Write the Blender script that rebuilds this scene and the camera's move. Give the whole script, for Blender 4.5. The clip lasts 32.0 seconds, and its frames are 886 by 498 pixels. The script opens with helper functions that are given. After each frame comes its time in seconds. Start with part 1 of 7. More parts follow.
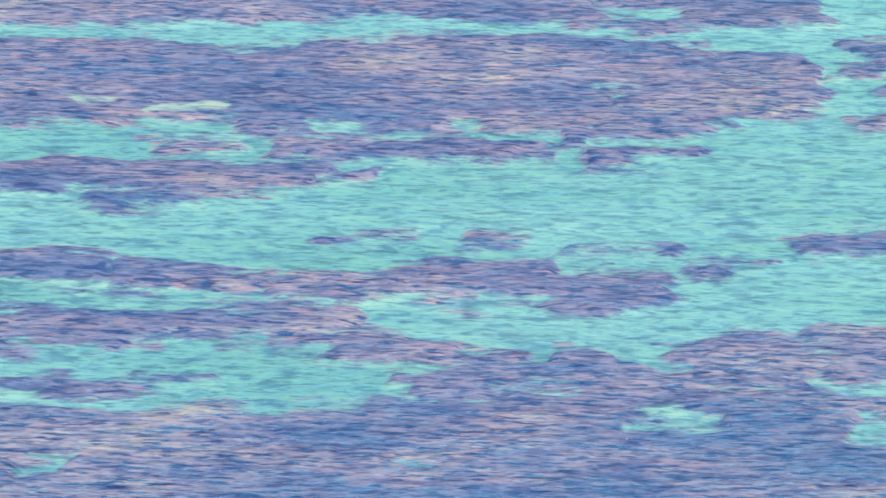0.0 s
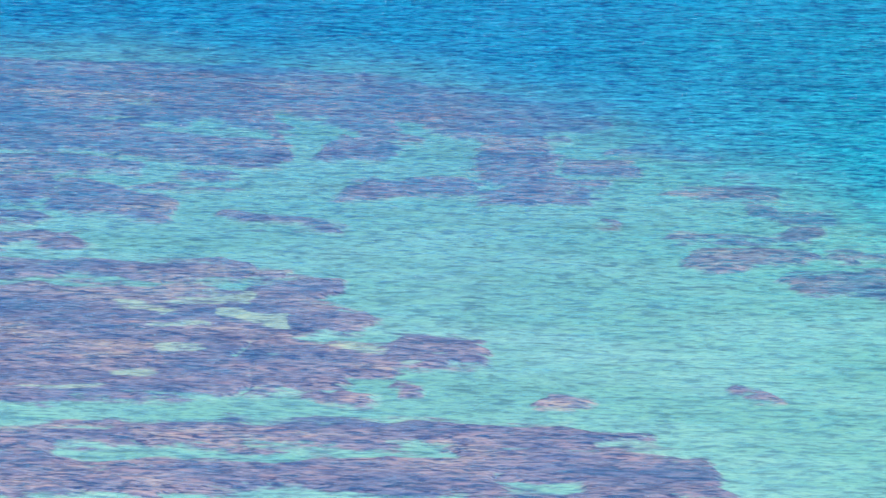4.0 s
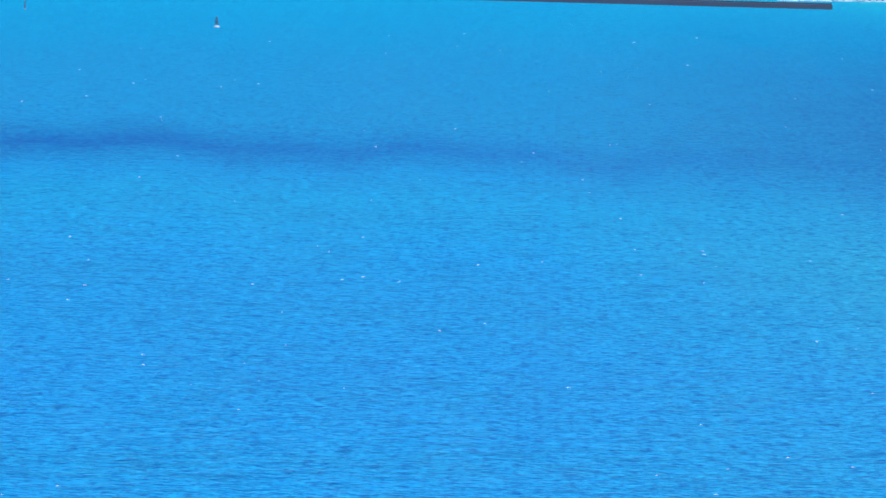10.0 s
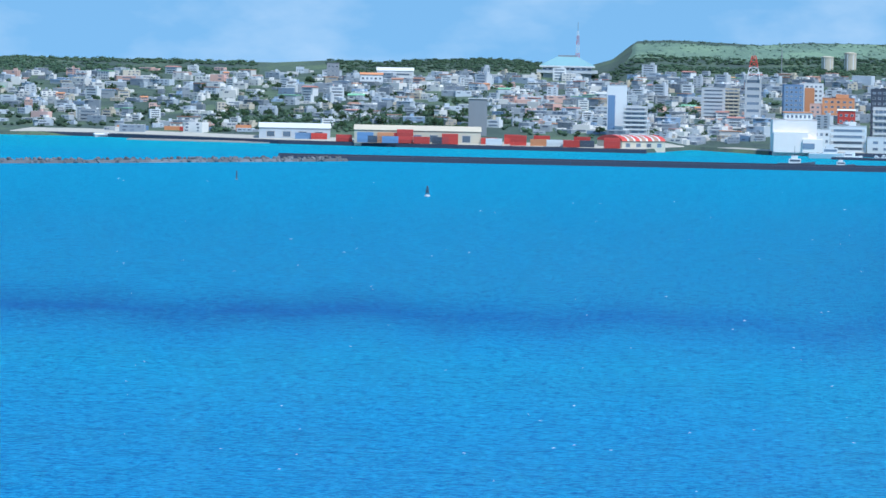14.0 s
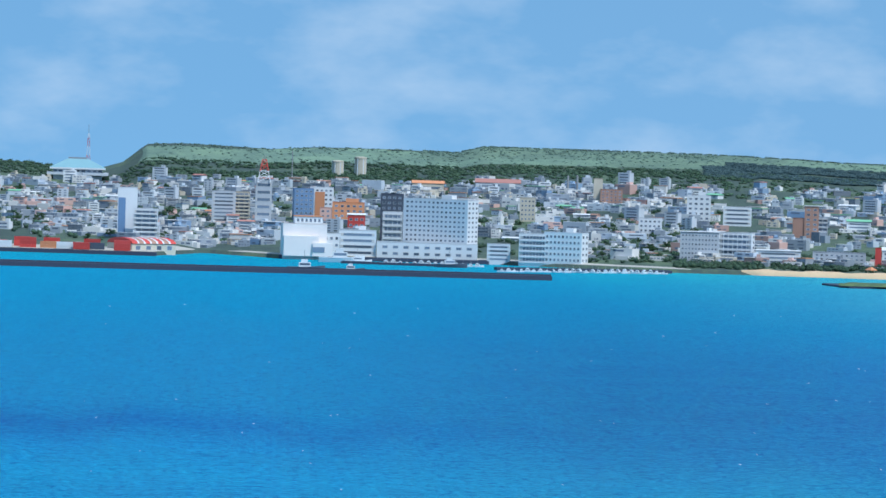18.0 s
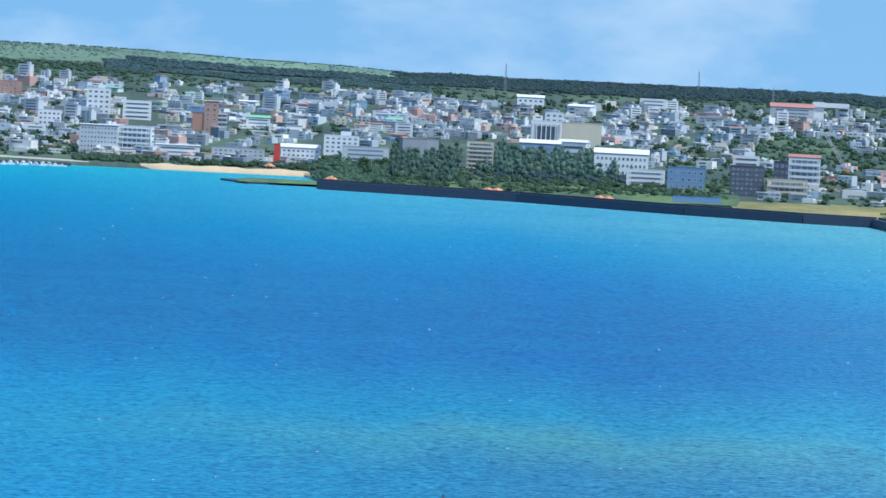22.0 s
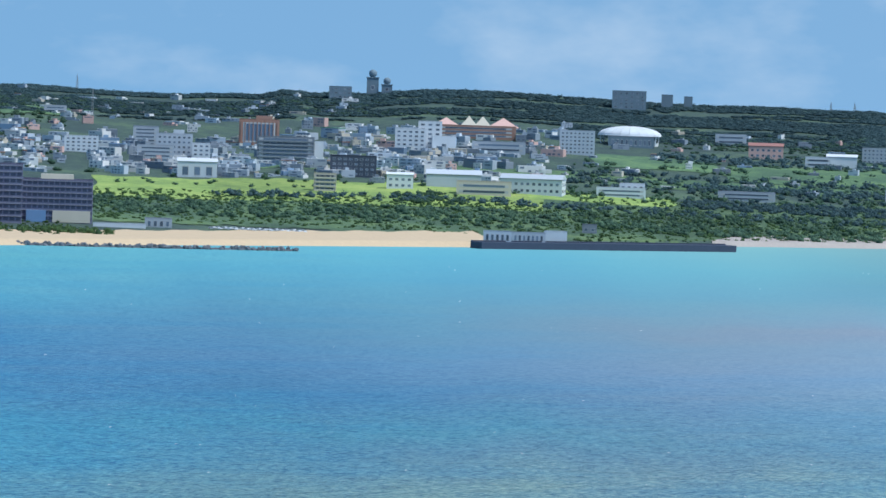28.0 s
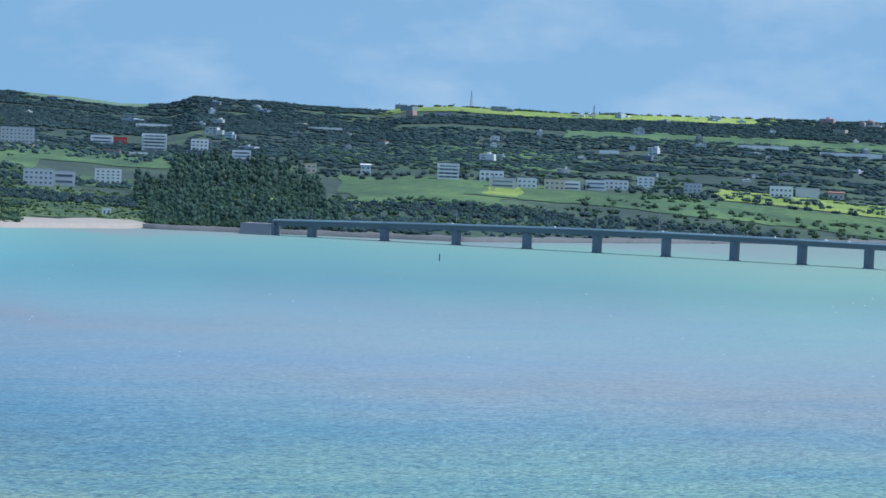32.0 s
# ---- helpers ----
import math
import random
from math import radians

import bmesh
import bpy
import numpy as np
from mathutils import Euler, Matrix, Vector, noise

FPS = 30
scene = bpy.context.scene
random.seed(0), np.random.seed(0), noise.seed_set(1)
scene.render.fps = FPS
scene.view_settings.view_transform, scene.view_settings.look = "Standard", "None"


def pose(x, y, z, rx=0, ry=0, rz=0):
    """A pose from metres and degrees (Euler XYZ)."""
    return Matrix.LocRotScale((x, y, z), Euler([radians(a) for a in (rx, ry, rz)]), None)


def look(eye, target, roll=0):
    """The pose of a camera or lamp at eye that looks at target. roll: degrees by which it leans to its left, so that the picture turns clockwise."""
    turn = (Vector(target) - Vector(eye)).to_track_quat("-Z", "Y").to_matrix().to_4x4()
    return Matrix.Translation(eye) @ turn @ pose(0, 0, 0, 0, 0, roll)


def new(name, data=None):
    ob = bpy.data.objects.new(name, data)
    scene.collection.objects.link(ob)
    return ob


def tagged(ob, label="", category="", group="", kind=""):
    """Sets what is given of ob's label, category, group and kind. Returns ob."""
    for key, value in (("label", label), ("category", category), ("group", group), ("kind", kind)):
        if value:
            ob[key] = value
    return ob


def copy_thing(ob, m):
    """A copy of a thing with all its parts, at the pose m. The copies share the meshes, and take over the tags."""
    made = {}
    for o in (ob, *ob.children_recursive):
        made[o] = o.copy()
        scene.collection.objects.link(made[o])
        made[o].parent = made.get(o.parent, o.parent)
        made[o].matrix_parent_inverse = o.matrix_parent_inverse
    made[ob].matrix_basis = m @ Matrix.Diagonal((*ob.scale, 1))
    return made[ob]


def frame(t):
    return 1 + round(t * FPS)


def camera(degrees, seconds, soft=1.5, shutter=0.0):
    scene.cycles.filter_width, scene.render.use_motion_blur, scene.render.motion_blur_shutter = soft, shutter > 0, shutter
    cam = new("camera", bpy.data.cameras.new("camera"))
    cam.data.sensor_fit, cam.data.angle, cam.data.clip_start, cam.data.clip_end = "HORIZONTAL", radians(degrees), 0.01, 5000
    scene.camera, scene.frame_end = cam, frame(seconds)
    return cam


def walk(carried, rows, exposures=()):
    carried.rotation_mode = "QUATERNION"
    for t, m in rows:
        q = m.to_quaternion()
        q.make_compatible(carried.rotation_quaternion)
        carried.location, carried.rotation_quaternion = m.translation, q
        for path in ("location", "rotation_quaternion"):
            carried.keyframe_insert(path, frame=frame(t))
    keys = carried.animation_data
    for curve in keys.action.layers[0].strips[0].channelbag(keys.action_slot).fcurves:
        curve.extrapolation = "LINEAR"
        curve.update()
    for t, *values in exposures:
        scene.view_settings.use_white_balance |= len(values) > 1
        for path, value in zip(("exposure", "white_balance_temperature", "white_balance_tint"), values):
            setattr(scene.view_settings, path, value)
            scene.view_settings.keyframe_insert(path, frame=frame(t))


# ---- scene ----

# The eye stands 100 m over the sea and only turns: seconds, bearing, tilt, lean in degrees.
EYE = 100.0
cam = camera(10.5, 32.0, soft=1.55)
TURNS = [
    (0, -2.046, -18.461, 0.888),
    (0.5, -1.973, -17.947, 0.921),
    (1, -1.792, -17.255, 1.021),
    (1.5, -1.590, -16.632, 1.076),
    (2, -1.551, -16.079, 1.274),
    (2.5, -1.588, -15.328, 1.258),
    (3, -1.389, -14.407, 1.153),
    (3.5, -1.050, -13.488, 1.196),
    (4, -0.954, -12.811, 1.498),
    (4.5, -1.012, -12.206, 1.655),
    (5, -1.017, -11.637, 1.777),
    (5.5, -0.950, -11.098, 1.837),
    (6, -0.865, -10.528, 1.849),
    (6.5, -0.817, -9.868, 1.828),
    (7, -0.805, -9.141, 1.794),
    (7.5, -0.922, -8.251, 1.819),
    (8, -1.170, -7.503, 1.748),
    (8.5, -1.570, -6.897, 1.533),
    (9, -1.816, -6.204, 1.559),
    (9.5, -1.683, -5.431, 1.464),
    (10, -1.281, -4.725, 1.560),
    (10.5, -0.738, -4.198, 1.610),
    (11, -0.252, -3.711, 1.720),
    (11.5, 0.083, -3.400, 1.800),
    (12, -0.275, -3.396, 1.935),
    (12.5, -1.332, -3.520, 1.835),
    (13, -2.444, -3.436, 1.565),
    (13.5, -3.308, -3.145, 1.357),
    (14, -3.840, -2.784, 1.175),
    (14.5, -3.811, -2.363, 1.045),
    (15, -3.379, -2.004, 0.968),
    (15.5, -2.702, -1.828, 0.943),
    (16, -1.955, -1.784, 0.945),
    (16.5, -1.051, -1.771, 1.024),
    (17, 0.000, -1.656, 1.000),
    (17.5, 1.059, -1.485, 1.406),
    (18, 1.949, -1.416, 1.709),
    (18.5, 2.776, -1.617, 1.903),
    (19, 3.642, -1.932, 1.965),
    (19.5, 4.607, -2.130, 2.084),
    (20, 5.661, -2.220, 2.159),
    (20.5, 6.745, -2.341, 2.383),
    (21, 7.806, -2.479, 2.516),
    (21.5, 8.646, -2.529, 2.520),
    (22, 9.139, -2.391, 2.921),
    (22.5, 9.757, -2.124, 2.693),
    (23, 10.598, -1.986, 2.383),
    (23.5, 11.494, -2.044, 2.507),
    (24, 12.612, -2.170, 2.415),
    (24.5, 13.762, -2.251, 2.268),
    (25, 14.898, -2.076, 2.189),
    (25.5, 16.063, -1.620, 2.189),
    (26, 17.340, -1.229, 2.181),
    (26.5, 18.814, -1.252, 2.079),
    (27, 20.417, -1.598, 1.901),
    (27.5, 21.954, -1.801, 1.848),
    (28, 23.508, -1.904, 1.871),
    (28.5, 25.030, -1.924, 2.058),
    (29, 26.585, -1.849, 2.105),
    (29.5, 28.175, -1.845, 2.210),
    (30, 29.698, -1.939, 2.271),
    (30.5, 31.157, -1.936, 2.237),
    (31, 32.404, -1.793, 2.226),
    (31.5, 33.296, -1.727, 2.261),
    (32, 33.737, -1.774, 2.397),
]


def aim(bearing, tilt, lean):
    return pose(0, 0, EYE) @ pose(0, 0, 0, 0, 0, -bearing) @ pose(0, 0, 0, 90 + tilt) @ pose(0, 0, 0, 0, 0, lean)


walk(cam, [(t, aim(b, p, r)) for t, b, p, r in TURNS],
     exposures=[(0.0, 0.0), (4.5, 0.0), (6.5, 0.06), (8.5, 0.22), (10.0, 0.32), (11.0, 0.12), (12.0, 0.13), (13.5, 0.19), (15.5, -0.10), (18.0, -0.03), (22.0, 0.15), (24.5, 0.18), (26.5, -0.12), (32.0, -0.14)])

# ---- light: one high sun to the right and behind, a hazy blue sky with thin cloud ----
SUN_EL, SUN_AZ = 58.0, 136.0          # degrees; azimuth clockwise from the view's north (+y)
world = bpy.data.worlds.new("sky")
scene.world = world
world.use_nodes = True
wn, wl = world.node_tree.nodes, world.node_tree.links
wn.clear()
sky = wn.new("ShaderNodeTexSky")
sky.sky_type, sky.sun_disc = "NISHITA", False
sky.sun_elevation, sky.sun_rotation = radians(SUN_EL), radians(SUN_AZ)
sky.air_density, sky.dust_density, sky.ozone_density = 1.0, 1.2, 2.5
wback = wn.new("ShaderNodeBackground")
wback.inputs["Strength"].default_value = 0.163
wout = wn.new("ShaderNodeOutputWorld")
wcoord = wn.new("ShaderNodeTexCoord")
wmap = wn.new("ShaderNodeMapping")
wmap.inputs["Scale"].default_value = (24.0, 24.0, 52.0)
wnoise = wn.new("ShaderNodeTexNoise")
wnoise.inputs["Scale"].default_value, wnoise.inputs["Detail"].default_value = 1.0, 5.0
wnoise.inputs["Roughness"].default_value = 0.55
wramp = wn.new("ShaderNodeValToRGB")
wramp.color_ramp.elements[0].position, wramp.color_ramp.elements[1].position = 0.46, 0.70
wsep = wn.new("ShaderNodeSeparateXYZ")
wveil = wn.new("ShaderNodeMath")      # thin white haze, thicker towards the sun's side
wveil.operation, wveil.use_clamp = "MULTIPLY", True
wveil.inputs[1].default_value = 0.29
wpale = wn.new("ShaderNodeMix")
wpale.data_type = "RGBA"
wpale.inputs["B"].default_value = (3.6, 4.5, 5.6, 1)
wlift = wn.new("ShaderNodeMapping")      # the clear blue of the upper sky reaches far down
wlift.inputs["Location"].default_value, wlift.inputs["Scale"].default_value = (0, 0, 0.28), (1, 1, 0.8)
wmix = wn.new("ShaderNodeMix")
wmix.data_type = "RGBA"
wmix.inputs["B"].default_value = (4.8, 5.6, 6.5, 1)
wtint = wn.new("ShaderNodeMix")
wtint.data_type, wtint.blend_type = "RGBA", "MULTIPLY"
wtint.inputs["Factor"].default_value, wtint.inputs["B"].default_value = 1.0, (0.70, 1.05, 1.13, 1)
wfac = wn.new("ShaderNodeMath")
wfac.operation = "MULTIPLY"
wfac.inputs[1].default_value = 0.31
for a, b in ((wcoord.outputs["Generated"], wlift.inputs["Vector"]), (wlift.outputs[0], sky.inputs["Vector"]), (wcoord.outputs["Generated"], wmap.inputs["Vector"]), (wmap.outputs[0], wnoise.inputs["Vector"]),
             (wnoise.outputs["Fac"], wramp.inputs["Fac"]), (wramp.outputs["Color"], wfac.inputs[0]),
             (wfac.outputs[0], wmix.inputs["Factor"]), (sky.outputs[0], wtint.inputs["A"]), (wtint.outputs["Result"], wpale.inputs["A"]), (wpale.outputs["Result"], wmix.inputs["A"]),
             (wcoord.outputs["Generated"], wsep.inputs[0]), (wsep.outputs["X"], wveil.inputs[0]), (wveil.outputs[0], wpale.inputs["Factor"]),
             (wmix.outputs["Result"], wback.inputs["Color"]), (wback.outputs[0], wout.inputs[0])):
    wl.new(a, b)

sun_data = bpy.data.lights.new("sun", "SUN")
sun_data.energy, sun_data.angle, sun_data.color = 3.4, radians(0.6), (1.0, 0.98, 0.97)
sun = new("sun", sun_data)
sun.matrix_basis = look((math.sin(radians(SUN_AZ)) * math.cos(radians(SUN_EL)), math.cos(radians(SUN_AZ)) * math.cos(radians(SUN_EL)),
                         math.sin(radians(SUN_EL))), (0, 0, 0))

# ---- materials ----


def ramp_node(nt, fac, stops):
    r = nt.nodes.new("ShaderNodeValToRGB")
    while len(r.color_ramp.elements) < len(stops):
        r.color_ramp.elements.new(0.5)
    for e, (p, c) in zip(r.color_ramp.elements, stops):
        e.position, e.color = p, (*c, 1)
    nt.links.new(fac, r.inputs["Fac"])
    return r.outputs["Color"]


def noise_node(nt, scale, detail=3.0, rough=0.5, stretch=None, coords="Object"):
    n = nt.nodes.new("ShaderNodeTexNoise")
    n.inputs["Scale"].default_value, n.inputs["Detail"].default_value, n.inputs["Roughness"].default_value = scale, detail, rough
    if coords == "Position":
        c = nt.nodes.new("ShaderNodeNewGeometry").outputs["Position"]
    else:
        c = nt.nodes.new("ShaderNodeTexCoord").outputs[coords]
    if stretch:
        m = nt.nodes.new("ShaderNodeMapping")
        m.inputs["Scale"].default_value = stretch
        nt.links.new(c, m.inputs["Vector"])
        c = m.outputs[0]
    nt.links.new(c, n.inputs["Vector"])
    return n.outputs["Fac"]


def mix_node(nt, fac, a, b, kind="MIX"):
    m = nt.nodes.new("ShaderNodeMix")
    m.data_type, m.blend_type = "RGBA", kind
    for value, key in ((fac, "Factor"), (a, "A"), (b, "B")):
        if isinstance(value, (int, float)):
            m.inputs[key].default_value = value
        elif isinstance(value, tuple):
            m.inputs[key].default_value = (*value, 1)
        else:
            nt.links.new(value, m.inputs[key])
    return m.outputs["Result"]


def math_node(nt, op, a, b=None, clamp=False):
    m = nt.nodes.new("ShaderNodeMath")
    m.operation, m.use_clamp = op, clamp
    for i, value in enumerate((a, b)):
        if value is None:
            continue
        if isinstance(value, (int, float)):
            m.inputs[i].default_value = value
        else:
            nt.links.new(value, m.inputs[i])
    return m.outputs[0]


def blank(name):
    m = bpy.data.materials.new(name)
    m.use_nodes = True
    nt = m.node_tree
    return m, nt, nt.nodes["Principled BSDF"]


def plain(name, colour, rough=0.8, metal=0.0, grain=3.0, amount=0.18, big=0.15, bump=0.0, vary=0.0):
    """A painted or rough surface: fine grain, large stains, and a shade of its own for each object."""
    m, nt, p = blank(name)
    dark = tuple(c * (1 - amount) for c in colour)
    lite = tuple(min(1.0, c * (1 + amount * 0.6)) for c in colour)
    c = mix_node(nt, noise_node(nt, grain, 4.0, coords="Position"), dark, lite)
    stain = noise_node(nt, 0.12, 3.0, 0.6, (1, 1, 0.35), "Position")
    c = mix_node(nt, math_node(nt, "MULTIPLY", stain, big * 2), c, tuple(x * 0.55 for x in colour))
    if vary:
        info = nt.nodes.new("ShaderNodeObjectInfo")
        hsv = nt.nodes.new("ShaderNodeHueSaturation")
        v = math_node(nt, "ADD", math_node(nt, "MULTIPLY", info.outputs["Random"], 2 * vary), 1 - vary)
        nt.links.new(v, hsv.inputs["Value"])
        nt.links.new(c, hsv.inputs["Color"])
        c = hsv.outputs["Color"]
    nt.links.new(c, p.inputs["Base Color"])
    p.inputs["Roughness"].default_value, p.inputs["Metallic"].default_value = rough, metal
    if bump:
        b = nt.nodes.new("ShaderNodeBump")
        b.inputs["Strength"].default_value, b.inputs["Distance"].default_value = bump, 0.1
        nt.links.new(noise_node(nt, grain * 2, 4.0, coords="Position"), b.inputs["Height"])
        nt.links.new(b.outputs[0], p.inputs["Normal"])
    return m


def cover(name, dark, mid, lite):
    """Growing land seen from afar: drifts of grass, scrub and bare spots at three sizes."""
    m, nt, p = blank(name)
    n = math_node(nt, "ADD", math_node(nt, "MULTIPLY", noise_node(nt, 0.016, 5.0, 0.6, (1, 0.6, 1), "Position"), 0.5), math_node(nt, "MULTIPLY", noise_node(nt, 0.12, 4.0, 0.65, coords="Position"), 0.35))
    n = math_node(nt, "ADD", n, math_node(nt, "MULTIPLY", noise_node(nt, 0.6, 3.0, 0.6, coords="Position"), 0.15))
    c = ramp_node(nt, n, [(0.41, dark), (0.5, mid), (0.59, lite)])
    info = nt.nodes.new("ShaderNodeObjectInfo")
    hsv = nt.nodes.new("ShaderNodeHueSaturation")
    nt.links.new(math_node(nt, "ADD", math_node(nt, "MULTIPLY", info.outputs["Random"], 0.3), 0.85), hsv.inputs["Value"])
    nt.links.new(c, hsv.inputs["Color"])
    nt.links.new(hsv.outputs["Color"], p.inputs["Base Color"])
    p.inputs["Roughness"].default_value = 0.95
    b = nt.nodes.new("ShaderNodeBump")
    b.inputs["Strength"].default_value, b.inputs["Distance"].default_value = 0.6, 0.8
    nt.links.new(noise_node(nt, 0.5, 4.0, 0.65, coords="Position"), b.inputs["Height"])
    nt.links.new(b.outputs[0], p.inputs["Normal"])
    return m


def sea_material():
    """Clear shallow water over the reef, blue where it is deep; wind ripples at three sizes, shaded in the colour, a
    little gloss.
    """
    m, nt, p = blank("sea_water")
    nt.nodes.remove(p)
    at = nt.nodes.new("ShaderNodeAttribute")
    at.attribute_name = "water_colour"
    chop0 = nt.nodes.new("ShaderNodeAttribute")
    chop0.attribute_name = "chop"
    drift = noise_node(nt, 0.012, 5.0, 0.6, (0.5, 1, 1), "Position")
    r1 = noise_node(nt, 0.5, 4.0, 0.65, (0.34, 1.0, 1.0), "Position")
    r2 = noise_node(nt, 0.16, 5.0, 0.7, (0.42, 1.0, 1.0), "Position")
    r3 = noise_node(nt, 1.6, 3.0, 0.66, (0.38, 1.0, 1.0), "Position")
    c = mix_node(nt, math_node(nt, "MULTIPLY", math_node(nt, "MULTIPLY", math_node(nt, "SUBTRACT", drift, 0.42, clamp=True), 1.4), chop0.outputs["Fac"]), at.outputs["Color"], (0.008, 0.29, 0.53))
    # dark sides of the waves are painted into the water's colour
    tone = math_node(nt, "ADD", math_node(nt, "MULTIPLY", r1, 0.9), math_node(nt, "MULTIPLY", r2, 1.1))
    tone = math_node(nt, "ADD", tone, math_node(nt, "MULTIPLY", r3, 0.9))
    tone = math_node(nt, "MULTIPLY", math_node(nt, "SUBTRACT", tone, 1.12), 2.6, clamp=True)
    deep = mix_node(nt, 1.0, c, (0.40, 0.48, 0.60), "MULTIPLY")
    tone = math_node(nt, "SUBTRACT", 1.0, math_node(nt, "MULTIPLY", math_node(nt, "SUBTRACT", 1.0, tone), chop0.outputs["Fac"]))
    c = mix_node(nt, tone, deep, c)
    # short dark dashes: shade on the wave backs, painted in too
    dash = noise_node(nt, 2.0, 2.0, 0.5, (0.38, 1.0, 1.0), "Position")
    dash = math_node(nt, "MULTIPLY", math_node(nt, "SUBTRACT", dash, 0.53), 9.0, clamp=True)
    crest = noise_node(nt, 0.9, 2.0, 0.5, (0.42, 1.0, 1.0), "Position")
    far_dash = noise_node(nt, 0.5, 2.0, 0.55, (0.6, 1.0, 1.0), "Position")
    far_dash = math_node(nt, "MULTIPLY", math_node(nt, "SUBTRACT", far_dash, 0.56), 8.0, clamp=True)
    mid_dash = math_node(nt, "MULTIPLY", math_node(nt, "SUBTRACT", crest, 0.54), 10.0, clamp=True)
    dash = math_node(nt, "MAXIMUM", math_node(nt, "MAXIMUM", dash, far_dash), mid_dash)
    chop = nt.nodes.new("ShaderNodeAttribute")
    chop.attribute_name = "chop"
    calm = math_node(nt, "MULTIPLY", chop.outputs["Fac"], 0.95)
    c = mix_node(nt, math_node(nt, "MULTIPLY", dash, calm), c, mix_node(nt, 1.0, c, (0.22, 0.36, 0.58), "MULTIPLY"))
    # sky sheen on the upturned sides, painted in as a paler colour
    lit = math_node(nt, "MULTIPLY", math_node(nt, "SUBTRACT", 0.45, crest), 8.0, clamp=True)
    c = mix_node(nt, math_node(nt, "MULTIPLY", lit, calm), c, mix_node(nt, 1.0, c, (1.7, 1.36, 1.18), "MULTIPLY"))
    h = math_node(nt, "ADD", math_node(nt, "MULTIPLY", r1, 0.8), math_node(nt, "MULTIPLY", r2, 1.8))
    h = math_node(nt, "ADD", h, math_node(nt, "MULTIPLY", r3, 0.4))
    b = nt.nodes.new("ShaderNodeBump")
    b.inputs["Strength"].default_value, b.inputs["Distance"].default_value = 1.0, 2.2
    nt.links.new(h, b.inputs["Height"])
    nt.links.new(chop.outputs["Fac"], b.inputs["Strength"])
    dif = nt.nodes.new("ShaderNodeBsdfDiffuse")
    gls = nt.nodes.new("ShaderNodeBsdfGlossy")
    gls.inputs["Roughness"].default_value = 0.2
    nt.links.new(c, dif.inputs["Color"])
    for s in (dif, gls):
        nt.links.new(b.outputs[0], s.inputs["Normal"])
    body = nt.nodes.new("ShaderNodeMixShader")
    body.inputs[0].default_value = 0.028
    nt.links.new(dif.outputs[0], body.inputs[1])
    nt.links.new(gls.outputs[0], body.inputs[2])
    # the reef flat shows through the clear shallows, less so on the backs of the ripples
    at3 = nt.nodes.new("ShaderNodeAttribute")
    at3.attribute_name = "clear"
    rip = math_node(nt, "ADD", math_node(nt, "MULTIPLY", r3, 1.2), math_node(nt, "MULTIPLY", r1, 0.9))
    clear = math_node(nt, "MULTIPLY", at3.outputs["Fac"], math_node(nt, "SUBTRACT", rip, 0.24), clamp=True)
    clear = math_node(nt, "MULTIPLY", clear, math_node(nt, "SUBTRACT", 1.0, math_node(nt, "MULTIPLY", dash, 0.42)))
    tr = nt.nodes.new("ShaderNodeBsdfTransparent")
    tr.inputs["Color"].default_value = (0.93, 0.98, 0.96, 1)
    mx = nt.nodes.new("ShaderNodeMixShader")
    nt.links.new(clear, mx.inputs[0])
    nt.links.new(body.outputs[0], mx.inputs[1])
    nt.links.new(tr.outputs[0], mx.inputs[2])
    nt.links.new(mx.outputs[0], nt.nodes["Material Output"].inputs[0])
    return m


MAT_SEA = sea_material()

# ---- the plan: polar about the eye, bearing in degrees clockwise from +y, distance in metres ----


def smooth(x, a, b):
    t = np.clip((np.asarray(x, float) - a) / (b - a), 0, 1)
    return t * t * (3 - 2 * t)


def at_polar(az, d, z=0.0):
    return Vector((d * math.sin(radians(az)), d * math.cos(radians(az)), z))


COAST_AZ = [-14, -8, -5.8, -3.7, -1.5, -0.9, 0.0, 2.5, 4.6, 7.5, 7.8, 10, 12, 14.3, 14.83, 15.3, 17.85, 20.3, 23.9, 27, 28.6, 30.1, 32.8, 34, 36, 39, 46]
COAST_D = [3800, 3760, 3650, 3612, 3590, 3710, 3620, 3625, 3550, 3550, 3262, 3212, 3120, 3080, 2880, 2800, 2830, 2935, 3075, 3270, 3330, 3420, 3420, 3415, 3560, 3830, 4000]
RIDGE_AZ = [-14, -9, -7.22, -5.89, -5.22, -4.55, -3.88, -3.21, -2.67, -2.14, -1.87, -1.6, -1.2, -0.53, -0.13, 0.41, 1.35, 2.08, 2.41, 4.64, 5.32, 5.99, 6.66, 7.33, 8, 8.62, 9.29, 9.96, 10.64, 11.31, 11.98, 12.65, 13.32, 13.99, 14.19, 14.86, 15.53, 16.2, 16.87, 17.54, 18.54, 19.55, 20.22, 20.9, 21.27, 21.56, 21.94, 22.23, 22.6, 22.9, 23.27, 23.94, 24.61, 25.28, 25.96, 26.63, 27.3, 27.97, 28.64, 29.31, 29.85, 30.42, 30.75, 31.09, 31.63, 32.1, 32.97, 33.24, 33.77, 34.45, 35.12, 36.46, 37.8, 38.86, 42, 46]
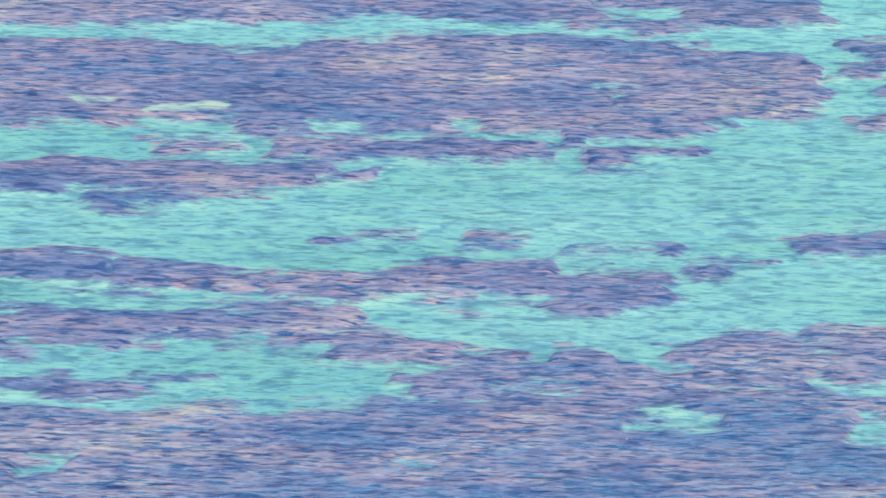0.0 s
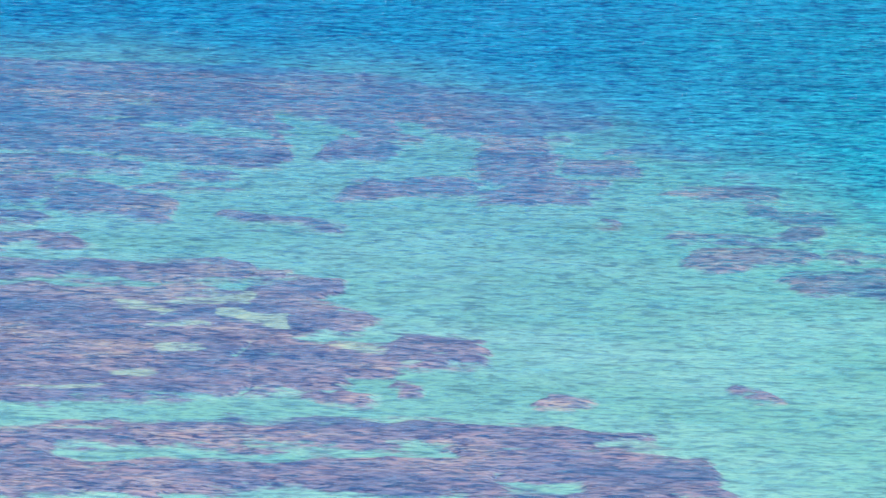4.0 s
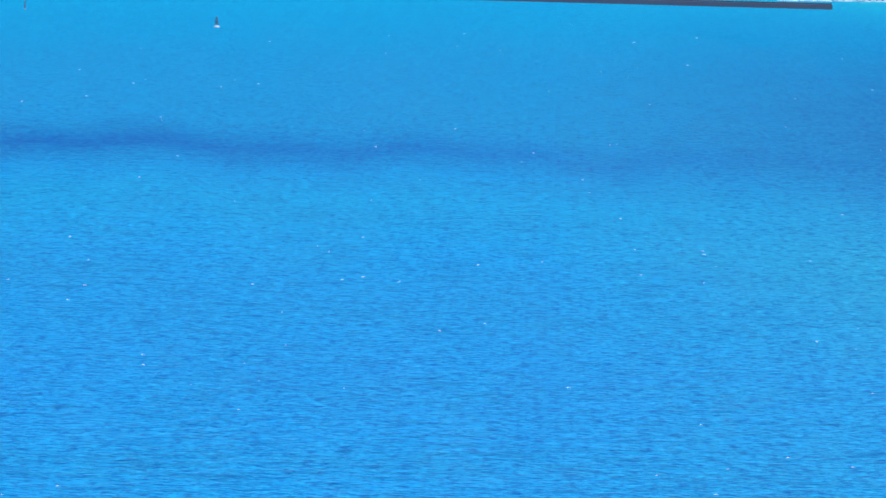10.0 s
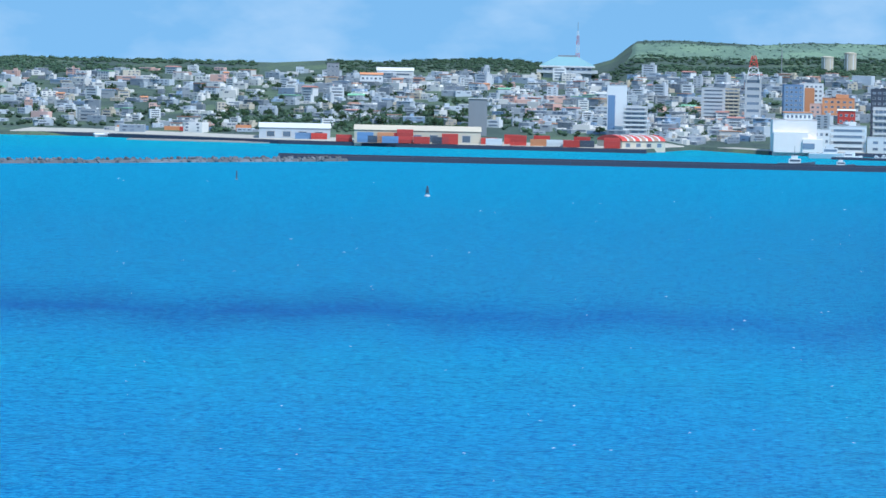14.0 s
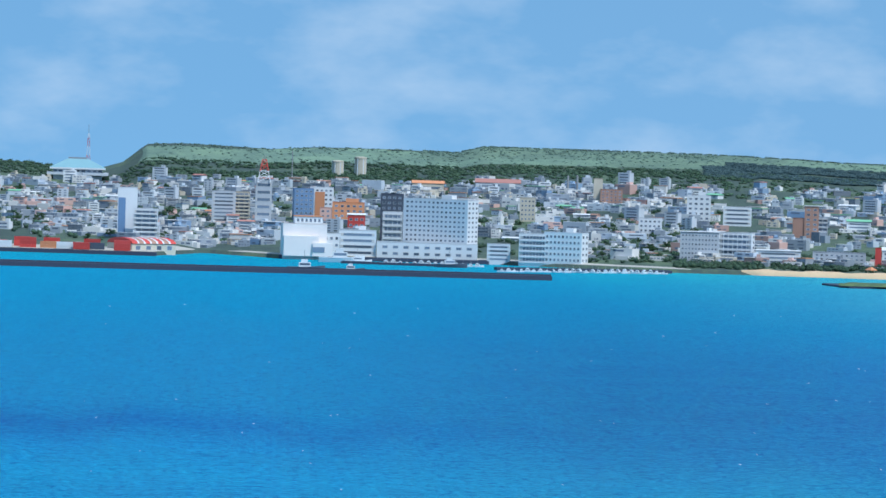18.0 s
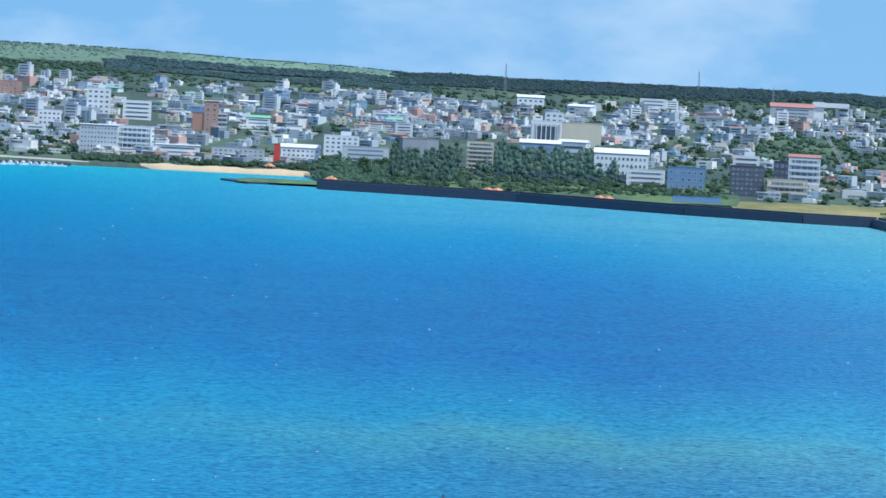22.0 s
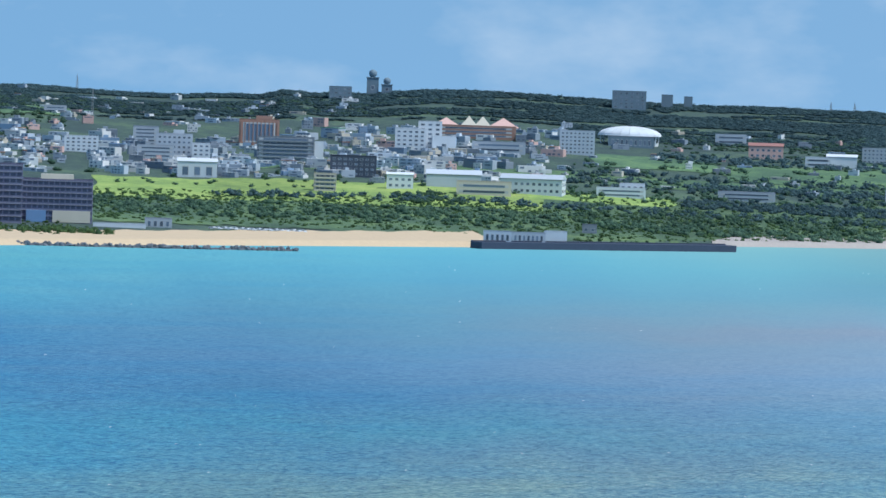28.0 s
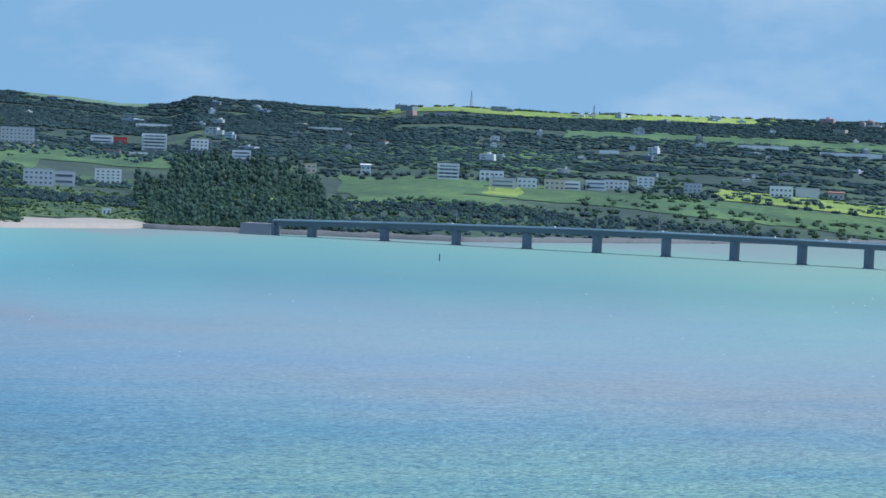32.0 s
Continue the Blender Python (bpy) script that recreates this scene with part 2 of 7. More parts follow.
RIDGE_EL = [-0.60, -0.60, -0.60, -0.61, -0.57, -0.58, -0.53, -0.51, -0.56, -0.57, -0.49, -0.27, -0.25, -0.27, -0.29, -0.25, -0.25, -0.27, -0.19, -0.20, -0.21, -0.23, -0.26, -0.27, -0.29, -0.33, -0.32, -0.34, -0.33, -0.33, -0.33, -0.32, -0.32, -0.32, -0.34, -0.32, -0.21, -0.16, -0.16, -0.16, -0.12, -0.17, -0.18, -0.15, -0.15, -0.09, -0.11, -0.10, -0.10, -0.06, -0.03, -0.02, -0.04, -0.07, -0.10, -0.11, -0.10, -0.12, -0.12, -0.16, -0.21, -0.20, -0.09, -0.11, -0.12, -0.15, -0.17, -0.11, -0.08, -0.10, -0.11, -0.09, -0.08, -0.08, -0.08, -0.08]
SHORE_Z, FAR = 2.6, 4720.0


def coast(az):
    return np.interp(az, COAST_AZ, COAST_D)


def ridge(az):
    return np.interp(az, RIDGE_AZ, RIDGE_EL)


def ground_z(az, d):
    """Height of the land: it climbs evenly from the shore to the ridge line, and falls away behind."""
    az, d = np.asarray(az, float), np.asarray(d, float)
    c = coast(az)
    s = (d - c) / (FAR - c)
    el0 = -np.degrees(np.arctan((EYE - SHORE_Z) / c))
    el = el0 + (ridge(az) - el0) * np.clip(s, 0, 1)
    z = EYE + d * np.tan(np.radians(el))
    z = np.where(s < 0, SHORE_Z + (d - c) * 0.6, z)
    return np.where(s > 1, z - (d - FAR) * 0.35, np.maximum(z, -6))


def land_d(az, el):
    """The distance at which the land is seen at that elevation."""
    c = float(coast(az))
    el0 = -math.degrees(math.atan((EYE - SHORE_Z) / c))
    return c + (FAR - c) * min(1.0, max(0.0, (el - el0) / (float(ridge(az)) - el0)))


def grid_mesh(name, X, Y, Z, attrs=()):
    """A sheet from 2D arrays, with float attributes at its points."""
    r, c = X.shape
    me = bpy.data.meshes.new(name)
    co = np.stack([X, Y, Z], -1).reshape(-1, 3)
    i = np.arange(r * c).reshape(r, c)
    q = np.stack([i[:-1, :-1], i[:-1, 1:], i[1:, 1:], i[1:, :-1]], -1).reshape(-1, 4)
    me.vertices.add(len(co))
    me.vertices.foreach_set("co", co.ravel())
    me.loops.add(q.size)
    me.loops.foreach_set("vertex_index", q.ravel())
    me.polygons.add(len(q))
    me.polygons.foreach_set("loop_start", np.arange(0, q.size, 4))
    me.polygons.foreach_set("use_smooth", np.ones(len(q), bool))
    for key, arr in attrs:
        a = me.attributes.new(key, "FLOAT", "POINT")
        a.data.foreach_set("value", arr.ravel().astype(np.float32))
    me.update(calc_edges=True)
    return me


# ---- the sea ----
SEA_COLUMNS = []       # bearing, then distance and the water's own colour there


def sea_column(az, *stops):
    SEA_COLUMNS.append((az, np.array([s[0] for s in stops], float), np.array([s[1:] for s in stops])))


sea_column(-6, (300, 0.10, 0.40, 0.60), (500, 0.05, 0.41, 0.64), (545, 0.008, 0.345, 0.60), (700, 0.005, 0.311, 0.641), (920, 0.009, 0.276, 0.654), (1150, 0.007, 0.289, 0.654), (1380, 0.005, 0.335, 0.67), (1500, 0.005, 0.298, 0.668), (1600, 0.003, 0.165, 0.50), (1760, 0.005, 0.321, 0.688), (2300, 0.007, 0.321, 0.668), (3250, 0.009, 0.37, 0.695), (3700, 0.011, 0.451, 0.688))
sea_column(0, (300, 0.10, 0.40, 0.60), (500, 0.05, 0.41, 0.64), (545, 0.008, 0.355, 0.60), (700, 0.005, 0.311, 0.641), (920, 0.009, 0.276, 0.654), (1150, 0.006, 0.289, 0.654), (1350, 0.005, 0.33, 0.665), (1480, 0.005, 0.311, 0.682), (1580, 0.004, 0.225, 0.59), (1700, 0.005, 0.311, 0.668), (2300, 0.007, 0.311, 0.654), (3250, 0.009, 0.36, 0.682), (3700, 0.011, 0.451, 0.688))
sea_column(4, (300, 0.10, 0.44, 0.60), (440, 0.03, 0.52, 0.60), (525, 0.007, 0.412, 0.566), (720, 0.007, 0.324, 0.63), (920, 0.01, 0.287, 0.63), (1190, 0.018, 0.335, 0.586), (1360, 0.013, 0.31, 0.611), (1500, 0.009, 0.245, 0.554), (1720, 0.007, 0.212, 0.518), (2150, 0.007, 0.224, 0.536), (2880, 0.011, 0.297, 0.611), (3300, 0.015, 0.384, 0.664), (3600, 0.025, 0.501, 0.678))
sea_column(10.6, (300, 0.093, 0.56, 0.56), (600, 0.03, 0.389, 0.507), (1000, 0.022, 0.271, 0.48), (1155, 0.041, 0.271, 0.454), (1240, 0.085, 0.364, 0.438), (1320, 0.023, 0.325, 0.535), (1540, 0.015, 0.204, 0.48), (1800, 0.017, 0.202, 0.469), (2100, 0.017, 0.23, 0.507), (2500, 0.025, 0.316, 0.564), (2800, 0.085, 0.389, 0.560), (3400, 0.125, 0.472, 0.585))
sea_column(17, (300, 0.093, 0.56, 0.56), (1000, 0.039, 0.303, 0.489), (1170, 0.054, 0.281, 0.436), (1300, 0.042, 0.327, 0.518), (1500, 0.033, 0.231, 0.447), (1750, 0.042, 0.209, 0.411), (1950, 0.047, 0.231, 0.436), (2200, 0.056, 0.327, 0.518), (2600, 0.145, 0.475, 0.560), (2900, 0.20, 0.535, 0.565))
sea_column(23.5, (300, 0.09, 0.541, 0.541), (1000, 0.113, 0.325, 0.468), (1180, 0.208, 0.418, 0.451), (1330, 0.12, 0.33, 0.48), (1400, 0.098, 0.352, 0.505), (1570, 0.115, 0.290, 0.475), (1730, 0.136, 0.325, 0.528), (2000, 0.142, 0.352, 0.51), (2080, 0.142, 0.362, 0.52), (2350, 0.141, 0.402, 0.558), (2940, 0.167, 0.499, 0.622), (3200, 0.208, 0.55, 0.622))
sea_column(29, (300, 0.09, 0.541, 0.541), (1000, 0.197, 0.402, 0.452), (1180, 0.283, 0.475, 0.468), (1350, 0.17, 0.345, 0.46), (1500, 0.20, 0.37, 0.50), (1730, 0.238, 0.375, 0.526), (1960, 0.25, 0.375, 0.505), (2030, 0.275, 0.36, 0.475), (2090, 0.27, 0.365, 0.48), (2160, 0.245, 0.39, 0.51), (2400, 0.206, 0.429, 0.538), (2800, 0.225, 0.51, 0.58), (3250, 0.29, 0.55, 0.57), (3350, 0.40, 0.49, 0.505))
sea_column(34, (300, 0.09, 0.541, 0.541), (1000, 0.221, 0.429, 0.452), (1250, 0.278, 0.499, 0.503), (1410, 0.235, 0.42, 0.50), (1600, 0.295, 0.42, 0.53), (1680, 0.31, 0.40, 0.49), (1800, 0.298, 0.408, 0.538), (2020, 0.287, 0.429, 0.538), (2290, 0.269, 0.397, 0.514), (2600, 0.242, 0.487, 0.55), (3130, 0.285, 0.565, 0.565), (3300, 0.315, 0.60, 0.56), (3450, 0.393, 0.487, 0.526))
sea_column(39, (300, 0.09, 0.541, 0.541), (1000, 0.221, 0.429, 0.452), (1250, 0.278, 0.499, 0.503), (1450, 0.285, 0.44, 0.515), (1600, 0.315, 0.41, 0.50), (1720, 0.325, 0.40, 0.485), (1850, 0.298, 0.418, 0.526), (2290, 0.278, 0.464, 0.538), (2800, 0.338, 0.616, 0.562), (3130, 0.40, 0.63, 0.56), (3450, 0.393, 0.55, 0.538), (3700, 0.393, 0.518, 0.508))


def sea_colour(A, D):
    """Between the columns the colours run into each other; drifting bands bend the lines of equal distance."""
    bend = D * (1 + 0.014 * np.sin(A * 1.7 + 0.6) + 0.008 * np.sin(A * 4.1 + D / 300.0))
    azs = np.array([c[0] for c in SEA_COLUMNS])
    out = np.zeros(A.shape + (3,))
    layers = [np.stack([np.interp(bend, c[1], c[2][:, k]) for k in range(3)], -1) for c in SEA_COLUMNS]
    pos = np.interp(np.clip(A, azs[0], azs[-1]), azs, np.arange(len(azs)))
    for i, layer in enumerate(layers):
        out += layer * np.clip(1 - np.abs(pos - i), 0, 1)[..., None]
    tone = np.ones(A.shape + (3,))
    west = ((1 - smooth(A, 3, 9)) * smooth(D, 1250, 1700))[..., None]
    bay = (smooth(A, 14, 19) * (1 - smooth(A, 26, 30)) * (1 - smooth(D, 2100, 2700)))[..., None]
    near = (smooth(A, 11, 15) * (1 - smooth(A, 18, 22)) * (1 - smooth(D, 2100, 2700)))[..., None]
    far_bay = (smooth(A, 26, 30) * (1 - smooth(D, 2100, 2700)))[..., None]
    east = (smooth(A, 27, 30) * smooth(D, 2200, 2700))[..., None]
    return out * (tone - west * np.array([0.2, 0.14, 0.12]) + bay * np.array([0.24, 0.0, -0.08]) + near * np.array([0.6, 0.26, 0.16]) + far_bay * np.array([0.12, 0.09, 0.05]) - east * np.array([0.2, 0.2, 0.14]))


def build_sea():
    a = np.concatenate([np.linspace(-180, -12, 42), np.linspace(-11.9, 44, 420), np.linspace(46, 180, 34)])
    d = np.concatenate([np.linspace(2, 200, 14), np.geomspace(205, 5200, 300), np.geomspace(5600, 40000, 12)])
    A, D = np.meshgrid(a, d)
    X, Y = D * np.sin(np.radians(A)), D * np.cos(np.radians(A))
    edge = np.interp(A, [-6, -1, 1, 4.3], [520, 504, 480, 440]) + 3 * np.sin(A * 2.3)
    clear = (1 - smooth(D, edge, edge + 44)) * (1 - 0.4 * smooth(D, 360, 500)) * smooth(D, 140, 300) * (np.abs(X) < 74)
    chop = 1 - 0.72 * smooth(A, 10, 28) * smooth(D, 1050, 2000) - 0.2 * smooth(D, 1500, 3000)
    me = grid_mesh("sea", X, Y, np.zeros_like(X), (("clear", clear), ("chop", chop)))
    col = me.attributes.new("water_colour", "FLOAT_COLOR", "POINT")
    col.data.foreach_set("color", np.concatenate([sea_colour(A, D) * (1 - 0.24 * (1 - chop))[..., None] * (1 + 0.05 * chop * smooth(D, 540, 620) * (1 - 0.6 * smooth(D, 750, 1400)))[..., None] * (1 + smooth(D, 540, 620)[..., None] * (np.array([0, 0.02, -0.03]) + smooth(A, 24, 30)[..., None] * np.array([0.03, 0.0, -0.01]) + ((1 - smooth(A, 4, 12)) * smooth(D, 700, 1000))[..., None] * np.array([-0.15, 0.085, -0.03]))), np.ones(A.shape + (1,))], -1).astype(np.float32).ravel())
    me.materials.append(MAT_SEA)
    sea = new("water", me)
    sea.visible_shadow = False
    return tagged(sea, "rippled sea, turquoise over the reef flat and blue further out", "sea", kind="structure")


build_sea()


def build_headland():
    """The bluff under the viewpoint: it drops to the sea before the reef begins."""
    a = np.linspace(-180, 180, 121)
    r = np.array([0.5, 6, 14, 30, 60, 100, 150, 190])
    A, R = np.meshgrid(a, r)
    ahead = smooth(np.cos(np.radians(A - 15)), -0.2, 0.6)
    Z = 98.2 - (R / (60 + 130 * (1 - ahead))) ** 1.4 * 46 - 2 * np.sin(A / 9.0) * smooth(R, 8, 60)
    me = grid_mesh("headland", R * np.sin(np.radians(A)), R * np.cos(np.radians(A)), np.maximum(Z, -4))
    me.materials.append(MAT_LAND)
    return tagged(new("headland", me), "green bluff that carries the viewpoint", "hill", kind="structure")


# greens drawn towards blue, so distance haze sits in the ground colour
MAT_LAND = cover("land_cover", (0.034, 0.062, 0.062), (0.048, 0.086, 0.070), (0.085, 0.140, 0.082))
build_headland()


def build_land():
    a = np.concatenate([np.linspace(-16, -9, 20), np.linspace(-8.95, 42, 700), np.linspace(42.2, 48, 20)])
    s = np.concatenate([[-0.03, -0.012, 0.0], np.linspace(0.004, 1, 170), [1.03, 1.08, 1.2]])
    A, S = np.meshgrid(a, s)
    C = coast(A)
    D = C + S * (FAR - C)
    Z = ground_z(A, D)
    me = grid_mesh("land", D * np.sin(np.radians(A)), D * np.cos(np.radians(A)), Z)
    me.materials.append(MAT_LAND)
    return tagged(new("ground", me), "low green island rising from the shore to a long wooded ridge", "land", kind="structure")


build_land()

# ---- the reef flat under the clear shallows ----
# the water's turquoise filtering of the light is put into the sand
BED_SAND = (0.26, 0.54, 0.43)


def value_noise(x, y, cell, seed):
    g = np.random.default_rng(seed).random((256, 256))
    u, v = x / cell, y / cell
    i, j = np.floor(u).astype(int), np.floor(v).astype(int)
    a, b = u - i, v - j
    a, b = a * a * (3 - 2 * a), b * b * (3 - 2 * b)
    i, j, k, n = i % 256, j % 256, (i + 1) % 256, (j + 1) % 256
    return g[i, j] * (1 - a) * (1 - b) + g[k, j] * a * (1 - b) + g[i, n] * (1 - a) * b + g[k, n] * a * b


def bed_material():
    """Pale sand and coral: the attribute says how firmly coral covers a spot, fine noise frays its edge."""
    m, nt, p = blank("reef_bed")
    at = nt.nodes.new("ShaderNodeAttribute")
    at.attribute_name = "coral"
    fray = noise_node(nt, 0.5, 7.0, 0.72, (0.4, 1, 1), "Position")
    k = math_node(nt, "ADD", at.outputs["Fac"], math_node(nt, "MULTIPLY", math_node(nt, "SUBTRACT", fray, 0.5), 4.6))
    mask = math_node(nt, "MULTIPLY", math_node(nt, "ADD", k, 0.30), 1.7, clamp=True)
    sand = mix_node(nt, noise_node(nt, 0.25, 5.0, 0.7, coords="Position"), tuple(c * 0.8 for c in BED_SAND), tuple(min(1, c * 1.12) for c in BED_SAND))
    pale = math_node(nt, "MULTIPLY", math_node(nt, "SUBTRACT", noise_node(nt, 0.06, 6.0, 0.68, (0.4, 1, 1), "Position"), 0.45, clamp=True), 4.5, clamp=True)
    sand = mix_node(nt, pale, sand, (0.36, 0.63, 0.53))
    # coral rubble and shell sand lie pale along the foot of the reef
    rim = math_node(nt, "MULTIPLY", math_node(nt, "ADD", at.outputs["Fac"], 0.5, clamp=True), 2.4, clamp=True)
    shell = math_node(nt, "MULTIPLY", math_node(nt, "SUBTRACT", noise_node(nt, 0.09, 5.0, 0.65, (0.5, 1, 1), "Position"), 0.39, clamp=True), 5.0, clamp=True)
    sand = mix_node(nt, math_node(nt, "MULTIPLY", math_node(nt, "MULTIPLY", rim, shell), 0.75), sand, (0.44, 0.66, 0.50))
    coral = ramp_node(nt, noise_node(nt, 0.10, 6.0, 0.68, (0.5, 1, 1), "Position"),
                      [(0.36, (0.17, 0.17, 0.30)), (0.47, (0.31, 0.22, 0.31)), (0.56, (0.46, 0.29, 0.33)), (0.68, (0.64, 0.46, 0.36))])
    # fine light and dark ripple streaks, also put into the coral's colour
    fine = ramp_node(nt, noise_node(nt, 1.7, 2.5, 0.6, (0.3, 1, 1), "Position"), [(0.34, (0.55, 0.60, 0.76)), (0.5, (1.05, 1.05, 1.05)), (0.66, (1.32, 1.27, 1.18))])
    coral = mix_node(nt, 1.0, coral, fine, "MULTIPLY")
    # dark marks of the ripples overhead, painted onto the coral
    ripple_dark = noise_node(nt, 2.6, 2.0, 0.55, (0.26, 1, 1), "Position")
    ripple_dark = math_node(nt, "MULTIPLY", math_node(nt, "SUBTRACT", ripple_dark, 0.51), 9.0, clamp=True)
    coral = mix_node(nt, math_node(nt, "MULTIPLY", ripple_dark, 0.93), coral, (0.03, 0.04, 0.15))
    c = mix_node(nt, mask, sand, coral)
    thin = nt.nodes.new("ShaderNodeAttribute")
    thin.attribute_name = "shell"
    film = math_node(nt, "ADD", thin.outputs["Fac"], math_node(nt, "MULTIPLY", math_node(nt, "SUBTRACT", noise_node(nt, 0.35, 5.0, 0.7, (0.35, 1, 1), "Position"), 0.54), 6.0))
    film = math_node(nt, "MULTIPLY", math_node(nt, "MULTIPLY", film, 2.2, clamp=True), math_node(nt, "MULTIPLY", thin.outputs["Fac"], 3.0, clamp=True))
    c = mix_node(nt, math_node(nt, "MULTIPLY", film, 0.85), c, (0.58, 0.66, 0.46))
    nt.links.new(c, p.inputs["Base Color"])
    p.inputs["Roughness"].default_value = 0.9
    return m


MAT_BED = bed_material()
REEF_BANKS = []        # (patch, then x, y and half depth of either end)
SHELL = []


def coral(patch, *ends):
    """A bank of coral that runs from one end to the other, each with its own half depth."""
    REEF_BANKS.append((patch, *ends))


def shell_sand(*ends):
    """Pale coral sand that thinly covers part of a reef."""
    SHELL.append(ends)


def pool(*ends):
    """A sandy channel through the reef."""
    REEF_BANKS.append((-1, *ends))


def bank_depth(wx, wy, x0, y0, h0, x1, y1, h1):
    """How far inside a bank a spot lies, in metres; depth counts a third, fitted to its foreshortening in the camera's
    view.
    """
    u = np.clip((wx - x0) / (x1 - x0), 0, 1)
    h = 0.34 * (h0 + (h1 - h0) * u)
    r = np.minimum(h, 1.7)
    across = np.maximum(np.abs(wy - (y0 + (y1 - y0) * u)) * 0.34 - h + r, 0)
    beyond = np.maximum(np.maximum(x0 - wx, wx - x1) + r, 0)
    return r - np.hypot(across, beyond)


coral(1, -67.3, 514.1, 23.4, -25.3, 510.4, 27.8)
coral(1, -28.5, 522.7, 16.0, -10.9, 518.8, 11.8)
coral(1, -20.4, 509.3, 22.8, -13.1, 508.9, 20.2)
coral(1, -14.4, 512.1, 16.8, 9.1, 513.7, 7.1)
coral(1, -3.8, 493.1, 12.0, 3.9, 496.9, 10.4)
coral(1, -2.4, 478.0, 10.3, 4.4, 475.5, 6.8)
coral(1, 3.9, 486.5, 4.3, 12.6, 486.1, 3.8)
coral(1, 3.9, 478.1, 2.8, 8.5, 478.8, 2.8)
coral(2, -17.7, 473.1, 5.1, -4.1, 475.3, 5.2)
coral(2, -4.6, 470.7, 2.0, 6.1, 469.9, 1.7)
coral(2, 10.4, 496.7, 2.5, 18.7, 494.7, 2.9)
coral(3, -63.4, 483.3, 3.8, -38.2, 480.3, 3.2)
coral(3, -35.2, 479.0, 1.8, -29.7, 478.9, 1.4)
coral(3, -61.4, 468.2, 6.9, -46.2, 468.3, 7.3)
coral(3, -46.0, 466.6, 8.2, -33.2, 460.4, 5.1)
coral(3, -37.5, 471.6, 1.3, -28.3, 470.1, 1.6)
coral(3, -59.7, 455.0, 3.8, -47.6, 454.7, 2.9)
coral(4, -30.0, 458.6, 1.7, -18.0, 454.3, 1.9)
coral(5, -58.1, 443.2, 3.6, -41.7, 445.4, 2.7)
coral(6, -56.7, 432.3, 3.4, -25.5, 435.6, 3.5)
coral(6, -26.0, 433.8, 1.7, -21.0, 434.0, 1.1)
coral(7, -52.8, 404.5, 21.0, -23.3, 408.8, 20.7)
coral(7, -24.5, 419.7, 11.3, -15.6, 431.1, 2.0)
coral(7, -24.4, 417.0, 10.6, -11.8, 417.5, 1.5)
coral(7, -23.3, 399.8, 12.7, -15.0, 399.7, 6.9)
coral(7, -17.0, 389.7, 1.9, -13.2, 388.8, 1.4)
coral(8, -11.4, 405.2, 6.6, -1.8, 407.4, 3.7)
coral(8, -17.6, 402.3, 6.0, -9.8, 403.3, 5.0)
coral(14, -10.5, 392.6, 1.7, -6.7, 393.0, 0.9)
coral(9, 1.4, 390.6, 2.3, 6.4, 390.6, 1.6)
coral(13, 18.4, 395.7, 1.3, 21.5, 395.4, 1.0)
coral(10, 15.3, 445.0, 5.0, 27.5, 448.2, 3.2)
coral(11, 24.9, 438.0, 2.7, 37.4, 436.2, 6.4)
coral(11, 28.6, 448.7, 1.6, 38.4, 449.5, 1.5)
coral(12, 16.1, 474.5, 2.7, 26.7, 477.6, 2.7)
coral(12, 20.8, 469.9, 4.0, 25.2, 468.0, 2.6)
coral(12, 24.4, 463.9, 2.6, 30.7, 465.8, 2.2)
coral(12, 25.3, 458.3, 3.2, 29.6, 457.3, 2.3)
coral(12, 14.8, 454.5, 0.9, 25.1, 454.9, 1.0)
coral(12, 20.7, 483.2, 1.1, 25.3, 483.7, 1.4)
coral(13, 6.1, 459.6, 1.0, 9.9, 459.7, 1.0)
pool(-42.4, 501.8, 1.5, -26.5, 497.3, 1.9)
pool(-35.4, 501.6, 3.8, -31.7, 500.2, 4.8)
pool(-25.9, 508.4, 1.7, -17.7, 500.4, 2.4)
pool(-13.3, 505.8, 1.7, -4.9, 491.6, 5.1)
pool(-14.1, 484.4, 4.4, -3.7, 486.8, 5.1)
pool(-45.3, 514.7, 0.8, -40.7, 514.6, 1.3)
pool(-45.7, 505.2, 0.9, -43.0, 505.5, 1.1)
pool(-31.5, 540.0, 1.9, -21.6, 535.9, 2.7)
shell_sand(-36.9, 422.0, 1.3, -30.0, 418.4, 2.4)
shell_sand(-32.0, 423.7, 1.9, -22.7, 423.6, 4.4)
shell_sand(-26.5, 419.2, 2.7, -19.2, 414.5, 2.9)
shell_sand(-31.1, 413.4, 1.4, -26.1, 413.1, 1.3)
shell_sand(-34.5, 395.4, 1.5, -30.3, 396.5, 1.4)
shell_sand(-51.0, 389.1, 1.7, -35.0, 389.8, 1.2)
shell_sand(-28.0, 391.2, 0.8, -24.6, 391.3, 0.8)
shell_sand(-30.5, 404.9, 1.0, -26.6, 405.0, 1.0)
shell_sand(-16.3, 406.4, 2.0, -9.9, 406.1, 2.2)
shell_sand(-8.8, 402.1, 1.3, -7.4, 402.1, 1.5)
shell_sand(-22.7, 391.1, 0.7, -19.1, 393.5, 0.7)
coral(15, -53.0, 371.5, 3.2, -32.4, 374.9, 3.4)
coral(15, -33.3, 375.5, 3.2, 6.4, 380.2, 4.0)
coral(15, 4.1, 379.9, 3.1, 11.0, 379.6, 0.6)
coral(15, -51.7, 362.8, 7.6, -33.6, 363.3, 7.1)
coral(15, -34.7, 361.5, 4.9, -18.2, 365.2, 5.2)
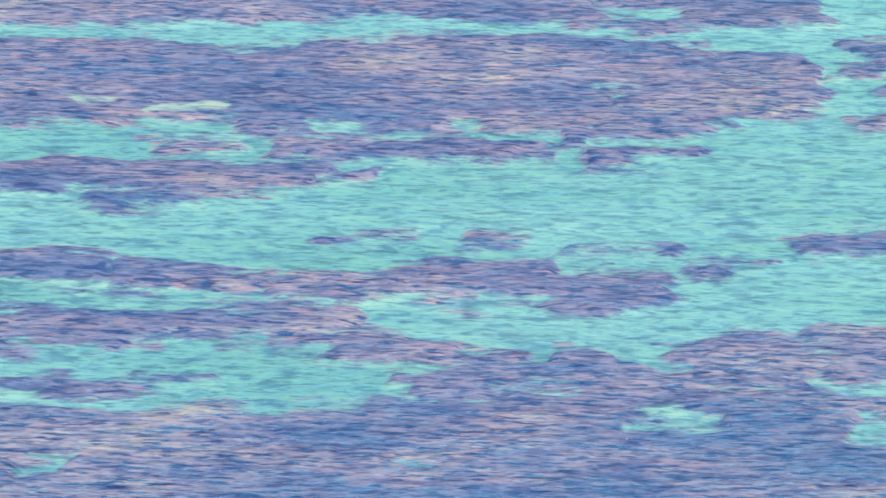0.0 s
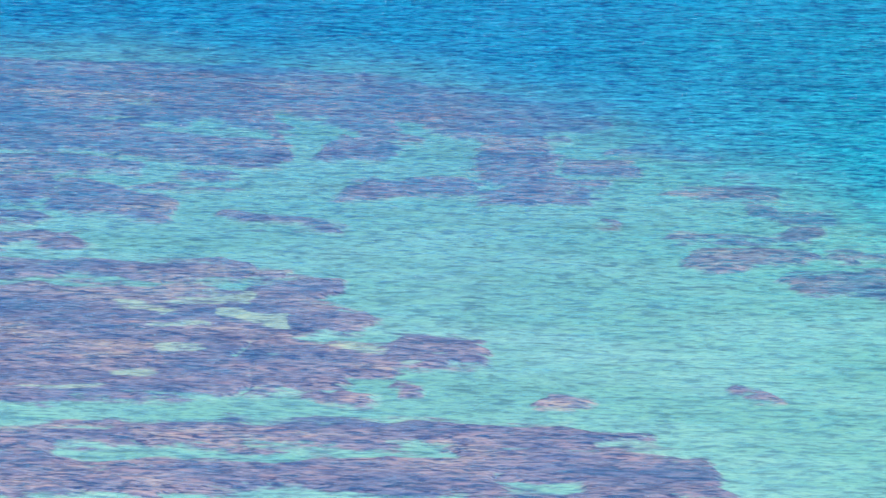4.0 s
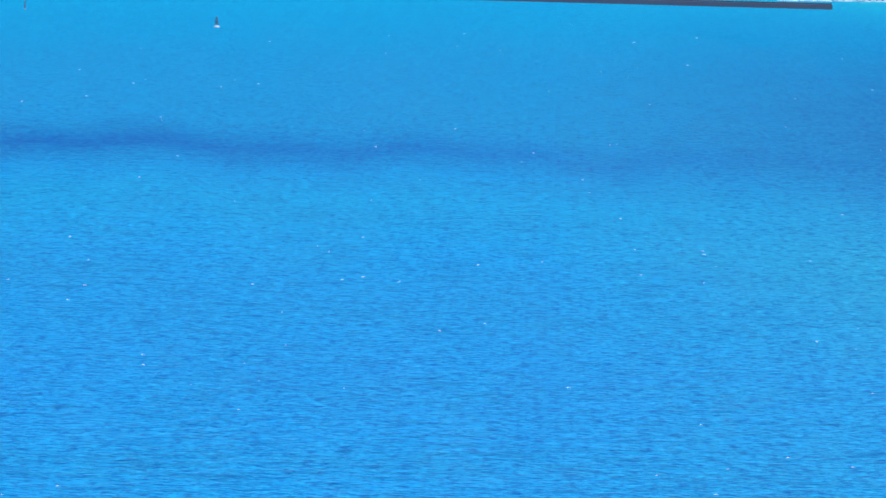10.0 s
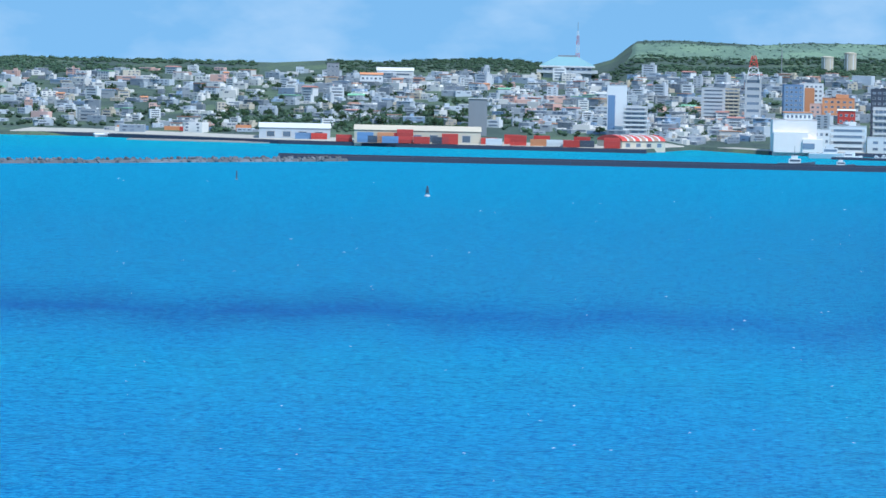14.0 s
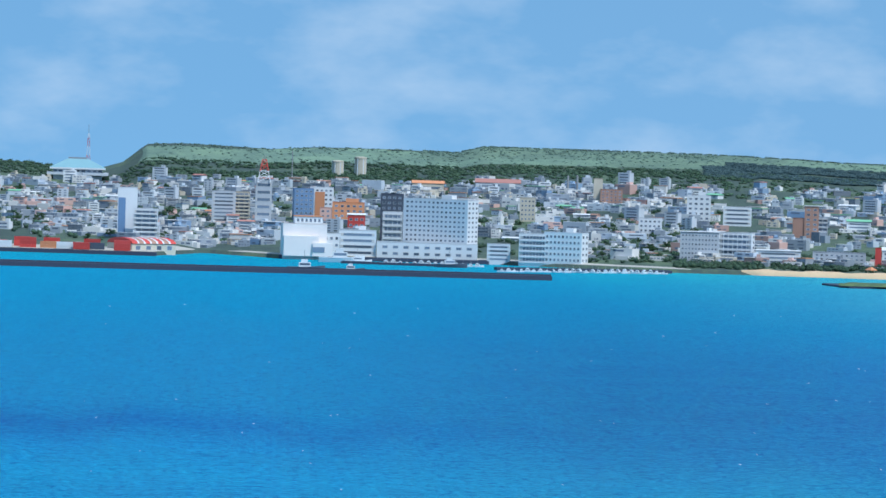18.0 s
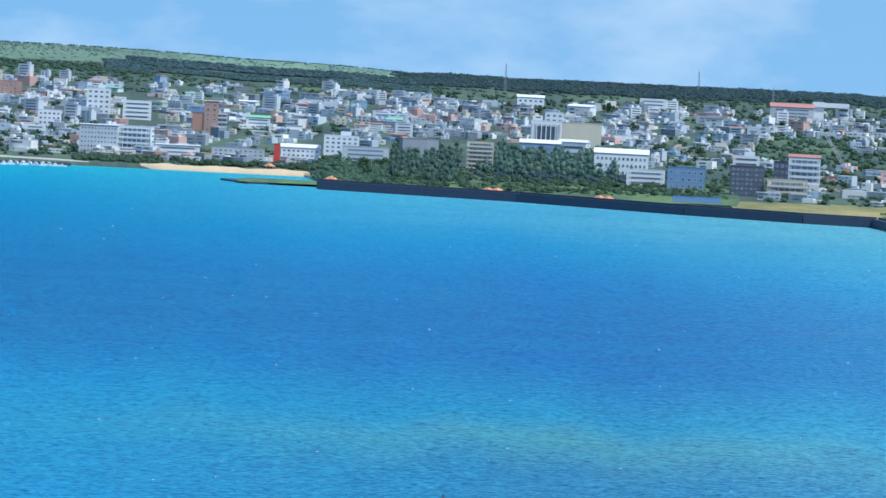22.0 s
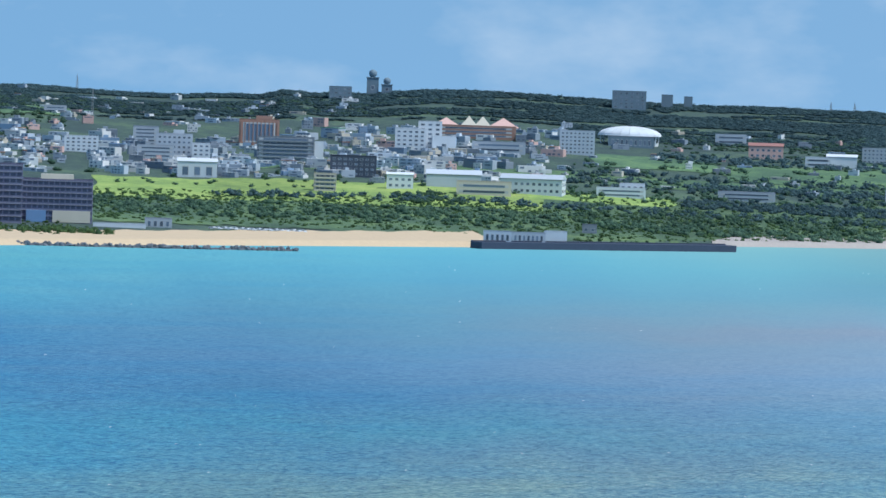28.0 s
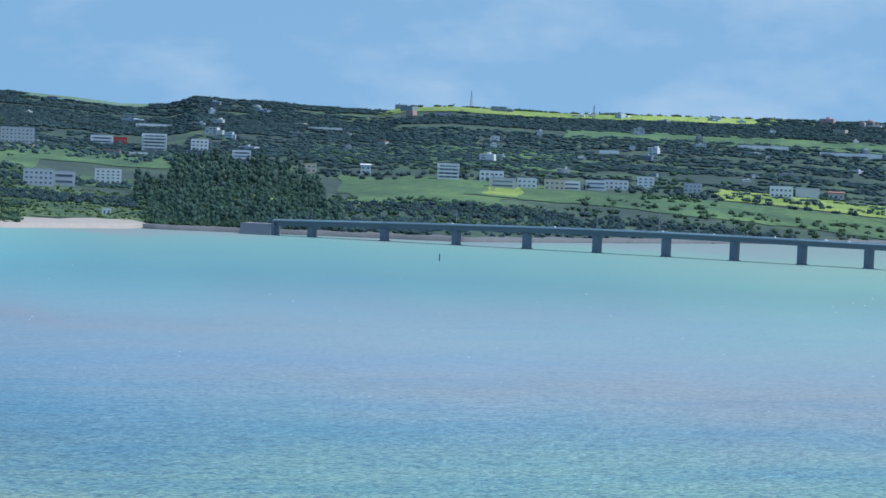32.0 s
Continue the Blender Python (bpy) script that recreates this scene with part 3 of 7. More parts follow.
coral(15, -19.1, 365.7, 5.0, -1.3, 365.6, 5.4)
coral(15, -4.9, 367.2, 8.5, 14.4, 368.2, 7.1)
coral(15, 13.0, 367.6, 7.0, 17.1, 364.0, 2.3)
pool(-36.4, 369.5, 1.9, -17.6, 371.1, 1.5)
pool(-18.5, 371.7, 1.2, -4.0, 371.9, 1.2)
pool(0.1, 366.1, 1.3, 5.4, 363.4, 2.0)
pool(-50.4, 353.4, 1.4, -17.8, 359.0, 1.4)
pool(-18.3, 359.6, 1.2, 1.4, 357.8, 1.0)
pool(-34.8, 353.2, 1.7, -24.4, 352.4, 1.2)
pool(5.8, 356.6, 2.8, 17.1, 357.7, 2.9)
coral(16, -48.5, 340.2, 11.4, -23.1, 341.2, 11.7)
coral(16, -24.0, 341.7, 13.2, -0.2, 343.1, 14.5)
coral(16, -1.0, 343.0, 13.6, 8.2, 341.8, 11.5)
coral(16, 7.4, 344.1, 8.3, 15.8, 345.7, 6.9)
coral(16, 6.9, 335.9, 3.0, 10.2, 335.9, 1.2)
shell_sand(-39.2, 335.5, 1.4, -36.8, 335.4, 1.1)
shell_sand(-32.7, 334.5, 1.7, -28.2, 334.6, 1.3)
pool(-46.7, 326.8, 1.6, -26.4, 329.7, 2.2)
pool(-20.3, 330.2, 0.9, -4.1, 330.7, 1.4)
coral(17, -24.0, 324.9, 1.7, -6.0, 327.0, 2.8)
coral(17, -6.4, 324.5, 0.5, -4.4, 324.7, 0.8)
coral(18, -1.6, 325.3, 2.7, 7.2, 327.0, 1.4)
coral(17, -32.8, 325.4, 1.0, -26.0, 325.4, 1.0)
shell_sand(-28.1, 325.7, 0.5, -26.0, 325.7, 0.5)
coral(17, -45.3, 317.0, 3.7, -20.0, 319.1, 3.2)
coral(17, -20.3, 317.7, 1.9, -15.7, 319.7, 1.1)
coral(17, -34.6, 312.5, 0.9, -26.9, 313.1, 0.8)
coral(29, 17.0, 356.2, 2.0, 23.9, 354.2, 3.1)
coral(29, 17.7, 349.7, 0.8, 23.7, 350.7, 1.2)
coral(29, 16.3, 348.2, 0.6, 18.0, 348.1, 0.6)
coral(29, 20.7, 342.2, 4.8, 26.6, 343.2, 5.2)
coral(29, 16.3, 336.1, 0.5, 20.4, 335.8, 0.6)
coral(14, -10.1, 391.9, 1.0, -6.8, 392.1, 0.9)
coral(19, -18.0, 307.0, 0.8, -12.7, 308.1, 0.5)
coral(19, -9.2, 306.4, 1.1, -6.2, 306.8, 0.6)
coral(20, -46.0, 300.3, 1.3, -32.3, 298.4, 3.2)
coral(20, -32.3, 298.1, 2.9, -21.8, 297.5, 1.4)
coral(20, -21.7, 295.5, 2.8, -11.5, 297.5, 2.9)
coral(20, -12.2, 297.6, 3.6, -2.6, 298.3, 4.0)
coral(20, -3.3, 296.1, 3.8, 5.1, 297.9, 3.0)
coral(20, -2.7, 303.9, 0.7, 4.8, 305.3, 0.8)
pool(-1.6, 302.4, 0.9, 4.4, 303.4, 0.9)
coral(22, 5.5, 302.4, 1.2, 9.3, 303.7, 1.0)
coral(22, 10.8, 306.1, 2.1, 21.5, 309.4, 1.5)
coral(23, -43.7, 285.1, 2.4, -27.6, 288.0, 3.6)
coral(23, -28.4, 288.7, 3.4, -15.5, 290.2, 2.5)
coral(23, -20.3, 286.4, 2.5, -9.5, 284.9, 1.2)
coral(23, -18.1, 285.3, 2.2, -5.9, 282.3, 1.4)
pool(-43.0, 280.1, 1.5, -20.6, 281.4, 1.4)
pool(-24.4, 284.4, 0.9, -18.0, 284.4, 0.9)
coral(25, -42.4, 275.8, 1.8, -24.6, 278.0, 2.0)
pool(-31.4, 273.7, 1.2, -19.6, 276.7, 1.8)
pool(-24.8, 277.3, 1.8, -10.6, 276.2, 1.2)
coral(26, -3.8, 281.8, 2.6, 15.3, 285.5, 3.7)
coral(26, 3.9, 283.0, 4.2, 20.2, 284.9, 5.8)
coral(26, 11.9, 289.4, 1.6, 20.5, 289.9, 1.4)
pool(1.5, 282.7, 2.1, 4.3, 284.0, 2.1)
pool(13.0, 280.3, 1.3, 17.8, 280.0, 1.0)
coral(26, -12.7, 278.4, 2.1, 4.6, 277.8, 3.1)
coral(27, -40.1, 260.3, 10.8, -18.5, 262.8, 11.7)
coral(27, -19.2, 262.7, 11.7, 1.2, 264.6, 12.0)
coral(28, -0.4, 265.5, 13.0, 21.2, 266.7, 12.6)
pool(2.2, 272.0, 1.2, 6.3, 272.6, 1.0)
pool(14.8, 273.7, 2.0, 18.2, 273.5, 2.0)
pool(-10.4, 264.3, 0.7, -8.7, 264.0, 0.7)
pool(-34.6, 261.0, 0.7, -31.7, 261.5, 0.5)
shell_sand(-14.4, 271.4, 0.6, -11.9, 271.4, 0.6)
shell_sand(-28.3, 325.5, 0.5, -26.1, 325.4, 0.5)


def build_bed():
    xs, ys = np.arange(-75, 75.01, 0.3), np.concatenate([np.arange(236, 420, 0.42), np.arange(420, 625, 0.7)])
    X, Y = np.meshgrid(xs, ys)
    wx = X + 3.4 * (value_noise(X, Y, 6.5, 1) - 0.5) + 2.2 * (value_noise(X, Y, 2.2, 2) - 0.5)
    wy = Y + 2.4 * (value_noise(X, Y, 9.0, 3) - 0.5) + 2.6 * (value_noise(X, Y, 2.6, 4) - 0.5)
    field_, who = np.full(X.shape, -1.0), np.zeros(X.shape, int)
    hole = np.full(X.shape, -1.0)
    for patch, *ends in REEF_BANKS:
        q = np.clip(1.1 * bank_depth(wx, wy, *ends) + (0.2 if patch > 0 else 0.0), -1, 1)
        if patch > 0:
            who = np.where(q > field_, patch, who)
            field_ = np.maximum(field_, q)
        else:
            hole = np.maximum(hole, q)
    f = np.minimum(field_, -hole)
    f = f + 0.3 * (value_noise(X, Y, 1.4, 5) - 0.5) - 0.3 * smooth(value_noise(X * 0.35, Y, 4.2, 6), 0.7, 0.9) + 0.4 * (value_noise(X * 0.4, Y, 2.6, 9) - 0.5) + 0.3 * (value_noise(X * 0.3, Y, 7.0, 10) - 0.5)
    Z = -1.74 + 0.4 * smooth(f, -0.5, 0.9) + 0.12 * (value_noise(X, Y, 0.9, 8) - 0.5) * smooth(f, -0.3, 0.3)
    shell = np.zeros(X.shape)
    for ends in SHELL:
        shell = np.maximum(shell, np.clip(0.12 + 1.1 * bank_depth(wx, wy, *ends), 0, 1))
    # the sand floor is one sheet; each coral patch is a mesh of its own on it
    lo = np.full_like(f, -1.0)
    me = grid_mesh("seabed", X[::4, ::4], Y[::4, ::4], np.full_like(X[::4, ::4], -1.745), (("coral", lo[::4, ::4]),))
    me.materials.append(MAT_BED)
    tagged(new("seabed", me), "pale sand floor of the shallow reef flat, turquoise tint painted in", "seabed", kind="structure")
    quad = np.stack([f[:-1, :-1], f[:-1, 1:], f[1:, 1:], f[1:, :-1]]).max(0) > -0.5
    n, m = X.shape
    idx = np.arange(n * m).reshape(n, m)
    Q = np.stack([idx[:-1, :-1], idx[:-1, 1:], idx[1:, 1:], idx[1:, :-1]], -1)
    co = np.stack([X, Y, Z], -1).reshape(-1, 3)
    # number the connected patches
    own = np.where(quad, who[:-1, :-1], -1)
    lab = np.where(quad, np.arange(quad.size).reshape(quad.shape), quad.size)
    while True:
        nxt = lab.copy()
        for ax in (0, 1):
            for u, v in ((slice(1, None), slice(None, -1)), (slice(None, -1), slice(1, None))):
                uu, vv = ((u, slice(None)), (v, slice(None))) if ax == 0 else ((slice(None), u), (slice(None), v))
                same = own[uu] == own[vv]
                nxt[uu] = np.where(same & (own[uu] >= 0), np.minimum(nxt[uu], lab[vv]), nxt[uu])
        nxt = np.where(quad, np.append(nxt.ravel(), quad.size)[nxt], nxt)
        if (nxt == lab).all():
            break
        lab = nxt
    count = np.bincount(lab[quad], minlength=quad.size + 1)
    crumbs = quad & (count[lab] < 60)
    for k in [-1] + list(np.unique(lab[quad & ~crumbs])):
        sel = Q[crumbs] if k < 0 else Q[quad & (lab == k)]
        used, inv = np.unique(sel.ravel(), return_inverse=True)
        me = bpy.data.meshes.new("coral_reef")
        me.vertices.add(len(used))
        me.vertices.foreach_set("co", co[used].ravel())
        me.loops.add(sel.size)
        me.loops.foreach_set("vertex_index", inv.ravel())
        me.polygons.add(len(sel))
        me.polygons.foreach_set("loop_start", np.arange(0, sel.size, 4))
        me.polygons.foreach_set("use_smooth", np.ones(len(sel), bool))
        a = me.attributes.new("coral", "FLOAT", "POINT")
        a.data.foreach_set("value", f.ravel()[used].astype(np.float32))
        a = me.attributes.new("shell", "FLOAT", "POINT")
        a.data.foreach_set("value", shell.ravel()[used].astype(np.float32))
        me.update(calc_edges=True)
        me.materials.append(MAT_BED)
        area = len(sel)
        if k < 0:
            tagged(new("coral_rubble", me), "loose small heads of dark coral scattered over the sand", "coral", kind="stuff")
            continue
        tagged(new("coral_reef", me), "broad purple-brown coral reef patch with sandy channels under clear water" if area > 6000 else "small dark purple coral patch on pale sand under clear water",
               "coral reef", "reef patches")


build_bed()

# ---- builders ----
# white, grey and pale walls lean blue for haze and sky-lit shade
MAT_WHITE = plain("white_render", (0.70, 0.75, 0.80), 0.75, amount=0.1, big=0.12, vary=0.06)
MAT_CREAM = plain("cream_render", (0.60, 0.56, 0.47), 0.8, amount=0.1, big=0.15, vary=0.08)
MAT_GREY = plain("bare_concrete", (0.30, 0.345, 0.40), 0.85, amount=0.15, big=0.25, vary=0.15)
MAT_PALE = plain("pale_grey_render", (0.52, 0.58, 0.65), 0.8, amount=0.12, big=0.2, vary=0.12)
MAT_PINK = plain("pink_render", (0.70, 0.45, 0.40), 0.8, amount=0.1, big=0.15, vary=0.1)
MAT_BLUE = plain("blue_panels", (0.16, 0.30, 0.52), 0.5, amount=0.1, big=0.1, vary=0.1)
MAT_DARK = plain("dark_cladding", (0.07, 0.09, 0.13), 0.45, amount=0.15, big=0.15, vary=0.2)
MAT_ORANGE = plain("orange_paint", (0.66, 0.29, 0.15), 0.6, amount=0.1, big=0.15, vary=0.12)
MAT_RED = plain("red_paint", (0.62, 0.07, 0.06), 0.5, amount=0.12, big=0.2, vary=0.15)
MAT_BROWN = plain("brown_tile_wall", (0.40, 0.23, 0.18), 0.7, amount=0.12, big=0.15, vary=0.1)
MAT_GREEN = plain("green_sheet_roof", (0.22, 0.56, 0.36), 0.5, amount=0.1, big=0.15)
MAT_TEAL = plain("pale_teal_sheet_roof", (0.22, 0.43, 0.50), 0.4, amount=0.08, big=0.12)
MAT_GLASS = plain("dark_window_glass", (0.14, 0.19, 0.26), 0.15, amount=0.2, big=0.05, vary=0.5)
MAT_FRAME = plain("window_frame_paint", (0.55, 0.56, 0.57), 0.6, vary=0.1)
# netting colour lightened and blued for the haze in front of it
MAT_NET = plain("scaffold_netting", (0.24, 0.25, 0.36), 0.9, grain=1.2, amount=0.3, big=0.25)
# half the netting's colour, as shade for the scaffold bays
MAT_SHADE = plain("scaffold_bay_shade", (0.12, 0.13, 0.20), 0.9, grain=1.2, amount=0.3, big=0.2)
MAT_STEEL = plain("galvanised_steel", (0.40, 0.41, 0.42), 0.45, 0.6, amount=0.2)
MAT_ROOFCON = plain("weathered_roof_slab", (0.55, 0.55, 0.55), 0.9, grain=0.6, amount=0.25, big=0.35, vary=0.12)
# one near-black blue for all faces: the shade is in the colour
MAT_SEAWALL = plain("shaded_sea_wall_concrete", (0.048, 0.068, 0.115), 0.8, grain=0.8, amount=0.35, big=0.3, bump=0.4)
MAT_QUAY = plain("quay_concrete", (0.50, 0.50, 0.47), 0.9, grain=0.5, amount=0.2, big=0.3)
MAT_ROCK = plain("armour_rock", (0.15, 0.172, 0.20), 0.9, grain=1.5, amount=0.4, big=0.3, bump=0.5, vary=0.3)
MAT_SAND = plain("coral_sand", (0.66, 0.50, 0.33), 0.95, grain=0.4, amount=0.12, big=0.15)
MAT_PALESAND = plain("grey_wet_sand", (0.46, 0.41, 0.38), 0.9, grain=0.4, amount=0.15, big=0.2)
MAT_ASPHALT = plain("asphalt", (0.09, 0.09, 0.095), 0.9, amount=0.2, big=0.2)
MAT_ROAD = plain("pale_dusty_road", (0.45, 0.44, 0.43), 0.9, amount=0.15, big=0.2)
MAT_GIRDER = plain("bridge_concrete", (0.16, 0.20, 0.25), 0.85, amount=0.15, big=0.25)
# slate green lifted towards blue, with the ridge haze in the colour
MAT_SLATE = plain("hazed_slate_green_render", (0.19, 0.27, 0.33), 0.85, amount=0.15, big=0.2)
MAT_BLUSH = plain("pinkish_white_render", (0.82, 0.77, 0.76), 0.75, amount=0.08, big=0.12)
MAT_RUST = plain("dull_red_sheet_roof", (0.46, 0.22, 0.19), 0.6, amount=0.12, big=0.2, vary=0.15)
PAINTS = {"blush": MAT_BLUSH, "slate": MAT_SLATE, "rust": MAT_RUST, "white": MAT_WHITE, "cream": MAT_CREAM, "grey": MAT_GREY, "pale": MAT_PALE, "pink": MAT_PINK, "blue": MAT_BLUE,
          "dark": MAT_DARK, "orange": MAT_ORANGE, "red": MAT_RED, "brown": MAT_BROWN, "net": MAT_NET, "glass": MAT_GLASS,
          "green": MAT_GREEN, "teal": MAT_TEAL}
WORDS = {"blush": "pinkish white concrete", "rust": "dull red-brown", "slate": "haze-blued slate-green", "white": "white-painted concrete", "cream": "cream-rendered concrete", "grey": "bare grey concrete", "pale": "pale grey rendered",
         "pink": "faded pink rendered", "blue": "blue-clad", "dark": "dark-clad", "orange": "orange-painted", "red": "red-painted",
         "brown": "red-brown tiled", "net": "netting-wrapped", "glass": "dark glass", "green": "green", "teal": "pale teal"}


def part(name, bm, material, parent, label=""):
    """Links a bmesh (or a mesh that is shared) as one mesh object under a thing or a part."""
    if isinstance(bm, bmesh.types.BMesh):
        me = bpy.data.meshes.new(name)
        bm.to_mesh(me)
        bm.free()
    else:
        me = bm
    for m in (material if isinstance(material, (list, tuple)) else [material]):
        if m and m.name not in me.materials:
            me.materials.append(m)
    ob = new(name, me)
    ob.parent = parent
    if label:
        ob["label"] = label
    return ob


def box(bm, x0, x1, y0, y1, z0, z1, mat=0):
    v = [bm.verts.new(p) for p in ((x0, y0, z0), (x1, y0, z0), (x1, y1, z0), (x0, y1, z0), (x0, y0, z1), (x1, y0, z1), (x1, y1, z1), (x0, y1, z1))]
    for f in ((3, 2, 1, 0), (4, 5, 6, 7), (0, 1, 5, 4), (1, 2, 6, 5), (2, 3, 7, 6), (3, 0, 4, 7)):
        bm.faces.new([v[i] for i in f]).material_index = mat
    return v


def boxes(*rows):
    bm = bmesh.new()
    for r in rows:
        box(bm, *r)
    return bm


def prism(outline, y0, y1):
    """A profile in x and z, drawn out from y0 to y1."""
    bm = bmesh.new()
    a = [bm.verts.new((x, y0, z)) for x, z in outline]
    b = [bm.verts.new((x, y1, z)) for x, z in outline]
    n = len(a)
    bm.faces.new(a)
    bm.faces.new(b[::-1])
    for i in range(n):
        bm.faces.new((a[i], b[i], b[(i + 1) % n], a[(i + 1) % n]))
    bmesh.ops.recalc_face_normals(bm, faces=bm.faces)
    return bm


def lathe(profile, n=16):
    """A turned shape: (radius, z) from the bottom up."""
    bm = bmesh.new()
    rings = [[bm.verts.new((r * math.cos(2 * math.pi * i / n), r * math.sin(2 * math.pi * i / n), z)) for i in range(n)] for r, z in profile]
    for a, b in zip(rings, rings[1:]):
        for i in range(n):
            bm.faces.new((a[i], a[(i + 1) % n], b[(i + 1) % n], b[i]))
    bm.faces.new(rings[0][::-1])
    bm.faces.new(rings[-1])
    return bm


def rod(bm, p, q, r, n=5):
    p, q = Vector(p), Vector(q)
    m = (q - p).to_track_quat("Z", "Y").to_matrix()
    a = [bm.verts.new(p + m @ Vector((r * math.cos(6.2832 * i / n), r * math.sin(6.2832 * i / n), 0))) for i in range(n)]
    b = [bm.verts.new(q + m @ Vector((r * math.cos(6.2832 * i / n), r * math.sin(6.2832 * i / n), 0))) for i in range(n)]
    for i in range(n):
        bm.faces.new((a[i], a[(i + 1) % n], b[(i + 1) % n], b[i]))
    bm.faces.new(a[::-1])
    bm.faces.new(b)


def stand(name, az, d, turn=0.0, z=None, sink=0.0):
    """An empty at the base of a thing, its front (-y) turned to the sea."""
    root = new(name)
    z = float(ground_z(az, d)) - sink if z is None else z
    root.matrix_basis = Matrix.Translation(at_polar(az, d, z)) @ pose(0, 0, 0, 0, 0, -az + turn)
    return root


def window_mesh():
    bm = boxes((-0.5, 0.5, -0.12, 0.1, -0.5, -0.42), (-0.5, 0.5, -0.12, 0.1, 0.42, 0.5), (-0.5, -0.42, -0.12, 0.1, -0.42, 0.42), (0.42, 0.5, -0.12, 0.1, -0.42, 0.42))
    box(bm, -0.42, 0.42, -0.03, 0.1, -0.42, 0.42, 1)
    me = bpy.data.meshes.new("window")
    bm.to_mesh(me)
    bm.free()
    me.materials.append(MAT_FRAME)
    me.materials.append(MAT_GLASS)
    return me


WINDOW = window_mesh()


def window(parent, x, y, z, w, h, side=False, name="window"):
    ob = new(name, WINDOW)
    ob.parent = parent
    ob.matrix_basis = Matrix.Translation((x, y, z)) @ pose(0, 0, 0, 0, 0, 90 if side else 0) @ Matrix.Diagonal((w, 1, h, 1))
    return ob


def walls(w, dep, h, base=3.0):
    """The shell of a flat-roofed block with a parapet round a sunken roof; it reaches below the ground where that slopes."""
    bm = bmesh.new()
    box(bm, -w / 2, w / 2, -dep / 2, dep / 2, -base, h)
    top = [f for f in bm.faces if f.normal.z > 0.5 or all(abs(v.co.z - h) < 1e-3 for v in f.verts)]
    bmesh.ops.inset_region(bm, faces=top[:1], thickness=0.4)
    for v in top[0].verts:
        v.co.z -= 0.8
    bmesh.ops.recalc_face_normals(bm, faces=bm.faces)
    return bm


def gable(w, dep, h, rise, over=0.5):
    """A pitched roof with its ridge along x."""
    bm = prism([(-dep / 2 - over, h - 0.1), (dep / 2 + over, h - 0.1), (dep / 2 + over, h + 0.15), (0, h + rise), (-dep / 2 - over, h + 0.15)], -w / 2 - over, w / 2 + over)
    bmesh.ops.rotate(bm, verts=bm.verts, matrix=Matrix.Rotation(radians(90), 3, "Z"))
    return bm


def block(name, az, d, w, h, paint, style="grid", floors=3, bays=4, dep=0.0, turn=0.0, roof="flat", hut=0.0, side=0, z=None, label="", group="", cat="building"):
    """A concrete building: walls, roof, storeys with their windows, stair tower and tank on the roof."""
    dep = dep or min(22.0, max(7.0, w * 0.55))
    root = stand(name, az, d, turn, z)
    mat = PAINTS[paint]
    part("wall", walls(w, dep, h), mat, root)
    fh = h / (floors + 0.35)
    part("roof_slab", boxes((-w / 2 + 0.4, w / 2 - 0.4, -dep / 2 + 0.4, dep / 2 - 0.4, h - 0.9, h - 0.6)), MAT_ROOFCON, root)
    f = -dep / 2
    if paint == "net":
        for k in range(floors):
            # dark panels stand in for the shade inside each bay
            for dx in range(bays):
                x = -w / 2 + w * (dx + 0.5) / bays
                part("scaffold_bay", boxes((x - w * 0.36 / bays, x + w * 0.36 / bays, f - 0.15, f, fh * k + fh * 0.35, fh * k + fh * 0.85)), MAT_SHADE, root)
            part("scaffold_deck", boxes((-w / 2, w / 2, f - 0.9, f, fh * (k + 1) - 0.15, fh * (k + 1))), MAT_STEEL, root)
    elif style == "grid":
        cell = w * 0.94 / bays
        for k in range(floors):
            for i in range(bays):
                window(root, -w * 0.47 + cell * (i + 0.5), f, fh * (k + 0.55), cell * 0.54, fh * 0.44)
    elif style == "band":
        for k in range(floors):
            window(root, 0, f, fh * (k + 0.55), w * 0.9, fh * 0.46, name="window_band")
    elif style == "balcony":
        slab = boxes((-w * 0.48, w * 0.48, f - 1.1, f, -0.12, 0.12), (-w * 0.48, w * 0.48, f - 1.1, f - 0.95, 0.12, 1.0))
        me = None
        for k in range(floors):
            o = part("balcony", me or slab, mat, root)
            me = o.data
            o.location.z = fh * k + 0.2
            window(root, 0, f, fh * (k + 0.62), w * 0.92, fh * 0.55, name="window_band")
        for i in range(bays + 1):
            x = -w * 0.48 + w * 0.96 * i / bays
            part("fin_wall", boxes((x - 0.15, x + 0.15, f - 1.1, f, 0, fh * floors + 0.3)), mat, root)
    elif style == "fins":
        window(root, 0, f, h * 0.5, w * 0.8, h * 0.75, name="window_wall")
        for i in range(bays + 1):
            x = -w * 0.45 + w * 0.9 * i / bays
            part("fin", boxes((x - 0.35, x + 0.35, f - 0.6, f, 0.5, h * 0.92)), mat, root)
    elif style == "doors":
        for i in range(bays):
            x = -w * 0.45 + w * 0.9 * (i + 0.5) / bays
            window(root, x, f, h * 0.38, w * 0.5 / bays, h * 0.62, name="loading_door")
    for k in range(floors if side else 0):
        for i in range(side):
            window(root, w / 2, f + dep * (i + 0.5) / side, fh * (k + 0.55), dep * 0.5 / side, fh * 0.45, side=True)
    if roof in PAINTS:
        part("roof", gable(w, dep, h, min(3.5, dep * 0.16)), PAINTS[roof], root, WORDS[roof] + " pitched roof")
    elif roof == "cap":
        part("roof_edge", boxes((-w / 2 - 0.6, w / 2 + 0.6, -dep / 2 - 0.6, dep / 2 + 0.6, h - 0.2, h + 0.25)), MAT_WHITE, root)
    if hut:
        hw = max(3.0, w * hut)
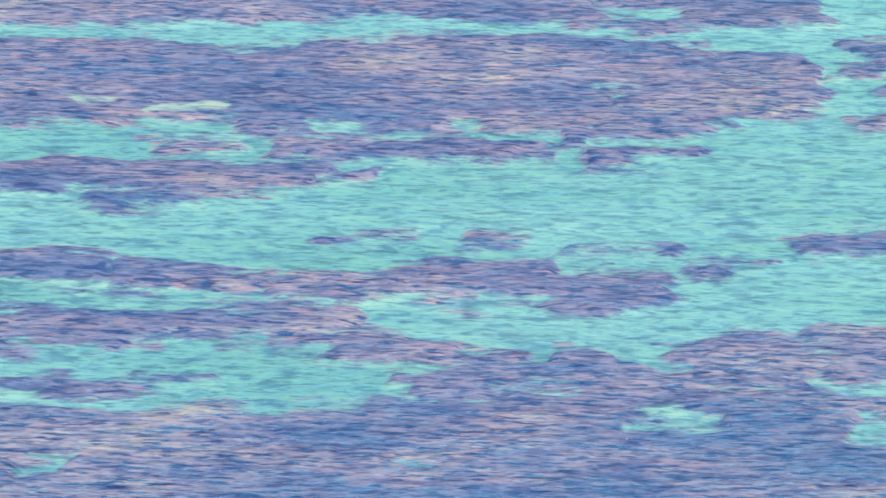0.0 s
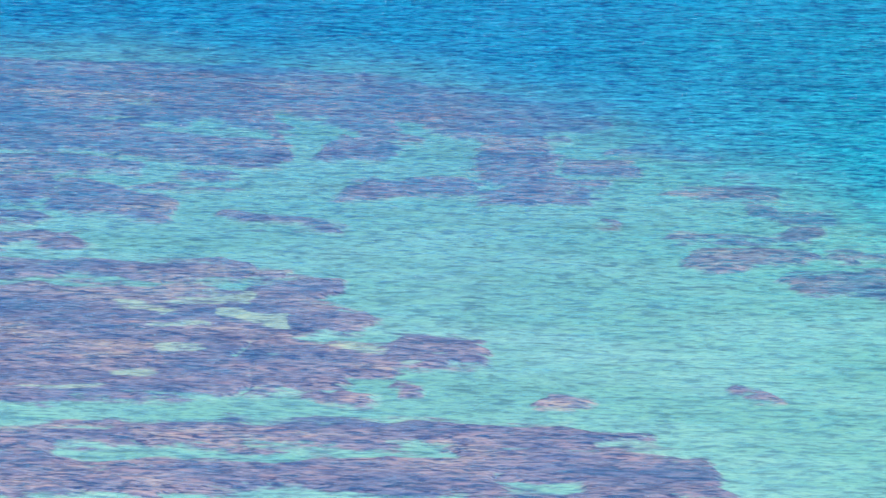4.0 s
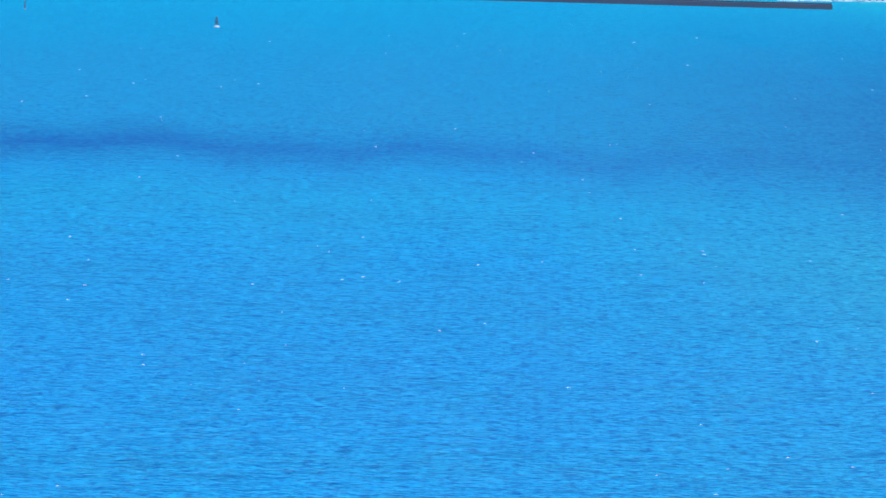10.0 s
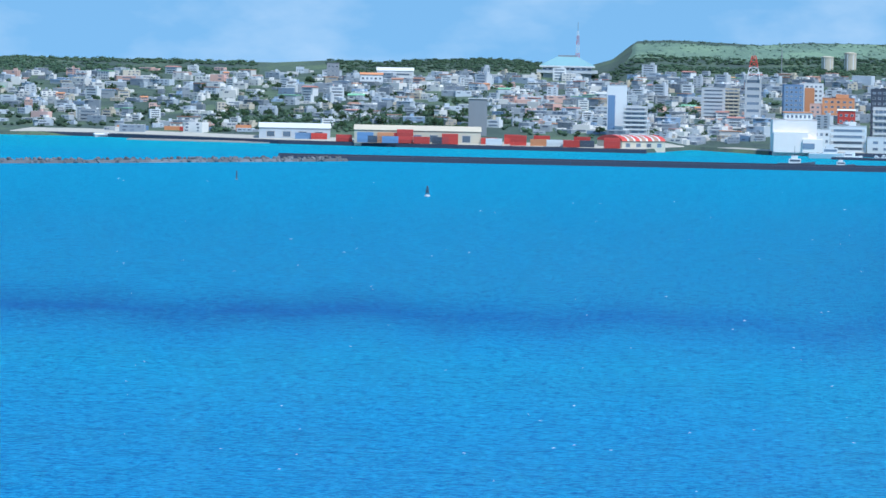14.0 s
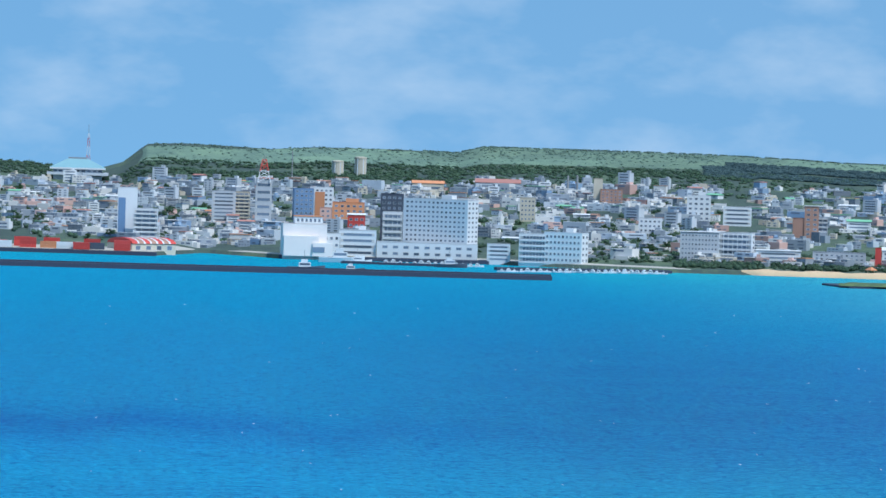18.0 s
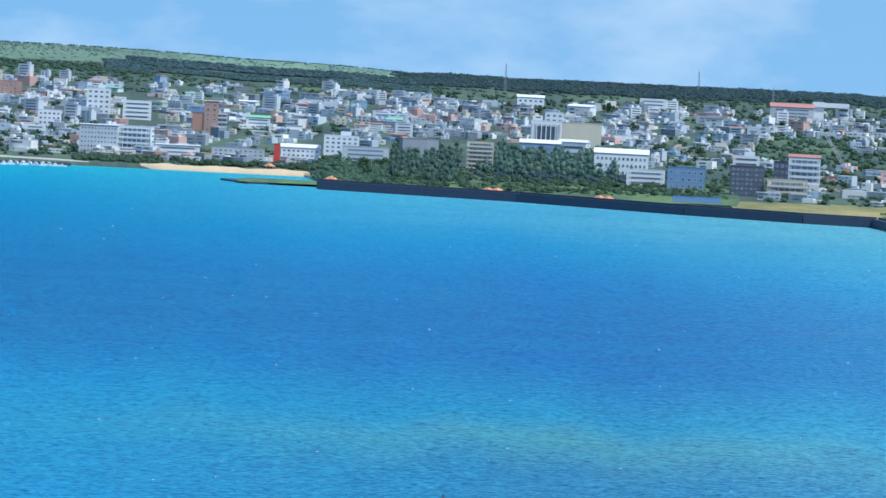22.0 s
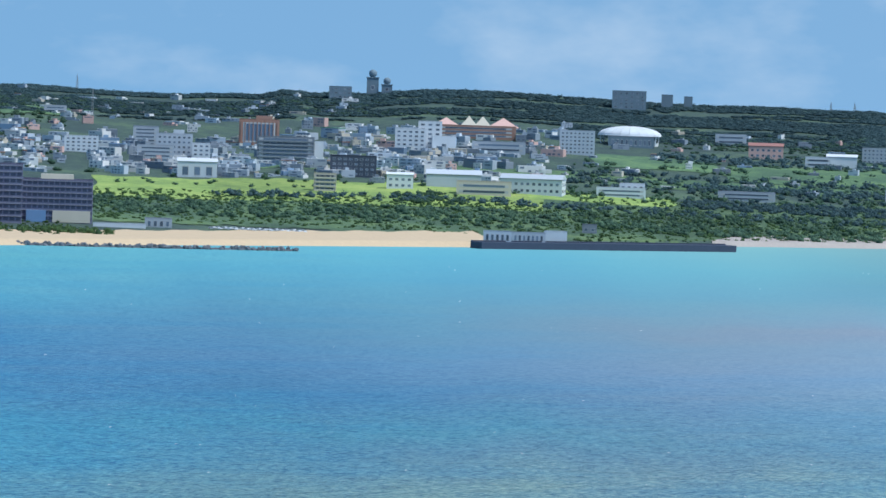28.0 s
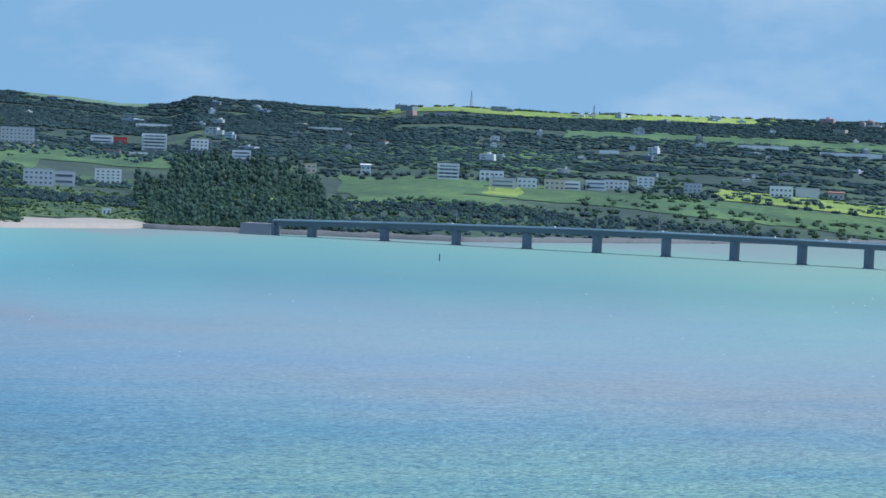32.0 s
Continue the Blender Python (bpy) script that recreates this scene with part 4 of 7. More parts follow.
        part("stair_tower", boxes((w * 0.12 - hw / 2, w * 0.12 + hw / 2, -dep * 0.2, dep * 0.25, h - 0.7, h + 2.9)), mat, root)
        if w > 12:
            tank = part("water_tank", lathe([(0.9, h - 0.7), (1.0, h - 0.5), (1.0, h + 1.2), (0.6, h + 1.5)], 10), MAT_STEEL, root)
            tank.location = (-w * 0.25, 0, 0)
    if not label:
        label = "%s building, %d storeys, %s" % (WORDS[paint], floors, "flat roof" if roof in ("flat", "cap") else WORDS[roof] + " roof")
    tagged(root, label, cat, group or "town buildings")
    return root


def lattice_mast(az, d, z0, h, w, label, red=True, tip=0.0):
    """A four-legged lattice mast in bands of two colours, one panel a part."""
    root = stand("lattice_mast", az, d, z=z0)
    n = max(4, int(h / 4))
    for k in range(n):
        a, b = w / 2 * (1 - 0.7 * k / n), w / 2 * (1 - 0.7 * (k + 1) / n)
        z, y = h * k / n, h * (k + 1) / n
        bm = bmesh.new()
        r = max(0.22, w * 0.04)
        for sx, sy in ((1, 1), (1, -1), (-1, -1), (-1, 1)):
            rod(bm, (a * sx, a * sy, z), (b * sx, b * sy, y), r, 4)
            nx, ny = -sy, sx
            rod(bm, (a * sx, a * sy, z), (b * nx, b * ny, y), r * 0.6, 4)
            rod(bm, (b * sx, b * sy, y), (b * nx, b * ny, y), r * 0.6, 4)
        part("lattice_panel", bm, (MAT_RED if (k // 2) % 2 else MAT_WHITE) if red else MAT_STEEL, root)
    if tip:
        bm = bmesh.new()
        rod(bm, (0, 0, h), (0, 0, h + tip), 0.25, 5)
        part("antenna", bm, MAT_STEEL, root)
    return tagged(root, label, "mast")


def pole(az, d, h, r, mat, label, z=None, cat="pole"):
    root = stand({"marker": "channel_marker", "mast": "antenna_mast"}.get(cat, cat), az, d, z=z)
    part("shaft", lathe([(r * 1.15, -1.5), (r * 1.1, 0.3), (r, 0.5), (r * 0.7, h * 0.97), (r * 0.2, h)], 8), mat, root)
    part("base_collar", lathe([(r * 1.7, -1.0), (r * 1.7, 0.35), (r * 1.2, 0.5)], 8), MAT_GREY, root)
    return tagged(root, label, cat)

# ---- plants, houses and fields ----


def leaf_material(name, dark, lite):
    """Foliage: every clump its own green, mottled by leaves, thin enough to let some light through."""
    m, nt, p = blank(name)
    geo = nt.nodes.new("ShaderNodeNewGeometry")
    c = ramp_node(nt, geo.outputs["Random Per Island"], [(0.0, dark), (0.7, lite), (1.0, tuple(x * 1.12 for x in lite))])
    info = nt.nodes.new("ShaderNodeObjectInfo")
    hsv = nt.nodes.new("ShaderNodeHueSaturation")
    nt.links.new(math_node(nt, "ADD", math_node(nt, "MULTIPLY", info.outputs["Random"], 0.4), 0.8), hsv.inputs["Value"])
    nt.links.new(c, hsv.inputs["Color"])
    speck = ramp_node(nt, noise_node(nt, 0.8, 4.0, 0.7, coords="Position"), [(0.35, (0.80, 0.83, 0.85)), (0.6, (1.12, 1.12, 1.07))])
    c = mix_node(nt, 1.0, hsv.outputs["Color"], speck, "MULTIPLY")
    big = noise_node(nt, 0.011, 3.0, 0.6, coords="Position")
    c = mix_node(nt, math_node(nt, "MULTIPLY", big, 0.25), c, tuple(x * 0.75 for x in dark))
    nt.nodes.remove(p)
    bump = nt.nodes.new("ShaderNodeBump")
    bump.inputs["Strength"].default_value, bump.inputs["Distance"].default_value = 0.45, 0.6
    nt.links.new(noise_node(nt, 1.1, 3.0, 0.6, coords="Position"), bump.inputs["Height"])
    dif, thin, mx = nt.nodes.new("ShaderNodeBsdfDiffuse"), nt.nodes.new("ShaderNodeBsdfTranslucent"), nt.nodes.new("ShaderNodeMixShader")
    mx.inputs[0].default_value = 0.5
    nt.links.new(bump.outputs[0], dif.inputs["Normal"])
    for i, s in enumerate((dif, thin)):
        nt.links.new(c, s.inputs["Color"])
        nt.links.new(s.outputs[0], mx.inputs[i + 1])
    nt.links.new(mx.outputs[0], nt.nodes["Material Output"].inputs[0])
    return m


# dark, mid, pale and pine greens are lifted and blued for haze
LEAF = {"dark": leaf_material("hazed_dark_foliage", (0.076, 0.136, 0.162), (0.120, 0.196, 0.212)),
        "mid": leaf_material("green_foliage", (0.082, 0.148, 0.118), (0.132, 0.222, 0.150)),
        "pale": leaf_material("hazed_green_foliage", (0.15, 0.240, 0.225), (0.205, 0.31, 0.275)),
        "broad": leaf_material("broad_leaf", (0.052, 0.105, 0.072), (0.10, 0.18, 0.095)),
        "pine": leaf_material("casuarina_needles", (0.095, 0.170, 0.160), (0.160, 0.260, 0.215)),
        "shrub": leaf_material("coastal_scrub", (0.066, 0.125, 0.068), (0.125, 0.205, 0.090))}
MAT_BARK = plain("bark", (0.14, 0.11, 0.085), 0.95, grain=4.0, amount=0.35)
RNG = np.random.default_rng(7)


def ico_base(level):
    bm = bmesh.new()
    bmesh.ops.create_icosphere(bm, subdivisions=level, radius=1.0)
    co = np.array([v.co[:] for v in bm.verts])
    bm.verts.ensure_lookup_table()
    tri = np.array([[v.index for v in f.verts] for f in bm.faces])
    bm.free()
    return co, tri


COARSE = ico_base(1)


def clumps_mesh(name, centres, radii, mat, fringe=24, flat=0.85, shape=COARSE, wide=1.0):
    """Ragged leaf clumps: a dented core wrapped in loose leaf sprays that break its outline and let light in."""
    c, r = np.asarray(centres, float), np.asarray(radii, float)
    ico, ico_tri = shape
    n, k = len(c), len(ico)
    axes = np.array([wide, wide, flat])
    dent = RNG.uniform(0.5, 1.0, (n, k))
    co = c[:, None, :] + ico[None] * (r[:, None] * dent)[:, :, None] * axes
    tri = (ico_tri[None] + np.arange(n)[:, None, None] * k).reshape(-1, 3)
    co = co.reshape(-1, 3)
    m = n * fringe
    d = RNG.normal(size=(m, 3))
    d /= np.linalg.norm(d, axis=1)[:, None]
    d[:, 2] = d[:, 2] * 0.8 + 0.2
    rr = np.repeat(r, fringe)[:, None]
    base = np.repeat(c, fringe, 0) + d * rr * RNG.uniform(0.7, 1.12, (m, 1)) * axes
    u = RNG.normal(size=(m, 3))
    v = RNG.normal(size=(m, 3))
    s = np.minimum(rr * 0.3, 0.9)
    leaf = np.stack([base - u * s * 0.55 - d * s * 0.3, base + d * s * 0.9 + v * s * 0.4, base + u * s * 0.55 - d * s * 0.3], 1).reshape(-1, 3)
    t2 = np.arange(m * 3).reshape(-1, 3) + len(co)
    co, tri = np.concatenate([co, leaf]), np.concatenate([tri, t2])
    me = bpy.data.meshes.new(name)
    me.vertices.add(len(co))
    me.vertices.foreach_set("co", co.ravel())
    me.loops.add(tri.size)
    me.loops.foreach_set("vertex_index", tri.ravel())
    me.polygons.add(len(tri))
    me.polygons.foreach_set("loop_start", np.arange(0, tri.size, 3))
    me.polygons.foreach_set("use_smooth", np.ones(len(tri), bool))
    me.update(calc_edges=True)
    me.materials.append(mat)
    return me


def tree_template(kind):
    """One tree, 1 m high in its own measure times its true height: trunk, limbs and a ragged crown."""
    root = new({"broad": "tree", "pine": "casuarina_tree", "shrub": "shrub"}[kind])
    bm = bmesh.new()
    h = {"broad": 7.0, "pine": 10.0, "shrub": 3.2}[kind]
    lobes = []
    top = h * {"broad": 0.62, "pine": 0.9, "shrub": 0.5}[kind]
    p, r = Vector((0, 0, -0.8)), h * 0.035
    for k in range(4):
        q = Vector((RNG.normal() * h * 0.025, RNG.normal() * h * 0.025, top * (k + 1) / 4))
        rod(bm, p, q, r * (1 - 0.2 * k), 6)
        p = q
    for k in range({"broad": 7, "pine": 9, "shrub": 5}[kind]):
        a = k * 2.4 + RNG.uniform(0, 0.8)
        if kind == "pine":
            z = h * (0.28 + 0.075 * k)
            reach = h * 0.2 * (1.15 - z / h)
        else:
            z = h * RNG.uniform(0.45, 0.75)
            reach = h * RNG.uniform(0.22, 0.42)
        tip = Vector((math.cos(a) * reach, math.sin(a) * reach, z + h * 0.06))
        rod(bm, (0, 0, z * 0.75), tip, h * 0.012, 4)
        lobes.append((tip, h * (0.13 if kind == "pine" else 0.2) * RNG.uniform(0.8, 1.25)))
    lobes.append((Vector((0, 0, h * 0.88)), h * (0.09 if kind == "pine" else 0.2)))
    part("trunk", bm, MAT_BARK, root)
    cs, ss = [], []
    for c, rr in lobes:
        for k in range(3):
            cs.append(np.array(c) + RNG.normal(size=3) * rr * 0.45)
            ss.append(rr * RNG.uniform(0.45, 0.85))
    part("crown", clumps_mesh("crown", cs, ss, LEAF[kind], 30, 1.35 if kind == "pine" else 0.8), None, root)
    return tagged(root, {"broad": "broad-leaved green tree with a rounded uneven crown", "pine": "tall dark casuarina tree with a feathery pointed crown",
                         "shrub": "low yellow-green coastal shrub on the waste ground"}[kind], "tree" if kind != "shrub" else "shrub", {"broad": "town trees", "pine": "shelter belt", "shrub": "coastal scrub"}[kind])


TEMPLATES = {k: [tree_template(k) for _ in range(5)] for k in ("broad", "pine", "shrub")}
USED = set()
TREE_COUNT = [0]


def spot(a0, a1, d0, d1):
    az, d = RNG.uniform(a0, a1), RNG.uniform(d0, d1)
    return az, d, float(ground_z(az, d))


def plant(kind, az, d, z, s):
    i = int(RNG.integers(5))
    t = TEMPLATES[kind][i]
    m = Matrix.Translation(at_polar(az, d, z)) @ pose(0, 0, 0, 0, 0, RNG.uniform(0, 360)) @ Matrix.Diagonal((s * RNG.uniform(0.85, 1.2), s * RNG.uniform(0.85, 1.2), s, 1))
    if (kind, i) in USED:
        return copy_thing(t, m)
    USED.add((kind, i))
    t.matrix_basis = m
    return t


def trees(a0, a1, d0, d1, n, kind):
    """Single trees on a stretch of land; the thick of it is one undergrowth mesh."""
    single = {"broad": n // 3, "pine": n // 3, "shrub": n // 6}[kind]
    for _ in range(int(single * 0.62)):
        az, d, z = spot(a0, a1, d0, d1)
        if kind == "broad":
            TREE_COUNT[0] += 1
            if TREE_COUNT[0] > 285:
                break
        plant(kind, az, d, z, RNG.uniform(0.6, 1.15))
    rest = int((n - single * 0.62) * {"shrub": 7.5, "broad": 2.4, "pine": 4.5}[kind])
    thicket(a0, a1, d0, d1, rest, {"broad": "mid", "pine": "pine", "shrub": "shrub"}[kind], {"broad": 4.4, "pine": 6.5, "shrub": 2.3}[kind], "undergrowth", kind == "pine")


def thicket(a0, a1, d0, d1, n, kind, size, name, spire=False):
    az, d = RNG.uniform(a0, a1, n * 3), RNG.uniform(d0, d1, n * 3)
    x, y = az * 60.0, d
    # hedges and groves run in long bands across the slope; the ridge itself stays closed
    grove = value_noise(x * 0.12, y, 24.0, 31) + 0.5 * value_noise(x * 0.5, y, 9.0, 32)
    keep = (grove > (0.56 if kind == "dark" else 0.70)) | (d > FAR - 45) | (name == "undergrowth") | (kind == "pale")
    az, d = az[keep][:n], d[keep][:n]
    n = len(az)
    lift = RNG.uniform(0.45, 1.0, n) ** (2.0 if spire else 1.0) * size * (1.35 if spire else 1.25)
    c = np.stack([d * np.sin(np.radians(az)), d * np.cos(np.radians(az)), ground_z(az, d) + (0.55 if spire else 0.3) * lift], 1)
    if name == "woodland":
        me = clumps_mesh(name, c, lift * 0.7, LEAF[kind], 13, 0.55, COARSE, 2.3 if kind == "dark" else 1.5)
    elif spire:
        top = c + np.stack([np.zeros(n), np.zeros(n), lift * 0.62], 1)
        me = clumps_mesh(name, np.concatenate([c, top]), np.concatenate([lift * 0.46, lift * 0.28]), LEAF[kind], 24, 1.35, COARSE)
    else:
        second = c + RNG.normal(size=(n, 3)) * (lift * 0.5)[:, None] * np.array([1, 1, 0.3])
        me = clumps_mesh(name, np.concatenate([c, second]), np.concatenate([lift * 0.6, lift * 0.42]), LEAF[kind], 16 if size > 3 else 8, 0.8, COARSE, 1.1)
    return tagged(new(name, me), {"dark": "dense dark evergreen wood on the rising land, blued as by haze", "mid": "green bushes and tree crowns grown together", "pale": "light green wooded slope of the far hill, paled as by haze",
                       "pine": "dark casuarina trees grown together into a shelter belt", "shrub": "yellow-green coastal scrub covering the ground"}[kind], "wood", kind="stuff")


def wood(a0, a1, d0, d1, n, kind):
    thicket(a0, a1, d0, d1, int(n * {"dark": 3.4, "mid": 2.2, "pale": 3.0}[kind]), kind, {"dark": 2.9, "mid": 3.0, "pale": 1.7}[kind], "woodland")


def belt(a0, a1, d0, d1, n, kind):
    thicket(a0, a1, d0, d1, n, kind, 4.6, "undergrowth")


FIELD = {"bright": cover("ripe_grass", (0.15, 0.24, 0.075), (0.24, 0.35, 0.09), (0.34, 0.43, 0.12)),
         "green": cover("cane_field", (0.052, 0.110, 0.066), (0.082, 0.162, 0.082), (0.130, 0.228, 0.094)),
         "scrub": cover("rough_pasture", (0.040, 0.082, 0.052), (0.068, 0.130, 0.064), (0.125, 0.200, 0.078)),
         # hill greens paled and blued: haze painted into the grass
         "hill": cover("hazed_hillside_grass", (0.085, 0.155, 0.128), (0.120, 0.208, 0.158), (0.160, 0.262, 0.180)),
         "dry": cover("dry_grass_bank", (0.15, 0.16, 0.06), (0.27, 0.25, 0.10), (0.38, 0.32, 0.15)),
         "gravel": plain("dug_coral_gravel", (0.48, 0.42, 0.37), 0.95, grain=0.3, amount=0.35, big=0.3, bump=0.5)}


def drape(name, a0, a1, d0, d1, mat, lift, wob=0.06, n=40, m=14):
    """A sheet laid over the land with an uneven outline."""
    U, V = np.meshgrid(np.linspace(0, 1, n), np.linspace(0, 1, m))
    ph = RNG.uniform(0, 6.28, 4)
    A = a0 + (a1 - a0) * (U + wob * (2 * U - 1) * np.sin(7 * V + ph[0]) + wob * 0.4 * np.sin(11 * V + ph[1]))
    D = d0 + (d1 - d0) * (V + wob * (2 * V - 1) * np.sin(9 * U + ph[2]) + wob * 0.8 * np.sin(23 * U + ph[3]) * (2 * V - 1))
    Z = ground_z(A, D) + lift
    me = grid_mesh(name, D * np.sin(np.radians(A)), D * np.cos(np.radians(A)), Z)
    me.materials.append(mat)
    return new(name, me)


LIFT = [0.22]


def field(a0, a1, d0, d1, kind):
    LIFT[0] += 0.012
    n = max(1, int((a1 - a0) / 1.2))
    for k in range(n):
        b0, b1 = a0 + (a1 - a0) * k / n, a0 + (a1 - a0) * (k + 1.08) / n
        LIFT[0] += 0.004
        e = (d1 - d0) * RNG.uniform(-0.08, 0.08, 2)
        tagged(drape("field", b0, b1, d0 + e[0], d1 + e[1], FIELD[kind], LIFT[0], 0.02, 64, 20),
               {"bright": "sunlit yellow-green grass field", "green": "green sugar cane field", "scrub": "rough green pasture behind the shore", "hill": "light green grassy hillside above the town, paled as by haze", "dry": "dry yellowish grass bank behind the sea wall", "gravel": "bare dug-over pale gravel at the bend of the sea wall"}[kind],
               "field", "fields", "structure")


# ---- small town houses: a few patterns, repeated with their own size and shade ----
HOUSES = []


def house_pattern(i):
    paint = ("white", "white", "pale", "cream", "white", "grey", "pale", "pink", "white", "pale")[i % 10]
    floors = (2, 3, 2, 2, 4, 3, 5, 2, 1, 3)[i % 10]
    w = (11.0, 12.0, 14.0, 10.0, 12.0, 15.0, 13.0, 9.0, 16.0, 18.0)[i % 10]
    h, dep = floors * 3.0 + 0.6, 9.0
    root = new("house")
    part("wall", walls(w, dep, h), PAINTS[paint], root)
    roof = (None, None, None, None, None, None, None, "orange", "white", None)[i % 10] if i < 10 else (None, "rust", None, None, None, None, None, "brown", "green", None)[i % 10]
    if roof:
        part("roof", gable(w, dep, h, 1.6), PAINTS[roof], root, WORDS[roof] + " pitched roof")
    else:
        part("roof_slab", boxes((-w / 2 + 0.4, w / 2 - 0.4, -dep / 2 + 0.4, dep / 2 - 0.4, h - 0.9, h - 0.6)), MAT_ROOFCON, root)
        part("stair_tower", boxes((w * 0.1, w * 0.1 + 3.2, -1.0, 3.0, h - 0.7, h + 2.4)), PAINTS[paint], root)
    for k in range(floors):
        if i % 3 == 0:
            for x in (-w * 0.27, w * 0.2):
                window(root, x, -dep / 2, 3.0 * k + 1.7, w * 0.26, 1.5)
        else:
            window(root, 0, -dep / 2, 3.0 * k + 1.7, w * 0.82, 1.5, name="window_band")
    if i % 4 == 1 and not roof:
        part("water_tank", lathe([(0.9, h - 0.7), (1.0, h), (1.0, h + 1.1), (0.5, h + 1.4)], 8), MAT_STEEL, root).location = (-w * 0.3, 0, 0)
    tagged(root, "small %s town house, %s, %s" % (WORDS[paint], ("one storey", "two storeys", "three storeys", "four storeys", "five storeys")[floors - 1],
                                                  "flat roof" if not roof else WORDS[roof] + " roof"), "house", "town houses")
    return root


FAR_HOUSES = {}


def far_box(key, m, x0, x1, y0, y1, z0, z1):
    vs, fs = FAR_HOUSES.setdefault(key, ([], []))
    i = len(vs)
    vs += [m @ Vector(p) for p in ((x0, y0, z0), (x1, y0, z0), (x1, y1, z0), (x0, y1, z0), (x0, y0, z1), (x1, y0, z1), (x1, y1, z1), (x0, y1, z1))]
    fs += [(i + 4, i + 5, i + 6, i + 7), (i, i + 1, i + 5, i + 4), (i + 1, i + 2, i + 6, i + 5), (i + 2, i + 3, i + 7, i + 6), (i + 3, i, i + 4, i + 7)]


def far_house(m):
    """A house too far off to be picked out: walls, roof slab with a parapet, shaded verandas or windows, stair hut."""
    paint = ("white", "white", "pale", "white", "pale", "grey", "pale", "white", "cream", "grey", "blue", "pale", "pink", "white", "pale", "grey")[int(RNG.integers(16))]
    fl = int(RNG.choice([1, 1, 1, 2, 2, 2, 3]))
    w, dep, h = RNG.uniform(7, 22), RNG.uniform(7, 14), fl * 2.8 + 0.4
    far_box(paint, m, -w / 2, w / 2, -dep / 2, dep / 2, -3, h)
    style = RNG.uniform()
    if style < 0.09:
        far_box(RNG.choice(["orange", "rust", "brown", "green", "blue"]), m, -w / 2 - 0.4, w / 2 + 0.4, -dep / 2 - 0.4, dep / 2 + 0.4, h, h + 0.7)
    else:
        far_box("slab", m, -w / 2 + 0.3, w / 2 - 0.3, -dep / 2 + 0.3, dep / 2 - 0.3, h, h + 0.1)
        if style < 0.6:
            x, b = RNG.uniform(-w * 0.35, w * 0.15), RNG.uniform(2.2, 5.0)
            far_box(paint, m, x, x + b, -dep * 0.1, dep * 0.35, h, h + 2.3)
        if style < 0.3:
            far_box("white", m, -w / 2 - 1.0, -w * RNG.uniform(-0.1, 0.3), -dep / 2 - 1.6, dep * 0.2, h - 0.25, h)
    if style > 0.78:
        far_box(paint, m, w / 2, w / 2 + RNG.uniform(3, 9), -dep * 0.4, dep * 0.3, -3, h - 2.8 if fl > 1 else h * 0.75)
    n = int(RNG.integers(1, 5))
    for k in range(fl):
        deep = RNG.uniform(0.7, 1.3)
        for i in range(n):
            c = w * 0.9 / n
            if RNG.uniform() < 0.62:
                far_box("glass", m, -w * 0.45 + c * (i + RNG.uniform(0.08, 0.3)), -w * 0.45 + c * (i + RNG.uniform(0.6, 0.95)), -dep / 2 - 0.06, -dep / 2, 2.8 * k + 1.9 - deep, 2.8 * k + 2.2)


def far_houses_done():
    for key, (vs, fs) in FAR_HOUSES.items():
        me = bpy.data.meshes.new("far_houses")
        me.from_pydata(vs, [], fs)
        me.materials.append(FAR_PAINT[key])
        tagged(new("far_houses", me), {"slab": "flat concrete roofs of the crowded town", "glass": "dark windows of the crowded town"}.get(key, "crowded small %s town houses on the slope" % WORDS.get(key, "")), "houses", kind="stuff")


def island_paint(name, colour, spread=0.4):
    m, nt, p = blank(name)
    geo = nt.nodes.new("ShaderNodeNewGeometry")
    c = ramp_node(nt, geo.outputs["Random Per Island"], [(0.0, tuple(x * (1 - spread) for x in colour)), (1.0, tuple(min(0.85, x * (1 + spread * 0.4)) for x in colour))])
    c = mix_node(nt, math_node(nt, "MULTIPLY", noise_node(nt, 0.4, 4.0, 0.6, coords="Position"), 0.35), c, tuple(x * 0.5 for x in colour))
    nt.links.new(c, p.inputs["Base Color"])
    p.inputs["Roughness"].default_value = 0.8
    return m


# white, pale and grey lean blue, as haze would tint the far town
FAR_PAINT = {k: island_paint("far_" + k, v) for k, v in (("white", (0.79, 0.83, 0.86)), ("cream", (0.54, 0.50, 0.43)), ("grey", (0.26, 0.32, 0.39)), ("pale", (0.47, 0.55, 0.64)),
                                                        ("pink", (0.70, 0.46, 0.42)), ("blue", (0.25, 0.38, 0.55)), ("orange", (0.62, 0.32, 0.19)), ("rust", (0.48, 0.22, 0.19)),
                                                        ("brown", (0.42, 0.22, 0.15)), ("green", (0.25, 0.52, 0.36)), ("slab", (0.62, 0.65, 0.68)), ("glass", (0.16, 0.21, 0.29)))}
HOUSE_COUNT = [0]


